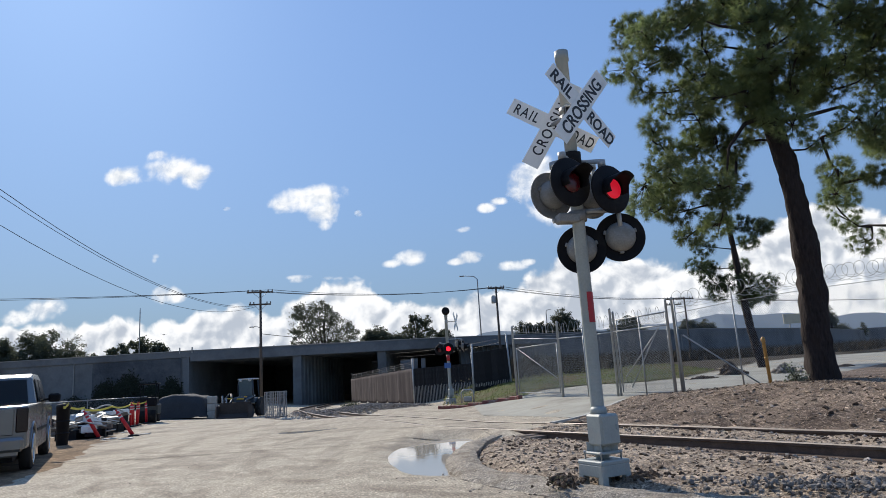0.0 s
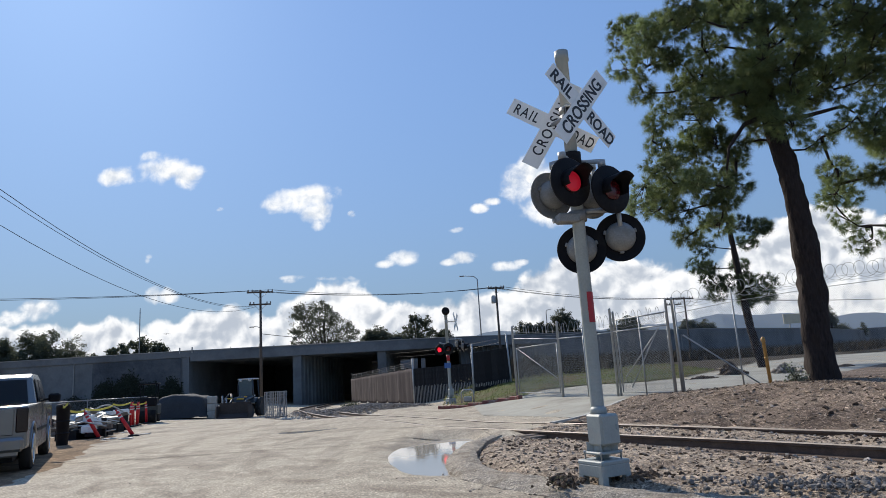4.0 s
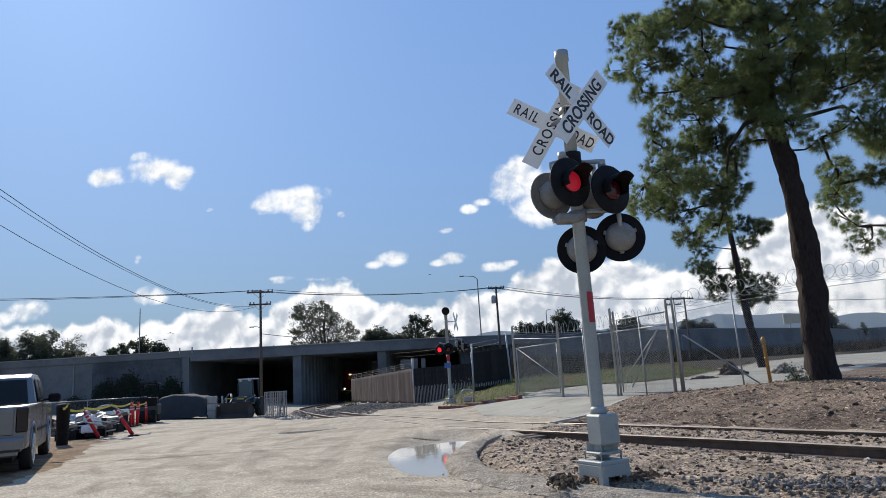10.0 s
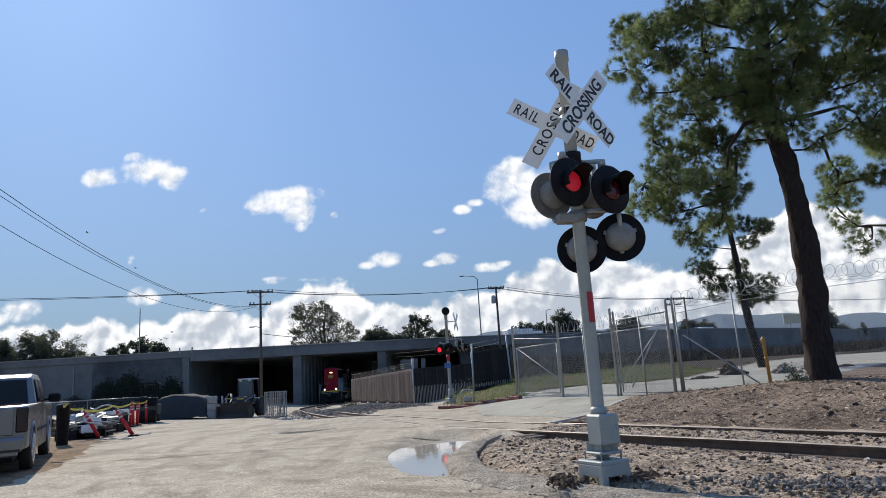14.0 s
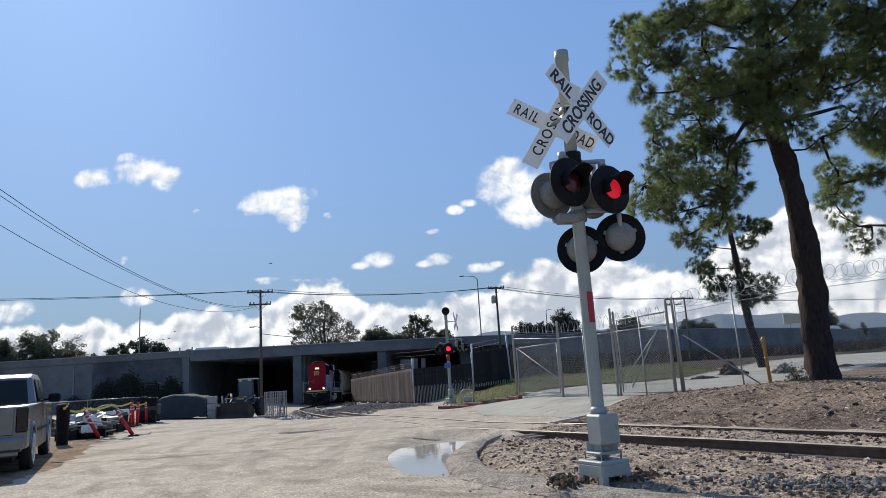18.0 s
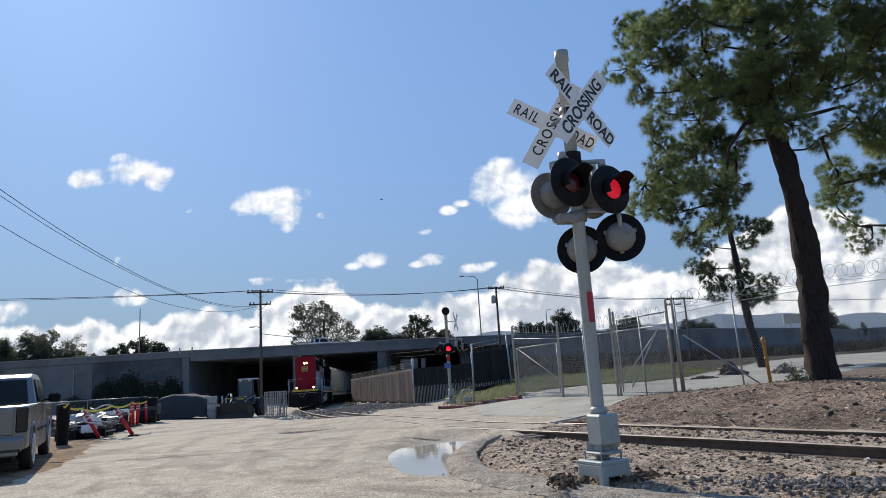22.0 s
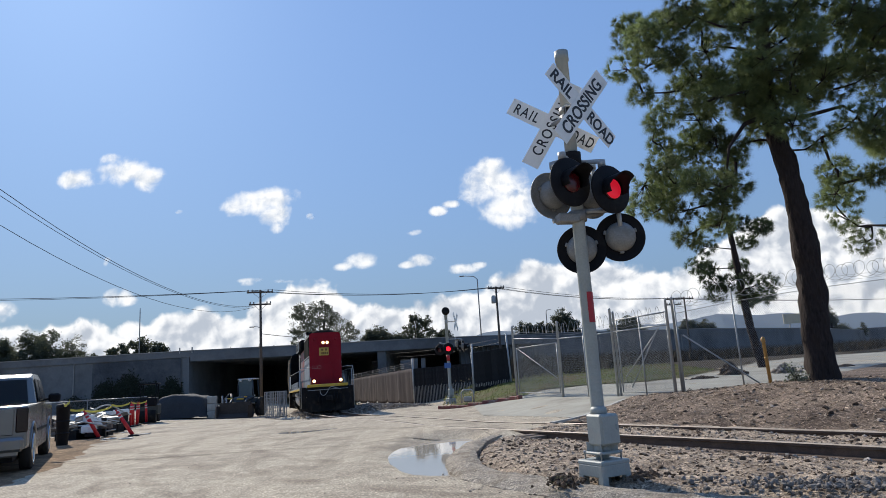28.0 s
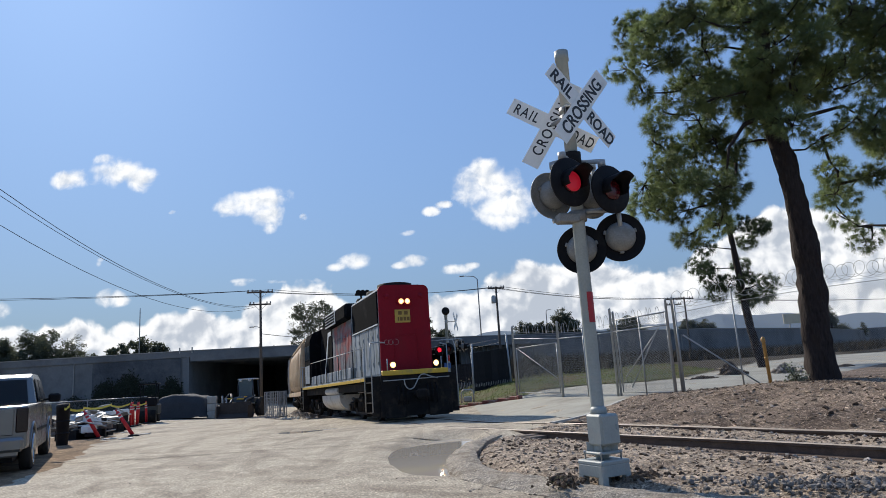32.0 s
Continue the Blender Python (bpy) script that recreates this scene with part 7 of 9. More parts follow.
RT = random.Random(8)
leafy((-24.0, 128, 0), [(-4.6, 0, 13.6, 1.9), (-3.6, 1, 15.6, 1.7), (-1.2, 0, 15.9, 1.6), (0.2, 1, 16.0, 1.5), (-2.4, -1, 13.0, 2.0), (0.4, 0, 13.2, 2.0), (-5.2, 0, 11.2, 1.3), (2.4, 0, 12.6, 1.8), (4.0, 1, 11.6, 1.6), (5.4, 0, 10.4, 1.5), (-2.6, 0, 10.2, 2.0), (1.0, 0, 9.8, 2.0), (3.4, 0, 8.8, 1.6), (-5.4, 0, 9.0, 1.3), (-1.0, -1, 14.4, 1.9), (-3.6, -1, 11.6, 2.0), (1.8, -1, 14.2, 1.6), (-0.6, 0, 11.6, 2.0), (-4.6, 0, 15.0, 1.4), (2.6, 0, 10.6, 1.8)], 51, "tall grey-green eucalyptus with an open ragged crown", per=430)
leafy((-13.0, 132, 0), crown_blobs(3.4, 8.0, 11.0, 14, RT, 1.4), 52, "low broad tree with a ragged dark crown")
leafy((-6.2, 132, 0), [(0, 0, 12.2, 1.5), (1.5, 0, 12.4, 1.2), (-1.6, 0, 10.8, 1.3), (1.0, 0, 10.4, 1.4), (2.8, 0, 9.8, 1.2), (-2.6, 0, 9.4, 1.2), (0, 0, 8.9, 1.4), (-0.6, 0, 13.2, 0.8)], 53, "airy tree with an open round crown")
leafy((-0.6, 150, 0), crown_blobs(2.6, 8.6, 11.6, 6, RT, 1.1), 54, "small dark tree behind the bridge")
leafy((-81.5, 130, 0), crown_blobs(8.0, 8.0, 14.0, 24, RT, 2.1), 55, "dense dark broad tree behind the bridge", per=900)
leafy((-95.0, 135, 0), crown_blobs(6, 8.0, 14.0, 14, RT, 2.2), 56, "dense dark broad tree behind the bridge", per=900)
leafy((-56.5, 120, 0), crown_blobs(5.4, 7.6, 10.6, 11, RT, 1.3), 57, "round dark-green tree behind the bridge")
leafy((-67, 122, 0), crown_blobs(2.0, 7.4, 8.8, 4, RT, 1.0), 58, "small round tree behind the bridge")
leafy((22.6, 172, 0), crown_blobs(4.6, 8.5, 14.0, 16, RT, 1.8), 59, "round dense dark tree with reddish leaves", leaf=0.5, per=1000)
leafy((30.4, 172, 0), crown_blobs(4.2, 8.5, 14.6, 15, RT, 1.8), 60, "round dense dark tree behind the bridge", leaf=0.5, per=1000)
leafy((46, 172, 0), crown_blobs(4.6, 7.6, 12.9, 15, RT, 1.8), 61, "round dense dark tree behind the bridge", leaf=0.5, per=1000)
leafy((62.4, 172, 0), crown_blobs(5.6, 6.8, 11.6, 16, RT, 1.7), 62, "low broad dark tree beyond the wall", leaf=0.5, per=1000)
leafy((98.5, 172, 0), crown_blobs(3.0, 6.0, 12.4, 10, RT, 1.7), 63, "dense dark-green tree beyond the wall")
leafy((112, 190, 0), crown_blobs(7, 6.0, 8.6, 10, RT, 1.6), 64, "low grey-green tree beyond the wall")
for x, y, h in ((-42.6, 130, 9.6), (-37.0, 130, 9.9), (-33.6, 128, 9.4)):
    bm = bmesh.new()
    tube(bm, [(0, 0, 0), (0, 0, h)], 0.12, 6, 0.03)
    t = tagged(empty("young_tree", Matrix.Translation((x, y, 0))), "thin young conifer top above the bridge", "tree", "trees behind the bridge")
    part("trunk", bm, BARK, t)
    rnd = random.Random(int(x))
    verts, faces = [], []
    for k in range(14):
        z = h - 0.12 * k - 0.1
        for j in range(5):
            needles(verts, faces, Vector((rnd.gauss(0, 0.05 + 0.04 * k), rnd.gauss(0, 0.05 + 0.04 * k), z)), 0.3, rnd, 5)
    raw("foliage", verts, faces, LEAF, t)


SAGE = mat("grey_green_scrub_leaves", (0.15, 0.16, 0.1), 0.8, var=0.3, scale=3, fine=20, bump=0.0, island=0.5, spec=0.2)


def bush(c, r, seed, label, leaf=0.06, count=900, material=GRASS, name="bush"):
    rnd = random.Random(seed)
    t = tagged(empty(name, Matrix.Translation(c)), label, "bush", "bushes")
    bm = bmesh.new()
    ends = []
    for i in range(22):
        v = Vector((rnd.gauss(0, 1), rnd.gauss(0, 1), abs(rnd.gauss(0.6, 0.6)))).normalized() * rnd.uniform(0.6, 1.1)
        e = Vector((v.x * r[0], v.y * r[0], v.z * r[1]))
        ends.append(e)
        tube(bm, [(0, 0, -0.05), e * 0.5 + Vector((0, 0, 0.05)), e], 0.008, 4, 0.003)
    part("stems", bm, BARK, t)
    verts, faces = [], []
    for i in range(count):
        e = rnd.choice(ends) * rnd.uniform(0.35, 1.05)
        p = e + Vector((rnd.gauss(0, 0.06), rnd.gauss(0, 0.06), rnd.gauss(0, 0.05)))
        u = Vector((rnd.gauss(0, 1), rnd.gauss(0, 1), rnd.gauss(0.3, 1))).normalized() * leaf
        w = u.orthogonal().normalized() * leaf * 0.35
        k = len(verts)
        verts += [tuple(p), tuple(p + u * 0.5 + w), tuple(p + u), tuple(p + u * 0.5 - w)]
        faces.append((k, k + 1, k + 2, k + 3))
    raw("leaves", verts, faces, material, t)
    return t


bush((8.15, 15.9, 0.48), (0.5, 0.72), 71, "scrubby grey-green bush at the pine's foot", count=800, material=SAGE)
bush((-7.6, 50.5, -0.5), (0.75, 0.5), 72, "dusty green weeds beside the fabric fence", leaf=0.1, count=600, material=LEAF)
bush((-14.6, 50, -0.4), (1.0, 0.6), 73, "dry brown brush by the rails", leaf=0.12, material=WEED)
bush((1.62, 7.95, 0.08), (0.16, 0.12), 74, "small green weeds behind the signal base", leaf=0.03, count=200)
bush((1.1, 7.5, 0.06), (0.12, 0.1), 75, "small green weeds beside the signal base", leaf=0.025, count=120, material=LEAF)
bm = bmesh.new()
rnd = random.Random(5)
for i in range(16):
    a = rnd.uniform(0, 6.28)
    L = rnd.uniform(0.3, 0.8)
    p = Vector((7.2 + rnd.gauss(0, 0.2), 19.2 + rnd.gauss(0, 0.2), 0.36))
    tube(bm, [p, p + Vector((math.cos(a) * L * 0.6, math.sin(a) * L * 0.4, 0.12 * L + 0.1)), p + Vector((math.cos(a) * L, math.sin(a) * L * 0.7, 0.05))], 0.012, 5, 0.004)
tube(bm, [(7.3, 19.2, 0.4), (8.0, 18.9, 0.42), (8.6, 18.8, 0.4)], 0.03, 6, 0.01)
tagged(part("dead_branches", bm, BARK), "dead brown branches lying by the gate post", "branches")

# ---- poles and wires ----
POLEWOOD = mat("dark_pole_wood", (0.085, 0.068, 0.055), 0.9, var=0.3, scale=2, fine=20, bump=0.3, stretch=(1, 1, 0.2))
WIREM = mat("black_cable", (0.02, 0.02, 0.022), 0.6, var=0.1, bump=0)
CERAMIC = mat("grey_insulator", (0.25, 0.24, 0.22), 0.3, var=0.1, bump=0)


def utility_pole(x, y, foot, top, arms, label, turn=0.0, can=False, lamp=None):
    p = tagged(empty("utility_pole", Matrix.Translation((x, y, foot))), label, "utility pole", "utility poles")
    h = top - foot
    bm = bmesh.new()
    tube(bm, [(0, 0, -0.3), (0, 0, h)], 0.15, 12, 0.1)
    part("pole", bm, POLEWOOD, p)
    R = Matrix.Rotation(radians(turn), 3, "Z")
    for z, w in arms:
        bm = bmesh.new()
        box(bm, (0, -0.16, z - foot), (w, 0.12, 0.14), R, bev=0.01)
        a = part("crossarm", bm, POLEWOOD, p)
        for k in (-0.46, -0.3, 0.3, 0.46):
            bm = bmesh.new()
            q = R @ Vector((k * w, -0.16, 0))
            lathe(bm, [(0.03, 0.06), (0.075, 0.12), (0.05, 0.18), (0.07, 0.22), (0.02, 0.28)], 8, Matrix.Translation((q.x, q.y, z - foot)))
            part("insulator", bm, CERAMIC, a)
        bm = bmesh.new()
        for sg in (-1, 1):
            tube(bm, [R @ Vector((sg * w * 0.3, -0.16, 0)) + Vector((0, 0, z - foot)), Vector((0, -0.14, z - foot - 0.6))], 0.02, 5)
        part("arm_brace", bm, GALV, p)
    if can:
        bm = bmesh.new()
        lathe(bm, [(0.001, 0), (0.22, 0.02), (0.24, 0.1), (0.24, 0.75), (0.15, 0.85), (0.001, 0.87)], 14, Matrix.Translation((-0.35, -0.1, can - foot)))
        part("transformer", bm, GALV, p, "grey transformer can")
    if lamp:
        bm = bmesh.new()
        tube(bm, [(0, 0, lamp - foot - 0.2), (-0.4, 0, lamp - foot + 0.05), (-0.75, 0, lamp - foot)], 0.03, 6)
        box(bm, (-0.85, 0, lamp - foot - 0.02), (0.4, 0.18, 0.1), bev=0.03)
        part("street_light", bm, GALV, p, "small street light arm")
    return p


utility_pole(-17.5, 62, -0.5, 10.45, ((10.2, 2.4), (9.05, 2.0)), "dark wooden utility pole with two crossarms and a lamp", 12, lamp=7.0)
utility_pole(5.35, 70, -0.3, 10.4, ((10.2, 1.8),), "dark wooden utility pole with a transformer", 8, can=8.6)
utility_pole(30.8, 90, 0, 9.9, ((9.75, 2.6), (9.0, 2.0)), "wooden utility pole with double crossarms", 0)
utility_pole(32.3, 90, 0, 10.0, ((9.7, 2.4),), "wooden utility pole with double crossarms", 0)


def wire(a, b, sag, r, label="thin black overhead cable"):
    a, b = Vector(a), Vector(b)
    pts = [a.lerp(b, i / 26) - Vector((0, 0, 4 * sag * (i / 26) * (1 - i / 26))) for i in range(27)]
    bm = bmesh.new()
    tube(bm, pts, r, 5)
    tagged(part("overhead_wire", bm, WIREM), label, "cable", "overhead cables")


for c2, c1, c0, r in ((0.00456, -0.4296, 18.06, 0.016), (0.00415, -0.3913, 17.08, 0.013), (0.00515, -0.4432, 16.56, 0.014)):
    bm = bmesh.new()
    tube(bm, [(-18.0, y, c2 * y * y + c1 * y + c0) for y in [10 + 2 * i for i in range(27)]], r, 5)
    tagged(part("overhead_wire", bm, WIREM), "black sagging overhead cable", "cable", "overhead cables")
for dx, sag in ((-1.0, 0.75), (-0.5, 0.9), (1.0, 0.8)):
    wire((-90, 78, 16.6), (-17.5 + dx, 62, 10.4), sag, 0.022)
    wire((-17.5 + dx, 62, 10.4), (5.35 + dx * 0.7, 70, 10.35), 0.6, 0.022)
    wire((5.35 + dx * 0.7, 70, 10.35), (31 + dx, 90, 9.9), 0.55, 0.022)
    wire((31 + dx, 90, 9.9), (110, 130, 11), 0.9, 0.022)
wire((-17.4, 62, 6.3), (-12.0, 88, 6.9), 0.2, 0.03)
wire((5.35, 70, 4.9), (-8.9, 93.4, 5.0), 0.3, 0.012, "black service cable run to the bridge")
wire((5.35, 70, 4.5), (-8.9, 93.4, 4.5), 0.4, 0.012, "black service cable run to the bridge")
wire((5.35, 70, 4.9), (14.5, 101.4, 5.2), 0.3, 0.012, "black service cable run to the bridge")


def street_lamp(x, y, z0, z1, reach, label, r=0.09):
    s = tagged(empty("street_lamp", Matrix.Translation((x, y, z0))), label, "street lamp", "street lamps")
    bm = bmesh.new()
    tube(bm, [(0, 0, 0), (0, 0, z1 - z0 - 0.4), (reach * 0.25, 0, z1 - z0 + 0.1), (reach, 0, z1 - z0 + 0.25)], r, 8, r * 0.5)
    part("mast", bm, GALV, s)
    if abs(reach) > 0.1:
        bm = bmesh.new()
        box(bm, (reach * 1.15, 0, z1 - z0 + 0.22), (0.8, 0.35, 0.16), bev=0.05)
        part("lamp_head", bm, GALV, s)
    return s


street_lamp(4.9, 99.5, 6.0, 15.9, -2.0, "tall thin street lamp standing on the bridge", 0.1)
street_lamp(35.8, 240, 6.0, 22.6, 1.2, "far street lamp beyond the bridge", 0.22)
street_lamp(-47.5, 102, 6.0, 14.4, 0.0, "thin bare pole standing on the bridge", 0.09)
bill = tagged(empty("billboard", Matrix.Translation((88, 168, 0))), "small plain tan billboard on two posts", "billboard")
boxpart("board", (0, 0, 10.3), (7.0, 0.3, 2.4), mat("tan_board", (0.5, 0.45, 0.33), 0.8, bump=0), bill)
for x in (-2, 2):
    boxpart("leg", (x, 0.2, 5), (0.3, 0.3, 9.0), GALV, bill)

# ---- the parked pickup: x ahead from its rear axle, y to its left ----
TRUCKP = mat("tan_silver_car_paint", (0.2, 0.203, 0.205), 0.27, 0.7, var=0.06, scale=3, fine=80, bump=0.01, dirt=(0.3, 0.27, 0.23), dirt_amt=0.18, dirt_scale=3)
CHROME = mat("dull_chrome", (0.42, 0.43, 0.44), 0.22, 1.0, var=0.08, bump=0.01)
GLASSD = mat("dark_car_glass", (0.018, 0.021, 0.024), 0.15, var=0.05, bump=0, spec=0.2)
TYRE = mat("black_tyre", (0.02, 0.02, 0.02), 0.85, var=0.3, scale=8, fine=60, bump=0.2, dirt=(0.09, 0.075, 0.06), dirt_amt=0.3, dirt_scale=4)
TAIL = mat("dark_red_tail_lamp", (0.012, 0.005, 0.006), 0.2, var=0.1, bump=0)


def road_wheel(x, y, parent, r=0.39, w=0.21):
    m = Matrix.Translation((x, y, r)) @ Matrix.Rotation(radians(90 if y < 0 else -90), 4, "X")
    bm = bmesh.new()
    lathe(bm, [(r * 0.66, -w / 2), (r * 0.94, -w / 2), (r, -w / 2 + 0.03), (r, w / 2 - 0.03), (r * 0.94, w / 2), (r * 0.66, w / 2), (r * 0.62, w / 2 - 0.03)], 32, m)
    wheel = part("wheel", bm, TYRE, parent, "black road tyre")
    bm = bmesh.new()
    lathe(bm, [(r * 0.8, w / 2 - 0.03), (r * 0.8, w / 2 + 0.02), (r * 0.74, w / 2 + 0.022), (r * 0.6, w / 2 - 0.02), (r * 0.55, w / 2 - 0.07), (r * 0.2, w / 2 - 0.05), (r * 0.15, w / 2 - 0.02), (0.001, w / 2 - 0.02)], 28, m)
    for k in range(5):
        a = k * 1.2566
        box(bm, m @ Vector((r * 0.38 * math.cos(a), r * 0.38 * math.sin(a), w / 2 - 0.045)), (0.06, 0.05, r * 0.4), (m.to_3x3() @ Matrix.Rotation(a, 3, "Z") @ Matrix.Rotation(radians(90), 3, "Y")))
    part("rim", bm, CHROME, wheel, "polished rim")


def pickup(m, paint, label, rack=False, group="parked vehicles"):
    t = tagged(empty("pickup_truck", m), label, "pickup truck", group)
    W = 0.97

    def slab(name, poly, w, mt, par, y=0.0, label_="", bev=0.03):
        bm = bmesh.new()
        prism(bm, poly, w, Matrix.Translation((0, y, 0)) @ Matrix.Rotation(radians(90), 4, "X"))
        if bev:
            bmesh.ops.bevel(bm, geom=list(bm.edges), offset=bev, segments=2, affect="EDGES", profile=0.6)
        return part(name, bm, mt, par, label_)
    wheel_arch = [(-0.5, 0.5), (-0.44, 0.72), (-0.25, 0.86), (0.0, 0.9), (0.25, 0.86), (0.44, 0.72), (0.5, 0.5)]
    lower = [(-1.15, 0.46), (-1.15, 1.27), (1.5, 1.3), (4.62, 1.27), (5.02, 1.15), (5.12, 0.95), (5.07, 0.5), (4.49, 0.5)] + [(3.99 - x, z) for x, z in wheel_arch] + [(3.42, 0.34), (0.6, 0.34)] + [(-x, z) for x, z in wheel_arch] + [(-0.55, 0.46)]
    body = slab("body", lower, 2 * W, paint, t, bev=0.05)
    cab = [(1.1, 1.27), (1.29, 1.85), (1.47, 1.94), (2.7, 1.96), (2.92, 1.9), (3.62, 1.29)]
    bm = bmesh.new()
    mm = Matrix.Rotation(radians(90), 4, "X")
    rows = []
    for yy, k in ((-W + 0.05, 0), (-W + 0.14, 1), (W - 0.14, 1), (W - 0.05, 0)):
        rows.append([bm.verts.new((x, (yy if z < 1.5 else yy * 0.86), z)) for x, z in cab])
    n = len(cab)
    for a, b in ((rows[0], rows[3]),):
        for i in range(n):
            bm.faces.new((a[i], a[(i + 1) % n], b[(i + 1) % n], b[i]))
        bm.faces.new(a[::-1])
        bm.faces.new(b)
    for v in rows[1] + rows[2]:
        bm.verts.remove(v)
    bmesh.ops.bevel(bm, geom=list(bm.edges), offset=0.04, segments=2, affect="EDGES", profile=0.6)
    cabp = part("cab", bm, paint, t)
    bm = bmesh.new()
    v = [bm.verts.new(q) for q in ((1.115, -0.76, 1.31), (1.115, 0.76, 1.31), (1.272, 0.69, 1.81), (1.272, -0.69, 1.81))]
    bm.faces.new(v)
    ob = part("rear_window", bm, GLASSD, cabp)
    ob.modifiers.new("thick", "SOLIDIFY").thickness = 0.03
    for sy in (-1, 1):
        for x0, x1 in ((1.35, 1.95), (2.05, 3.1)):
            bm = bmesh.new()
            top = 1.78
            ya, yb = sy * (W - 0.045), sy * (W - 0.05) * 0.885
            v = [bm.verts.new(q) for q in ((x0, ya, 1.33), (x1 + (0.25 if x1 > 2 else 0), ya, 1.33), (x1 - (0.25 if x1 > 2 else 0.0), yb, 1.82), (x0 + 0.1, yb, 1.82))]
            bm.faces.new(v if sy < 0 else v[::-1])
            ob = part("side_window", bm, GLASSD, cabp)
            ob.modifiers.new("thick", "SOLIDIFY").thickness = 0.02
        boxpart("tail_lamp", (-1.12, sy * (W - 0.09), 1.0), (0.1, 0.2, 0.46), TAIL, t, "dark red tail lamp", bev=0.02)
        boxpart("door_handle", (2.1, sy * (W + 0.012), 1.12), (0.18, 0.03, 0.05), paint, t, bev=0.008)
        boxpart("door_seam", (1.98, sy * (W + 0.001), 0.9), (0.012, 0.008, 0.72), BLACK, t)
        boxpart("door_seam", (3.2, sy * (W + 0.001), 0.9), (0.012, 0.008, 0.72), BLACK, t)
        boxpart("trim_strip", (2.1, sy * (W + 0.008), 0.74), (2.4, 0.02, 0.06), BLACK, t, bev=0.004)
        bm = bmesh.new()
        box(bm, (2.95, sy * (W + 0.17), 1.4), (0.14, 0.26, 0.2), bev=0.04)
        tube(bm, [(3.0, sy * (W - 0.05), 1.36), (2.98, sy * (W + 0.1), 1.38)], 0.03, 6)
        part("wing_mirror", bm, BLACK, t, "black wing mirror")
        for x in (0.0, 3.99):
            road_wheel(x, sy * (W - 0.085), t)
            bm = bmesh.new()
            tube(bm, [(x + 0.5 * math.cos(a), sy * (W + 0.005), 0.45 + 0.47 * math.sin(a)) for a in [math.pi * i / 12 for i in range(13)]], 0.025, 6)
            part("arch_lip", bm, paint, t)
    bm = bmesh.new()
    box(bm, (0.0, 0, 1.2), (2.0, 1.66, 0.2))
    part("bed_floor", bm, BLACK, t)
    boxpart("tailgate", (-1.16, 0, 0.98), (0.05, 1.5, 0.5), paint, t, bev=0.015)
    boxpart("tailgate_handle", (-1.19, 0, 1.1), (0.02, 0.2, 0.08), BLACK, t, bev=0.005)
    bm = bmesh.new()
    box(bm, (-1.25, 0, 0.56), (0.18, 1.88, 0.26), bev=0.05)
    box(bm, (-1.22, 0, 0.4), (0.1, 1.7, 0.12), bev=0.03)
    part("rear_bumper", bm, paint, t, "body-coloured rear bumper")
    boxpart("plate_bar", (-1.385, 0.0, 0.63), (0.01, 0.3, 0.14), WHITE, t)
    boxpart("front_bumper", (5.1, 0, 0.6), (0.16, 1.86, 0.22), CHROME, t, bev=0.04)
    # chassis as one broad slab, sized to keep light out from under the truck
    boxpart("chassis", (1.9, 0, 0.36), (5.9, 1.5, 0.24), BLACK, t)
    if rack:
        bm = bmesh.new()
        for sy in (-1, 1):
            tube(bm, [(-1.1, sy * 0.85, 1.95), (2.7, sy * 0.85, 1.95)], 0.03, 6)
            for x in (-0.9, 0.6, 2.2):
                tube(bm, [(x, sy * 0.85, 1.3), (x, sy * 0.85, 1.95)], 0.025, 6)
        for x in (-0.9, 0.6, 2.2):
            tube(bm, [(x, -0.85, 1.95), (x, 0.85, 1.95)], 0.025, 6)
        part("ladder_rack", bm, GALV, t, "pipe ladder rack")
    return t


pickup(Matrix.Translation((-9.44, 13.4, 0.0)) @ Matrix.Rotation(radians(117), 4, "Z"), TRUCKP, "tan-silver pickup truck parked beside the yard")

# ---- yard clutter ----
ORANGE = mat("red_delineator", (0.52, 0.008, 0.02), 0.5, var=0.12, scale=4, fine=40, bump=0.03, dirt=(0.35, 0.08, 0.05), dirt_amt=0.25, dirt_scale=4)
TAPE = mat("yellow_caution_tape", (0.7, 0.58, 0.05), 0.5, var=0.1, bump=0)
SCRAP = mat("mixed_grey_scrap", (0.2, 0.19, 0.18), 0.7, var=0.3, per=0.6, bump=0.1)
PALEB = mat("pale_board", (0.5, 0.49, 0.46), 0.7, var=0.15, per=0.25, bump=0.05)


def delineator(x, y, lean, turn, label):
    z = float(ground_z(x, y))
    d = tagged(empty("delineator_post", Matrix.Translation((x, y, z)) @ Matrix.Rotation(radians(turn), 4, "Z")), label, "delineator", "delineator posts")
    bm = bmesh.new()
    lathe(bm, [(0.2, 0.0), (0.2, 0.03), (0.1, 0.06), (0.06, 0.07)], 8)
    part("rubber_base", bm, BLACK, d)
    R = Matrix.Rotation(radians(lean), 4, "Y")
    bm = bmesh.new()
    lathe(bm, [(0.062, 0.05), (0.058, 1.0), (0.045, 1.04), (0.02, 1.06), (0.02, 1.09), (0.04, 1.1), (0.04, 1.12), (0.0, 1.13)], 14, R)
    part("post", bm, ORANGE, d)
    for h in (0.78, 0.9):
        bm = bmesh.new()
        lathe(bm, [(0.061, h), (0.0625, h), (0.0625, h + 0.05), (0.061, h + 0.05)], 14, R)
        part("reflective_band", bm, PALEB, d)


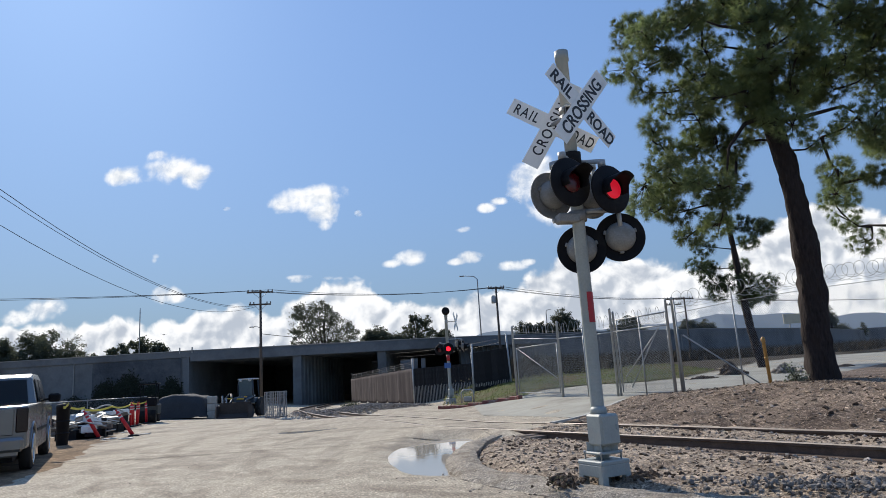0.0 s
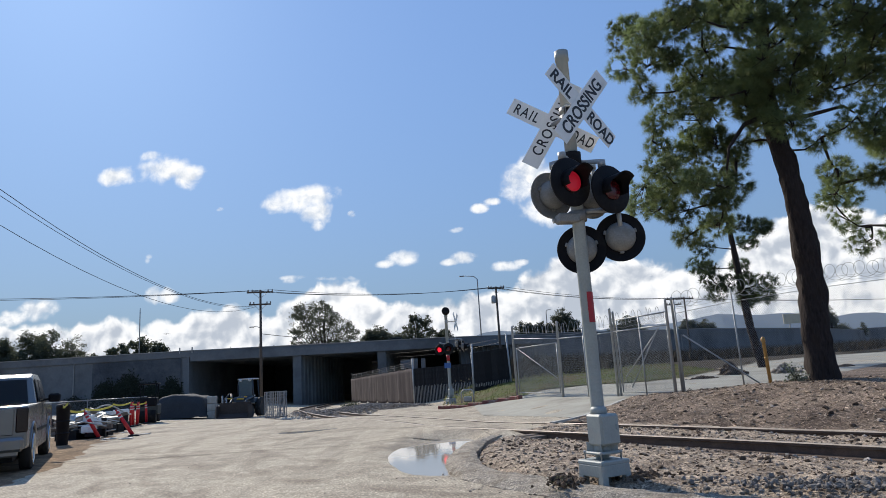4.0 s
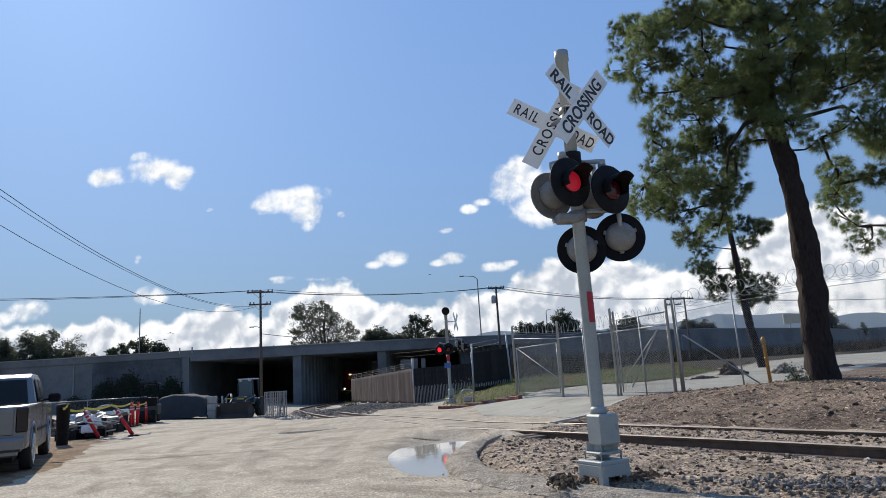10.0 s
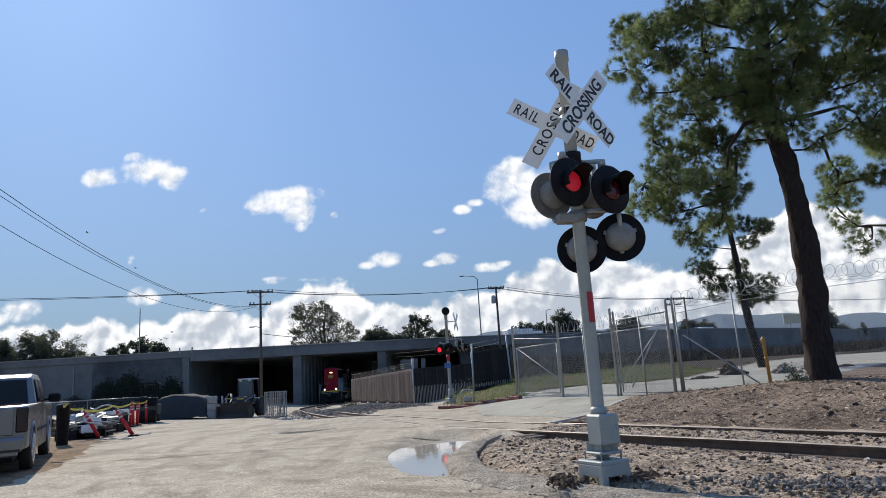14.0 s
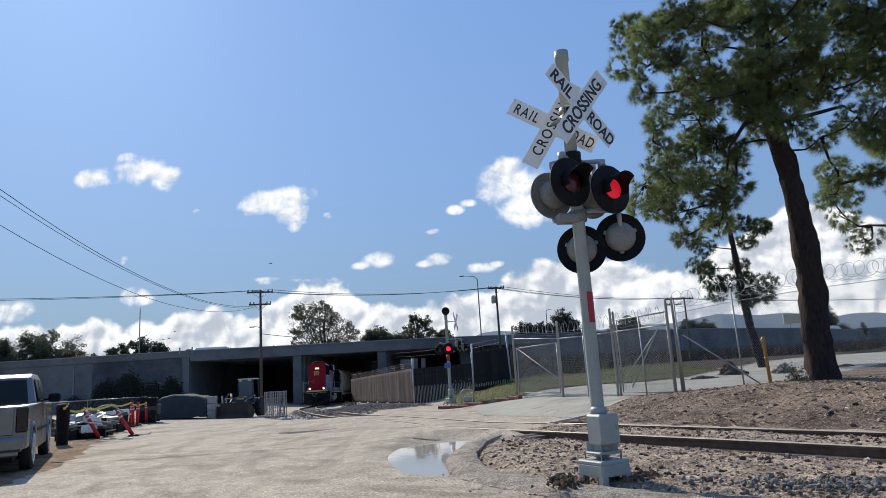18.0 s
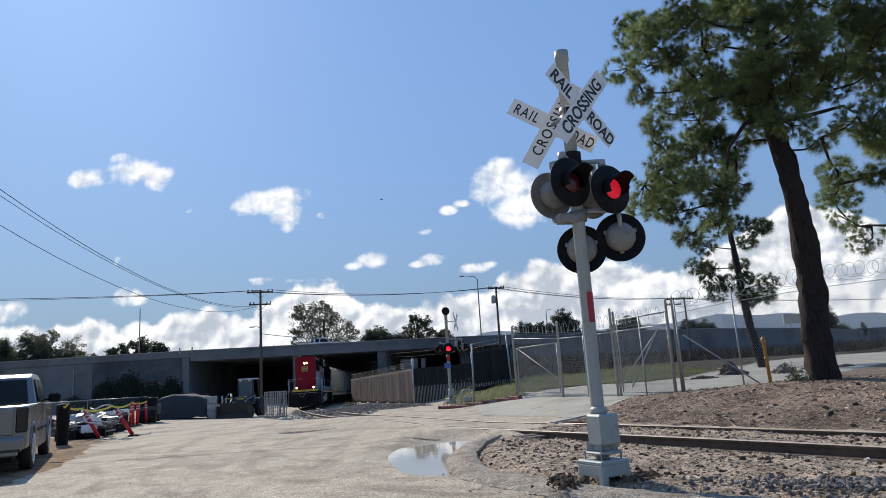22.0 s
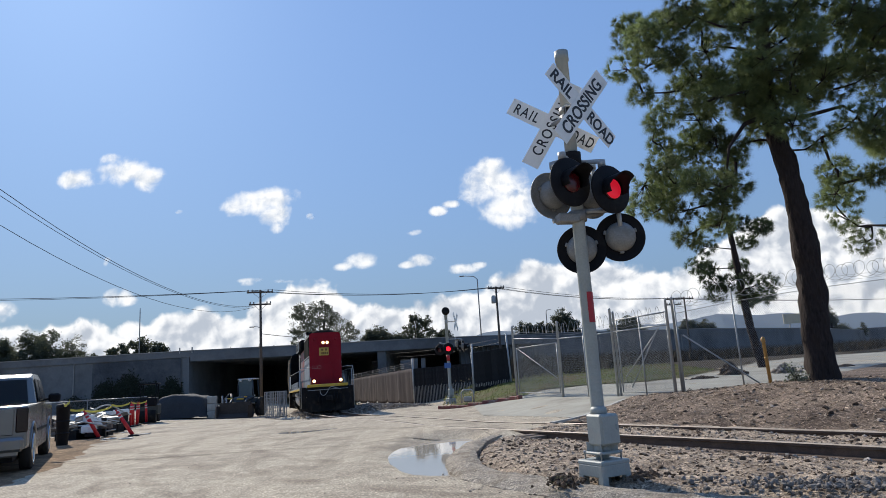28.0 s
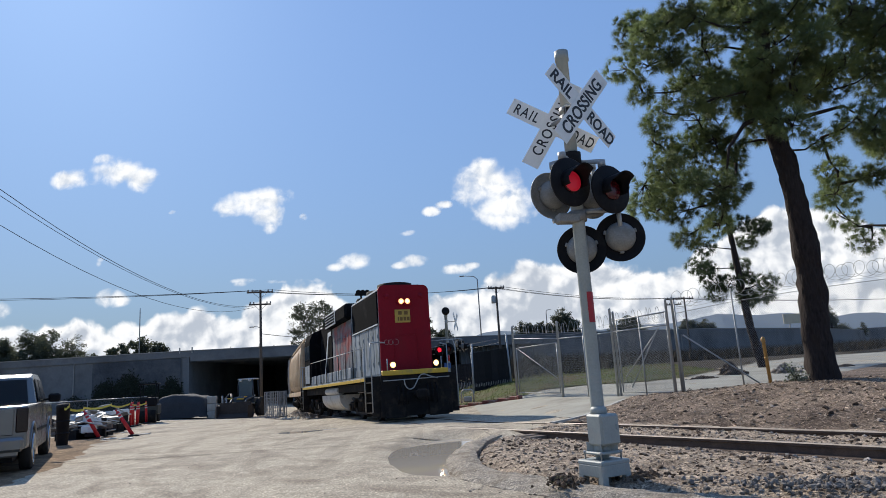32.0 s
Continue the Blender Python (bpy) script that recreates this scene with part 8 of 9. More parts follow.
for x, y, lean, turn in ((-11.97, 23.0, -31, 0), (-11.06, 23.5, -35, 0), (-15.1, 31.7, 2, 0), (-15.25, 32.3, -3, 0), (-15.35, 32.9, 2, 0), (-15.75, 33.4, -2, 0), (-15.92, 34.2, 3, 0), (-16.05, 35.5, -3, 0)):
    delineator(x, y, lean, turn, "red delineator post leaning over on its base" if lean < -20 else "upright red delineator post with white bands")

bm = bmesh.new()
B0 = Matrix.Translation((-11.75, 20.4, -0.03))
lathe(bm, [(0.15, 0.0), (0.16, 0.05), (0.185, 1.1), (0.2, 1.12), (0.2, 1.2), (0.16, 1.24), (0.0, 1.25)], 20, B0)
for z in (0.35, 0.7):
    lathe(bm, [(0.155, z), (0.19, z + 0.01), (0.19, z + 0.05), (0.155, z + 0.06)], 20, B0)
tagged(part("black_bin", bm, BLACK), "tall black plastic bin beside the pickup", "bin")
tape = tagged(empty("caution_tape"), "yellow caution tape strung loosely between posts", "caution tape")
TAPES = []
tp = [Vector(p) for p in ((-10.8, 19.0, 1.24), (-11.9, 20.6, 1.16), (-12.55, 23.0, 0.98), (-13.6, 27.0, 1.0), (-15.1, 31.7, 1.0), (-16.05, 35.5, 0.98))]
for p, q in zip(tp, tp[1:]):
    bm = bmesh.new()
    vs = []
    for i in range(9):
        w = p.lerp(q, i / 8) - Vector((0, 0, 0.35 * (i / 8) * (1 - i / 8)))
        vs.append([bm.verts.new(w + Vector((0.02 * math.sin(i * 2), 0, s))) for s in (-0.035, 0.035)])
    for a, b in zip(vs, vs[1:]):
        bm.faces.new((a[0], b[0], b[1], a[1]))
    ob = part("tape_length", bm, TAPE, tape)
    ob.modifiers.new("thick", "SOLIDIFY").thickness = 0.004
    TAPES.append(ob)

rnd = random.Random(77)


def loose(name, c, s, mt, label, cat, rz=0, rx=0, ry=0, bev=0.01, group=""):
    bm = bmesh.new()
    box(bm, (0, 0, 0), s, bev=bev)
    ob = part(name, bm, mt)
    z = float(ground_z(c[0], c[1])) + c[2]
    ob.matrix_world = Matrix.Translation((c[0], c[1], z)) @ Euler((radians(rx), radians(ry), radians(rz))).to_matrix().to_4x4()
    return tagged(ob, label, cat, group)


for i in range(120):
    u = rnd.random() ** 1.3
    x, y = -12.5 - 2.6 * u - (0.6 + 3.2 * u) * rnd.random(), 23.5 + 8.0 * u
    k = rnd.random()
    h = rnd.random()
    if k < 0.17:
        loose("board", (x, y, 0.15 + 0.7 * h), (rnd.uniform(0.6, 1.6), 0.16, 0.04), PALEB, "loose pale board on the scrap pile", "board", rnd.uniform(-40, 40), rnd.uniform(-12, 12), rnd.uniform(-16, 16), group="scrap pile")
    elif k < 0.3:
        loose("metal_sheet", (x, y, 0.2 + 0.6 * h), (rnd.uniform(0.4, 1.0), rnd.uniform(0.3, 0.6), 0.02), GALV, "bent grey metal sheet on the scrap pile", "metal sheet", rnd.uniform(0, 90), rnd.uniform(-35, 35), rnd.uniform(-25, 25), 0.003, "scrap pile")
    elif k < 0.6:
        loose("timber_beam", (x, y, 0.1 + 0.5 * h), (rnd.uniform(0.8, 1.8), 0.14, 0.14), TIMBER, "dark timber beam on the scrap pile", "beam", rnd.uniform(-50, 50), 0, rnd.uniform(-14, 14), group="scrap pile")
    elif k < 0.86:
        loose("crate", (x, y, 0.1 + 0.45 * h), (rnd.uniform(0.3, 0.7), rnd.uniform(0.3, 0.6), rnd.uniform(0.25, 0.45)), BLACK if h > 0.2 else SCRAP, "battered dark crate in the scrap pile", "crate", rnd.uniform(0, 90), rnd.uniform(-10, 10), group="scrap pile")
    else:
        loose("white_box", (x, y, 0.3 + 0.45 * h), (rnd.uniform(0.25, 0.5), 0.3, 0.24), WHITE, "white plastic box on the scrap pile", "box", rnd.uniform(0, 90), rnd.uniform(-15, 15), bev=0.03, group="scrap pile")
# black boxes added as a dark layer under the pale scrap
for i in range(16):
    u = i / 15
    loose("crate", (-12.45 - 2.4 * u - 0.9 * rnd.random(), 23.6 + 7.4 * u, 0.16), (rnd.uniform(0.5, 0.9), 0.4, rnd.uniform(0.25, 0.4)), BLACK, "black box added at the foot of the scrap pile", "crate", rnd.uniform(-30, 30), group="scrap pile")
for i in range(7):
    x, y = -12.4 - 0.5 * i, 22.4 + 1.3 * i
    z = float(ground_z(x, y))
    bm = bmesh.new()
    tube(bm, [(x - 0.8, y, z + 0.45 + 0.09 * i), (x + 0.1, y + 0.2, z + 0.6), (x + 0.7, y + 0.5, z + 0.4 + 0.1 * (i % 3))], 0.025, 8)
    tagged(part("pipe", bm, PALEB if i % 2 else GALV), "pale pipe lying on the scrap pile", "pipe", "scrap pile")
bm = bmesh.new()
pts = [Vector((-15.6 + 0.12 * i, 29.2 + 0.2 * i, 0.75 + 0.25 * math.sin(i * 0.55))) for i in range(9)]
tube(bm, spline(pts, 0.2), 0.03, 7)
tagged(part("hose", bm, PALEB), "pale looping hose over the scrap pile", "hose")
loose("white_drum", (-13.6, 24.4, 0.3), (0.4, 0.35, 0.4), PALEB, "white plastic container by the bins", "container", bev=0.08)
for i, (x, y) in enumerate(((-10.6, 22.0), (-10.9, 23.9), (-11.3, 22.3), (-12.6, 26.2))):
    loose("flat_scrap", (x, y, 0.03), (0.45, 0.16, 0.03), PALEB, "flat pale scrap lying on the dirt", "scrap", 20 * i, group="flat scraps")

# temporary fence behind the pile
tf = tagged(empty("temporary_fence"), "low grey mesh site fence behind the scrap pile", "fence", "fences")
fp = [(-29.0, 34.2), (-26.0, 35.2), (-23.0, 36.1), (-20.0, 37.0), (-17.2, 38.4)]
for p, q in zip(fp, fp[1:]):
    z = float(ground_z(*p))
    for w in (p, q):
        tubepart("post", [(w[0], w[1], z), (w[0], w[1], z + 1.38)], 0.025, GALV, tf, n=7)
    for h in (0.15, 1.36):
        tubepart("rail", [(p[0], p[1], z + h), (q[0], q[1], z + h)], 0.022, GALV, tf, n=7)
    mesh_panel(p, q, z + 0.15, z + 1.35, z + 0.15, z + 1.35, tf, 0.08, 0.003)

# small site roller with a canopy
def roller(m):
    t = tagged(empty("site_roller", m), "small dark site roller with a flat canopy", "roller")
    GRN = mat("dusty_dark_paint", (0.05, 0.052, 0.042), 0.55, var=0.2, bump=0.03)
    boxpart("body", (0, 0, 0.75), (1.2, 1.2, 0.6), GRN, t, bev=0.06)
    boxpart("bonnet", (0, -0.3, 1.2), (1.05, 0.7, 0.5), BLACK, t, bev=0.06)
    for y in (-0.55, 0.55):
        bm = bmesh.new()
        tube(bm, [(-0.5, y, 0.36), (0.5, y, 0.36)], 0.36, 24)
        part("drum", bm, DARKIRON, t, "smooth steel drum")
    for sx in (-1, 1):
        for y in (-0.35, 0.45):
            tubepart("canopy_post", [(sx * 0.42, y, 0.85), (sx * 0.44, y, 2.25)], 0.03, BLACK, t, n=6)
    boxpart("canopy", (0, 0.05, 2.28), (1.1, 1.2, 0.07), BLACK, t, bev=0.03)
    boxpart("seat", (0, 0.25, 1.05), (0.5, 0.45, 0.12), BLACK, t, bev=0.03)
    boxpart("seat_back", (0, 0.45, 1.3), (0.5, 0.1, 0.5), BLACK, t, bev=0.03)
    bm = bmesh.new()
    tube(bm, [(0, -0.2, 1.0), (0, -0.05, 1.35)], 0.03, 6)
    lathe(bm, [(0.17, -0.015), (0.2, -0.015), (0.2, 0.015), (0.17, 0.015)], 16, Matrix.Translation((0, -0.05, 1.36)) @ Matrix.Rotation(0.5, 4, "X"))
    part("steering_wheel", bm, BLACK, t)


roller(Matrix.Translation((-16.6, 37.0, float(ground_z(-16.6, 37.0)))) @ Matrix.Rotation(0.25, 4, "Z") @ Matrix.Scale(0.9, 4))

# covered gravel pile
verts, faces = [], []
TARP = mat("dark_blue_grey_tarp", (0.03, 0.034, 0.039), 0.9, var=0.25, scale=2, fine=12, bump=0.3)
nx, ny = 36, 14
for j in range(ny + 1):
    for i in range(nx + 1):
        u, v = i / nx, j / ny
        e = min(1, 6 * u, 6 * (1 - u), 5 * v, 5 * (1 - v))
        h = 1.25 * (e * (2 - e)) * (0.8 + 0.2 * math.sin(u * 3.0 + 0.4)) + 0.02 * math.sin(u * 17 + v * 7) + 0.012 * math.sin(v * 23 - u * 29)
        verts.append((-18.2 + 3.5 * u, 40.6 + 2.6 * v, -0.16 + 1.12 * max(h, 0)))
        if i and j:
            k = j * (nx + 1) + i
            faces.append((k - nx - 2, k - nx - 1, k, k - 1))
tagged(raw("tarpaulin", verts, faces, TARP, smooth=True), "dark tarpaulin-covered pile of material", "covered pile")
for i in range(3):
    loose("concrete_block", (-14.55, 41.0, 0.22 + 0.44 * i), (0.5, 0.5, 0.43), CONC_PALE, "stacked pale concrete block", "block", 4 * i, bev=0.03, group="stacked blocks")
for i, x in enumerate((-13.95, -13.7)):
    bm = bmesh.new()
    tube(bm, [(x, 41.0, -0.2), (x, 41.0, 1.0 - 0.15 * i)], 0.05, 8)
    tagged(part("marker_pole", bm, GALV), "short grey pole beside the blocks", "pole", "short poles")


def tractor(m):
    t = tagged(empty("loader_tractor", m), "blue-grey loader tractor with a dark front bucket", "tractor")
    BL = mat("dusty_blue_paint", (0.035, 0.055, 0.075), 0.5, var=0.2, bump=0.03)
    boxpart("bonnet", (0, -1.0, 1.2), (0.75, 1.6, 0.6), BL, t, bev=0.08)
    boxpart("chassis", (0, -0.2, 0.75), (0.7, 3.0, 0.4), DARKIRON, t, bev=0.03)
    for sx in (-1, 1):
        for y in (-0.35, 0.75):
            tubepart("cab_post", [(sx * 0.62, y, 1.25), (sx * 0.52, y * 0.9, 2.7)], 0.045, BL, t, n=6)
    boxpart("cab_roof", (0, 0.2, 2.75), (1.25, 1.2, 0.1), PALEB, t, bev=0.05)
    boxpart("cab_glass", (0, -0.33, 2.05), (1.0, 0.03, 1.25), mat("blue_tinted_glass", (0.06, 0.1, 0.12), 0.12, var=0.1, bump=0, spec=0.7), t, "blue-tinted cab glass")
    boxpart("cab_base", (0, 0.2, 1.2), (1.3, 1.2, 0.35), BL, t, bev=0.05)
    boxpart("seat", (0, 0.4, 1.5), (0.5, 0.5, 0.5), BLACK, t, bev=0.05)
    for sx in (-1, 1):
        for y, r, w in ((0.7, 0.7, 0.42), (-1.5, 0.45, 0.3)):
            bm = bmesh.new()
            tube(bm, [(sx * 0.75 - sx * w / 2, y, r), (sx * 0.75 + sx * w / 2, y, r)], r, 20)
            part("wheel", bm, TYRE, t)
        bm = bmesh.new()
        tube(bm, [(sx * 0.55, 0.0, 1.5), (sx * 0.55, -1.6, 1.3), (sx * 0.55, -2.3, 0.6)], 0.08, 6)
        part("loader_arm", bm, BL, t)
        bm = bmesh.new()
        lathe(bm, [(0.1, 0), (0.1, 0.08), (0, 0.1)], 10, facing((sx * 0.35, -0.4, 2.66), 0))
        part("work_lamp", bm, PALEB, t)
    bm = bmesh.new()
    poly = [(-2.85, 0.05), (-2.2, 0.02), (-2.05, 0.5), (-2.2, 1.15), (-2.32, 1.15), (-2.2, 0.5), (-2.85, 0.13)]
    prism(bm, poly, 2.3, Matrix.Rotation(radians(90), 4, "Z") @ Matrix.Rotation(radians(90), 4, "X"))
    box(bm, (0, -2.35, 0.56), (2.2, 0.06, 1.1))
    for sx in (-1, 1):
        box(bm, (sx * 1.13, -2.45, 0.5), (0.05, 0.75, 0.9), bev=0.01)
    part("bucket", bm, mat("brown_worn_iron", (0.045, 0.034, 0.028), 0.8, var=0.35, bump=0.2), t, "brown worn iron loader bucket")
    for x, z, w in ((-0.55, 1.42, 0.35), (0.2, 1.36, 0.5), (0.6, 1.5, 0.16)):
        boxpart("yellow_hose_guard", (x, -1.9, z), (w, 0.1, 0.09), YELLOW, t, "dusty yellow guard", bev=0.02)
    tubepart("exhaust_pipe", [(-0.25, -1.2, 1.5), (-0.25, -1.2, 2.35)], 0.045, DARKIRON, t)
    bm = bmesh.new()
    tube(bm, [(-1.5, 1.2, 0.4), (-1.5, 0.6, 1.7), (-1.3, 0.2, 1.2)], 0.09, 6)
    tube(bm, [(-1.9, 0.2, 0.2), (-1.9, 0.2, 1.3), (-1.5, 0.4, 1.8)], 0.06, 6)
    part("digger_arm", bm, SCRAP, t)


tractor(Matrix.Translation((-12.9, 42.6, float(ground_z(-12.9, 42.6)))) @ Matrix.Rotation(-0.08, 4, "Z") @ Matrix.Scale(0.85, 4))
pg = tagged(empty("upright_crate", Matrix.Translation((-9.9, 37.0, float(ground_z(-9.9, 37.0)))) @ Matrix.Rotation(-0.45, 4, "Z")), "grey wire-sided crate standing on end", "crate")
CAGE = mat("grey_cage_wire", (0.3, 0.3, 0.3), 0.6, 0.2, var=0.2, scale=6, fine=40, bump=0.05, per=0.15)
for side, (ox, oy, turn) in enumerate(((0, 0, 0), (0, 0.7, 0), (-0.44, 0.35, 90), (0.44, 0.35, 90))):
    M = Matrix.Translation((ox, oy, 0)) @ Matrix.Rotation(radians(turn), 4, "Z")
    w = 0.9 if side < 2 else 0.7
    for k in range(7):
        boxpart("upright_bar", (-w / 2 + w * k / 6, 0, 0.72), (0.045 if k in (0, 6) else 0.018, 0.03, 1.42), CAGE, pg).matrix_basis = M
    for k in range(9):
        boxpart("crossbar", (0, 0.012, 0.03 + 0.172 * k), (w, 0.018, 0.04 if k in (0, 4, 8) else 0.018), CAGE, pg).matrix_basis = M
boxpart("base_board", (0, 0.35, 0.05), (0.86, 0.66, 0.06), TIMBER, pg)
bm = bmesh.new()
for i in range(40):
    a, r = rnd.uniform(0, 6.28), rnd.random()
    box(bm, (-9.0 + 1.3 * r * math.cos(a), 36.5 + 1.2 * r * math.sin(a), float(ground_z(-9.0, 36.5)) + 0.04), (0.16, 0.1, 0.06), Matrix.Rotation(a, 3, "Z"))
tagged(part("litter", bm, PALEB), "pale bits of litter strewn beside the rails", "litter", kind="stuff")

# ---- traffic on the bridge ----
def road_vehicle(kind, paint, label):
    v = tagged(empty(kind), label, kind.replace("_", " "), "traffic on the bridge")
    if kind == "semi_trailer":
        boxpart("trailer_bed", (-5.6, 0, 0.82), (11, 2.5, 0.36), paint, v, bev=0.05)
        boxpart("load", (-5.8, 0, 1.08), (9.6, 2.2, 0.2), paint, v, bev=0.05)
        boxpart("cab", (1.4, 0, 0.85), (2.6, 2.3, 0.9), paint, v, bev=0.15)
        boxpart("windscreen", (2.68, 0, 1.0), (0.05, 2.0, 0.4), GLASSD, v)
        xs, r = (2.2, -0.5, -8.5, -9.8), 0.5
    elif kind == "van":
        boxpart("van_body", (-2.0, 0, 1.2), (4.4, 2.0, 1.5), paint, v, bev=0.12)
        boxpart("cab", (1.1, 0, 1.0), (1.8, 1.95, 1.1), paint, v, bev=0.2)
        boxpart("windscreen", (1.2, 0, 1.6), (0.9, 1.7, 0.5), GLASSD, v, bev=0.1, taper=0.8)
        xs, r = (1.2, -3.4), 0.42
    else:
        bm = bmesh.new()
        prism(bm, [(-2.2, 0.35), (-2.2, 0.85), (-1.5, 0.95), (-0.9, 1.4), (0.5, 1.42), (1.2, 0.95), (2.1, 0.8), (2.2, 0.35)], 1.75, Matrix.Rotation(radians(90), 4, "X"))
        bmesh.ops.bevel(bm, geom=list(bm.edges), offset=0.05, segments=2, affect="EDGES")
        part("body", bm, paint, v)
        for sy in (-1, 1):
            bm = bmesh.new()
            prism(bm, [(-1.35, 0.97), (-0.85, 1.34), (0.45, 1.36), (1.0, 0.97)], 0.02, Matrix.Translation((0, sy * 0.88, 0)) @ Matrix.Rotation(radians(90), 4, "X"))
            part("side_window", bm, GLASSD, v)
        xs, r = (1.4, -1.4), 0.33
    for x in xs:
        for sy in (-1, 1):
            bm = bmesh.new()
            w = 1.15 if r > 0.4 else 0.85
            tube(bm, [(x, sy * (w - 0.22), r), (x, sy * w, r)], r, 16)
            part("wheel", bm, TYRE, v)
    return v


CARWHITE = mat("white_vehicle_paint", (0.7, 0.7, 0.7), 0.35, var=0.05, bump=0)
CARDARK = mat("dark_vehicle_paint", (0.05, 0.055, 0.06), 0.3, var=0.1, bump=0)
CARRED = mat("red_trailer_paint", (0.35, 0.05, 0.035), 0.45, var=0.1, bump=0)
semi = road_vehicle("semi_trailer", CARRED, "red flatbed lorry driving over the bridge")
car_a = road_vehicle("car", CARDARK, "dark saloon car driving over the bridge")
van_a = road_vehicle("van", CARWHITE, "white van driving over the bridge")
van_b = road_vehicle("van", CARWHITE, "white van driving over the bridge")
rack_truck = pickup(Matrix(), CARWHITE, "white pickup truck with a pipe rack on the bridge", True, "traffic on the bridge")
car_b = road_vehicle("car", CARDARK, "dark saloon car driving over the bridge")


# ---- birds ----
FEATHER = mat("dark_grey_feathers", (0.05, 0.05, 0.055), 0.7, var=0.2, bump=0)
BIRDS = []


def bird(label):
    b = tagged(empty("bird"), label, "bird", "flying birds")
    bm = bmesh.new()
    tube(bm, [(0.2, 0, 0.01), (0.14, 0, 0.03), (0.05, 0, 0.0), (-0.1, 0, -0.01), (-0.22, 0, 0.0)], [0.012, 0.035, 0.05, 0.035, 0.012], 10)
    prism(bm, [(-0.2, -0.02), (-0.34, -0.06), (-0.36, 0.06), (-0.2, 0.02)], 0.01)
    part("body", bm, FEATHER, b)
    wings = []
    for sy in (-1, 1):
        bm = bmesh.new()
        prism(bm, [(0.09, 0.0), (0.12, sy * 0.16), (0.02, sy * 0.36), (-0.06, sy * 0.34), (-0.05, sy * 0.16), (-0.08, 0.0)], 0.01)
        w = part("wing", bm, FEATHER, b)
        w.location = (0, sy * 0.03, 0.02)
        wings.append((w, sy))
    BIRDS.append((b, wings))
    return b


for k in range(5):
    bird("dark pigeon in flight" if k < 3 else "small dark bird gliding far off")

# ---- what moves ----
def arc(x, y):
    """Distance along the track of its point nearest to (x, y)."""
    d = (TX - x) ** 2 + (TY - y) ** 2
    return TLEN[int(np.argmin(d))]


TRAIN_T = (0.0, 6.0, 9.0, 12.0, 17.0, 21.0, 25.0, 29.0, 30.0, 31.0, 32.0)
TRAIN_S = [arc(-16.52, 99.75), arc(-15.25, 78.63), arc(-13.7, 64.77), arc(-10.6, 50.97), arc(-5.68, 34.5), arc(-4.23, 30.43), arc(-2.74, 26.66), arc(-1.1, 22.74)]
TRAIN_S = [TRAIN_S[0] + 51, TRAIN_S[0] + 25.5, TRAIN_S[0] + 12.8] + TRAIN_S


def train_s(t):
    """Where the train's front is on the track: a smooth curve through its known places."""
    i = min(max(int(np.searchsorted(TRAIN_T, t)) - 1, 0), len(TRAIN_T) - 2)
    T, S = TRAIN_T, TRAIN_S

    def slope(k):
        if k == 0:
            return (S[1] - S[0]) / (T[1] - T[0])
        if k == len(T) - 1:
            return (S[k] - S[k - 1]) / (T[k] - T[k - 1])
        return (S[k + 1] - S[k - 1]) / (T[k + 1] - T[k - 1])
    h = T[i + 1] - T[i]
    u = (t - T[i]) / h
    return (2 * u ** 3 - 3 * u * u + 1) * S[i] + (u ** 3 - 2 * u * u + u) * h * slope(i) + (-2 * u ** 3 + 3 * u * u) * S[i + 1] + (u ** 3 - u * u) * h * slope(i + 1)


def rail_pose(s, a, b):
    """The pose of a vehicle whose front is at s and whose bogies stand a and b metres behind it."""
    p, q = on_track(s + a), on_track(s + b)
    d = (p - q).normalized()
    side = Vector((0, 0, 1)).cross(d).normalized()
    up = d.cross(side)
    o = p + d * a
    return Matrix(((d.x, side.x, up.x, o.x), (d.y, side.y, up.y, o.y), (d.z, side.z, up.z, o.z), (0, 0, 0, 1)))


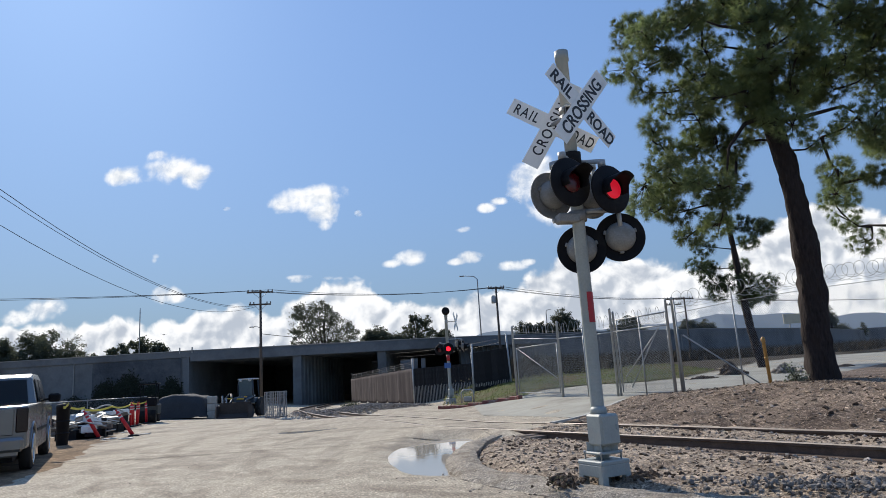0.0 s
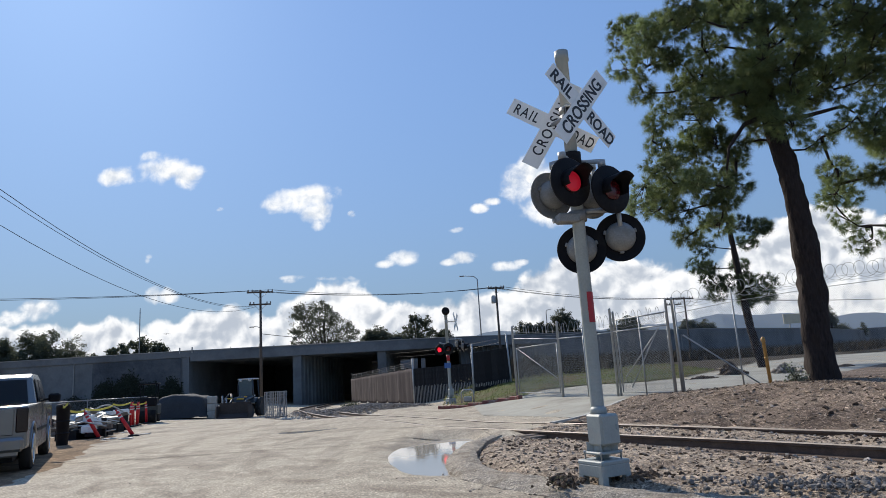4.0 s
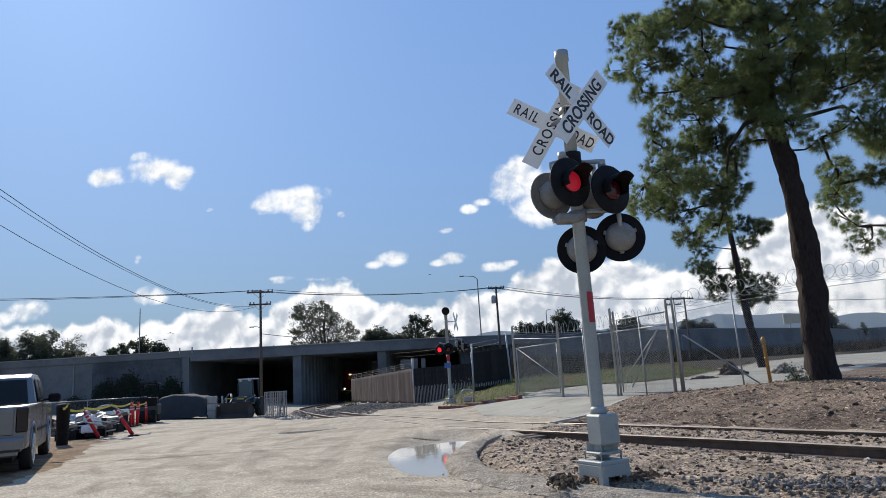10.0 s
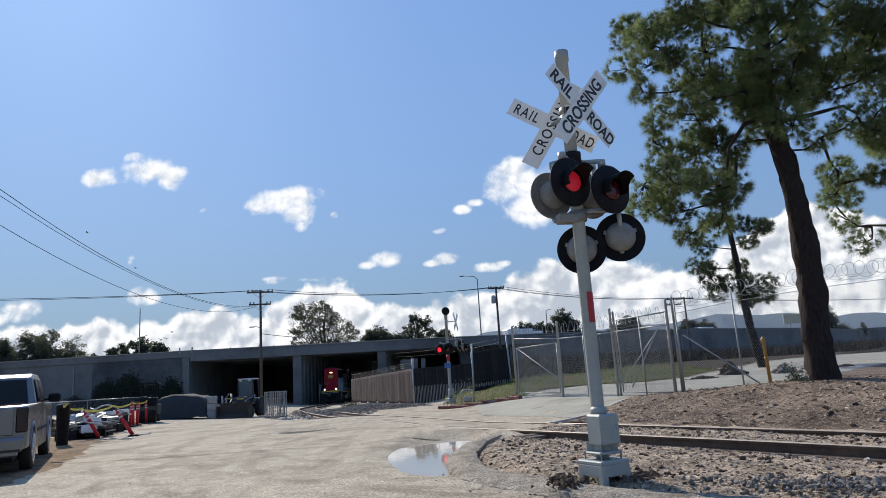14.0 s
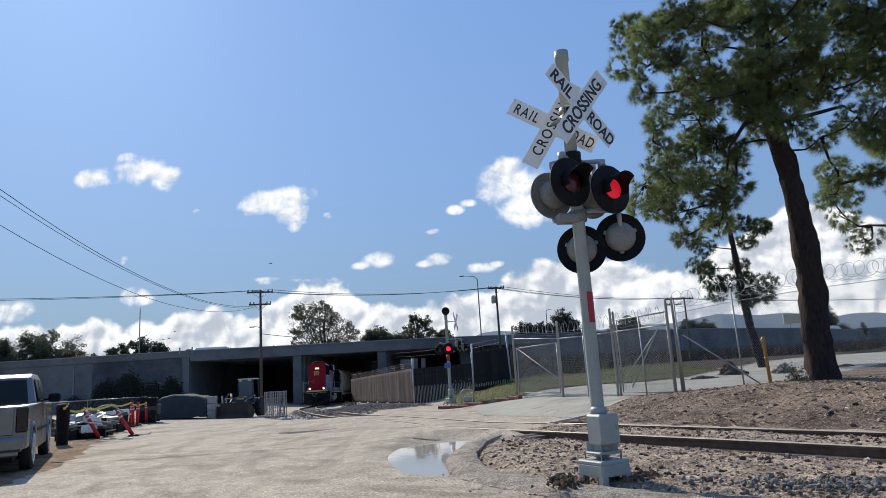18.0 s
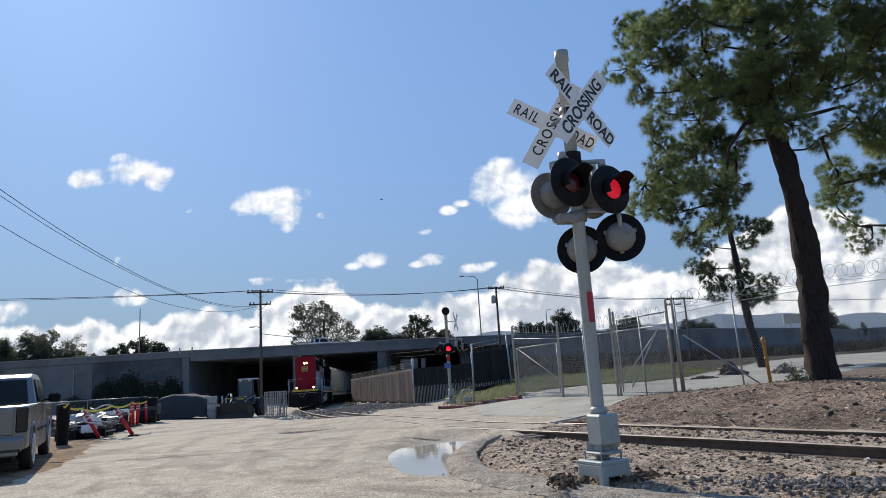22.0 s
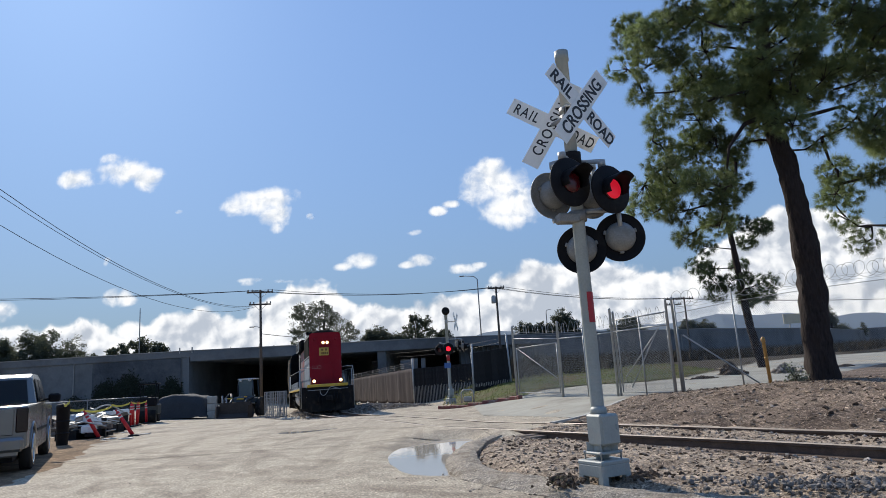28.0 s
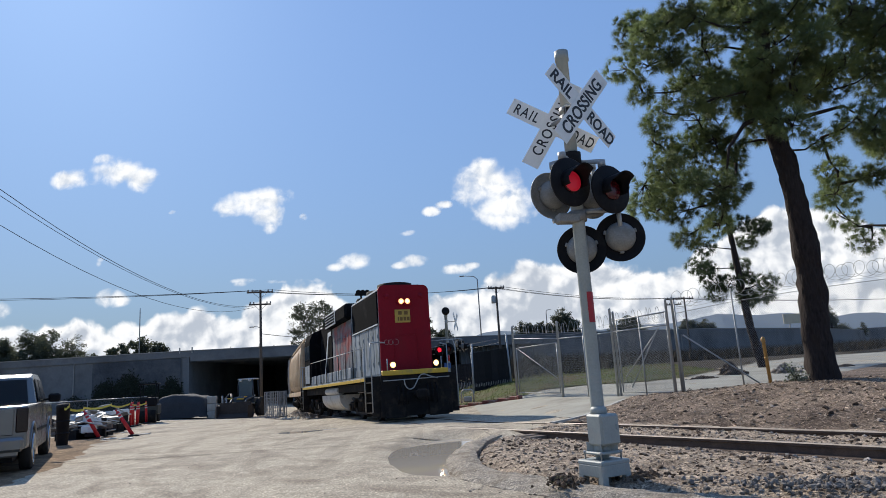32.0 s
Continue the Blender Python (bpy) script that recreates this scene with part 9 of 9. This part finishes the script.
def motions():
    times = [i * 0.5 for i in range(65)]
    walk(loco, [(t, rail_pose(train_s(t), 3.3, 13.2)) for t in times])
    for k, w in enumerate((wagon, wagon_b, wagon_c)):
        gap = 17.0 + 17.1 * k
        walk(w, [(t, rail_pose(train_s(t) + gap, 2.4, 14.1)) for t in times])
    s0 = train_s(0)
    for ob, r in WHEELS:
        if ob.parent not in (loco, wagon):
            continue
        x = ob.location.copy()
        rows = []
        for i in range(214):
            t = min(i * 0.15, 32.0)
            rows.append((t, Matrix.Translation(x) @ Matrix.Rotation((s0 - train_s(t)) / r, 4, "Y")))
        walk(ob, rows)
    # the crossing lamps flash by turns, 0.726 s each
    for ob, phase in FLASHERS:
        rows, t, k = [], 0.0, 0
        edges = [0.8 + 0.7255 * i for i in range(44)]
        lit = phase == 0
        place = {True: Matrix.Translation((0, 0, 0.03)), False: Matrix.Translation((0, 0, -0.045))}
        rows.append((0.0, place[lit]))
        for e in edges:
            if e > 31.9:
                break
            rows.append((e - 0.02, place[lit]))
            lit = not lit
            rows.append((e + 0.02, place[lit]))
        rows.append((32.0, place[lit]))
        walk(ob, rows)
    # clouds drift slowly to the left
    for ob in CLOUDS:
        p = ob.location.copy()
        walk(ob, [(0.0, Matrix.Translation(p)), (32.0, Matrix.Translation(p + Vector((-258, 0, 0))))])
    # pine foliage stirs in the wind
    for ob, ph in SWAY:
        rows = []
        for i in range(27):
            t = min(i * 1.25, 32.0)
            a = 0.006 * math.sin(t * 1.9 + ph) + 0.004 * math.sin(t * 0.83 + 2 * ph)
            rows.append((t, Matrix.Rotation(a, 4, "Y") @ Matrix.Rotation(0.6 * a, 4, "X")))
        walk(ob, rows)
    for k, ob in enumerate(TAPES):
        rows = []
        for i in range(41):
            t = i * 0.8
            rows.append((t, Matrix.Translation((0.03 * math.sin(t * 3 + k), 0.0, 0.05 * math.sin(t * 2.3 + 1.7 * k)))))
        walk(ob, rows)
    # bridge traffic: (thing, lane offset, way, x at a time, speed)
    bx, by = [p[0] for p in BRIDGE], [p[1] for p in BRIDGE]
    for ob, lane, way, x0, t0, speed in ((semi, 8.0, -1, 5.0, 2.0, 13.2), (car_a, 4.0, 1, -53.0, 1.2, 16.5), (van_a, 4.0, 1, -52.0, 11.0, 22.0), (van_b, 8.0, -1, -55.5, 18.9, 21.5), (rack_truck, 4.0, 1, -48.5, 20.5, 19.0), (car_b, 4.0, 1, -35.0, 25.5, 19.0)):
        rows = []
        for i in range(33):
            x = x0 + way * speed * (i - t0) * 0.98
            x = min(max(x, -395.0), 320.0)
            y = float(np.interp(x, bx, by)) + lane
            y1 = float(np.interp(x + 2, bx, by)) + lane
            ang = math.atan2(y1 - y, 2) + (0 if way > 0 else math.pi)
            rows.append((float(i), Matrix.Translation((x, y, 5.65 if ob is van_b else 5.95)) @ Matrix.Rotation(ang, 4, "Z")))
        walk(ob, rows)
    # birds rise from behind the wires and leave overhead; others glide far off
    flights = (
        ((0, (-30, 70, 7.5)), (18.6, (-28, 68, 7.6)), (20.0, (-28.2, 52.0, 12.5)), (20.2, (-28.3, 50.8, 14.2)), (20.4, (-27.9, 49.6, 15.9)), (20.6, (-28.0, 48.4, 16.9)), (20.8, (-28.6, 47.2, 19.9)), (21.0, (-29.7, 46.0, 21.9)), (21.3, (-32.0, 44.2, 24.9)), (24, (-29.4, 36.0, 37.4)), (32, (-60, -60, 40))),
        ((0, (-31, 71, 7.0)), (18.5, (-29, 69, 7.0)), (20.0, (-26.4, 52.0, 11.6)), (20.2, (-27.2, 50.8, 13.8)), (20.4, (-27.3, 49.6, 15.4)), (20.6, (-27.5, 48.4, 17.8)), (20.8, (-28.4, 47.2, 19.0)), (21.0, (-29.9, 46.0, 20.0)), (21.3, (-32.1, 44.2, 20.6)), (24, (-29.8, 36.0, 37.4)), (32, (-20, -60, 40))),
        ((0, (-32, 72, 7.0)), (18.7, (-30, 70, 7.0)), (20.0, (-25.9, 52.0, 11.4)), (20.2, (-25.6, 50.8, 13.2)), (20.4, (-25.0, 49.6, 14.7)), (20.6, (-24.5, 48.4, 16.3)), (20.8, (-23.4, 47.2, 17.7)), (21.0, (-22.6, 46.0, 19.5)), (21.2, (-21.5, 44.8, 20.7)), (21.4, (-20.4, 43.6, 21.8)), (21.6, (-18.9, 42.4, 23.0)), (22.0, (-16.1, 40.0, 27.9)), (24, (-12.4, 36.0, 36.2)), (32, (20, -60, 40))),
        ((0, (40, 150, 15)), (9.5, (0, 110, 17)), (12.4, (-14, 95, 22.5)), (13.0, (-25, 90, 22.5)), (13.9, (-46, 86, 23)), (16, (-75, 86, 26)), (32, (-260, 120, 40))),
        ((0, (-120, 140, 12)), (16.5, (-34, 92, 22)), (18.3, (-22, 90, 17.5)), (19.0, (-17.7, 88, 18)), (20.0, (-14, 86, 20.5)), (20.5, (-12.6, 86, 22.5)), (21.5, (-11.8, 86, 23.5)), (24, (8, 86, 32)), (32, (60, 80, 60))))
    for (b, wings), path in zip(BIRDS, flights):
        ts = [r[0] for r in path]
        P = np.array([r[1] for r in path], float)
        rows = []
        times2 = sorted(set([float(i) for i in range(33)] + ts + [18 + 0.25 * i for i in range(24)]))
        def place(t):
            return Vector([float(np.interp(t, ts, P[:, i])) for i in range(3)])
        for t in times2:
            d = place(min(t + 0.3, 32.0)) - place(min(t, 31.7))
            rows.append((t, Matrix.Translation(place(t)) @ Matrix.Rotation(math.atan2(d.y, d.x), 4, "Z")))
        walk(b, rows)
        for w, sy in wings:
            base = Matrix.Translation(w.location.copy())
            rows = []
            for i in range(321):
                t = i * 0.1
                rows.append((t, base @ Matrix.Rotation(sy * (0.15 + 0.6 * math.sin(t * 15.0)), 4, "X")))
            walk(w, rows)


motions()
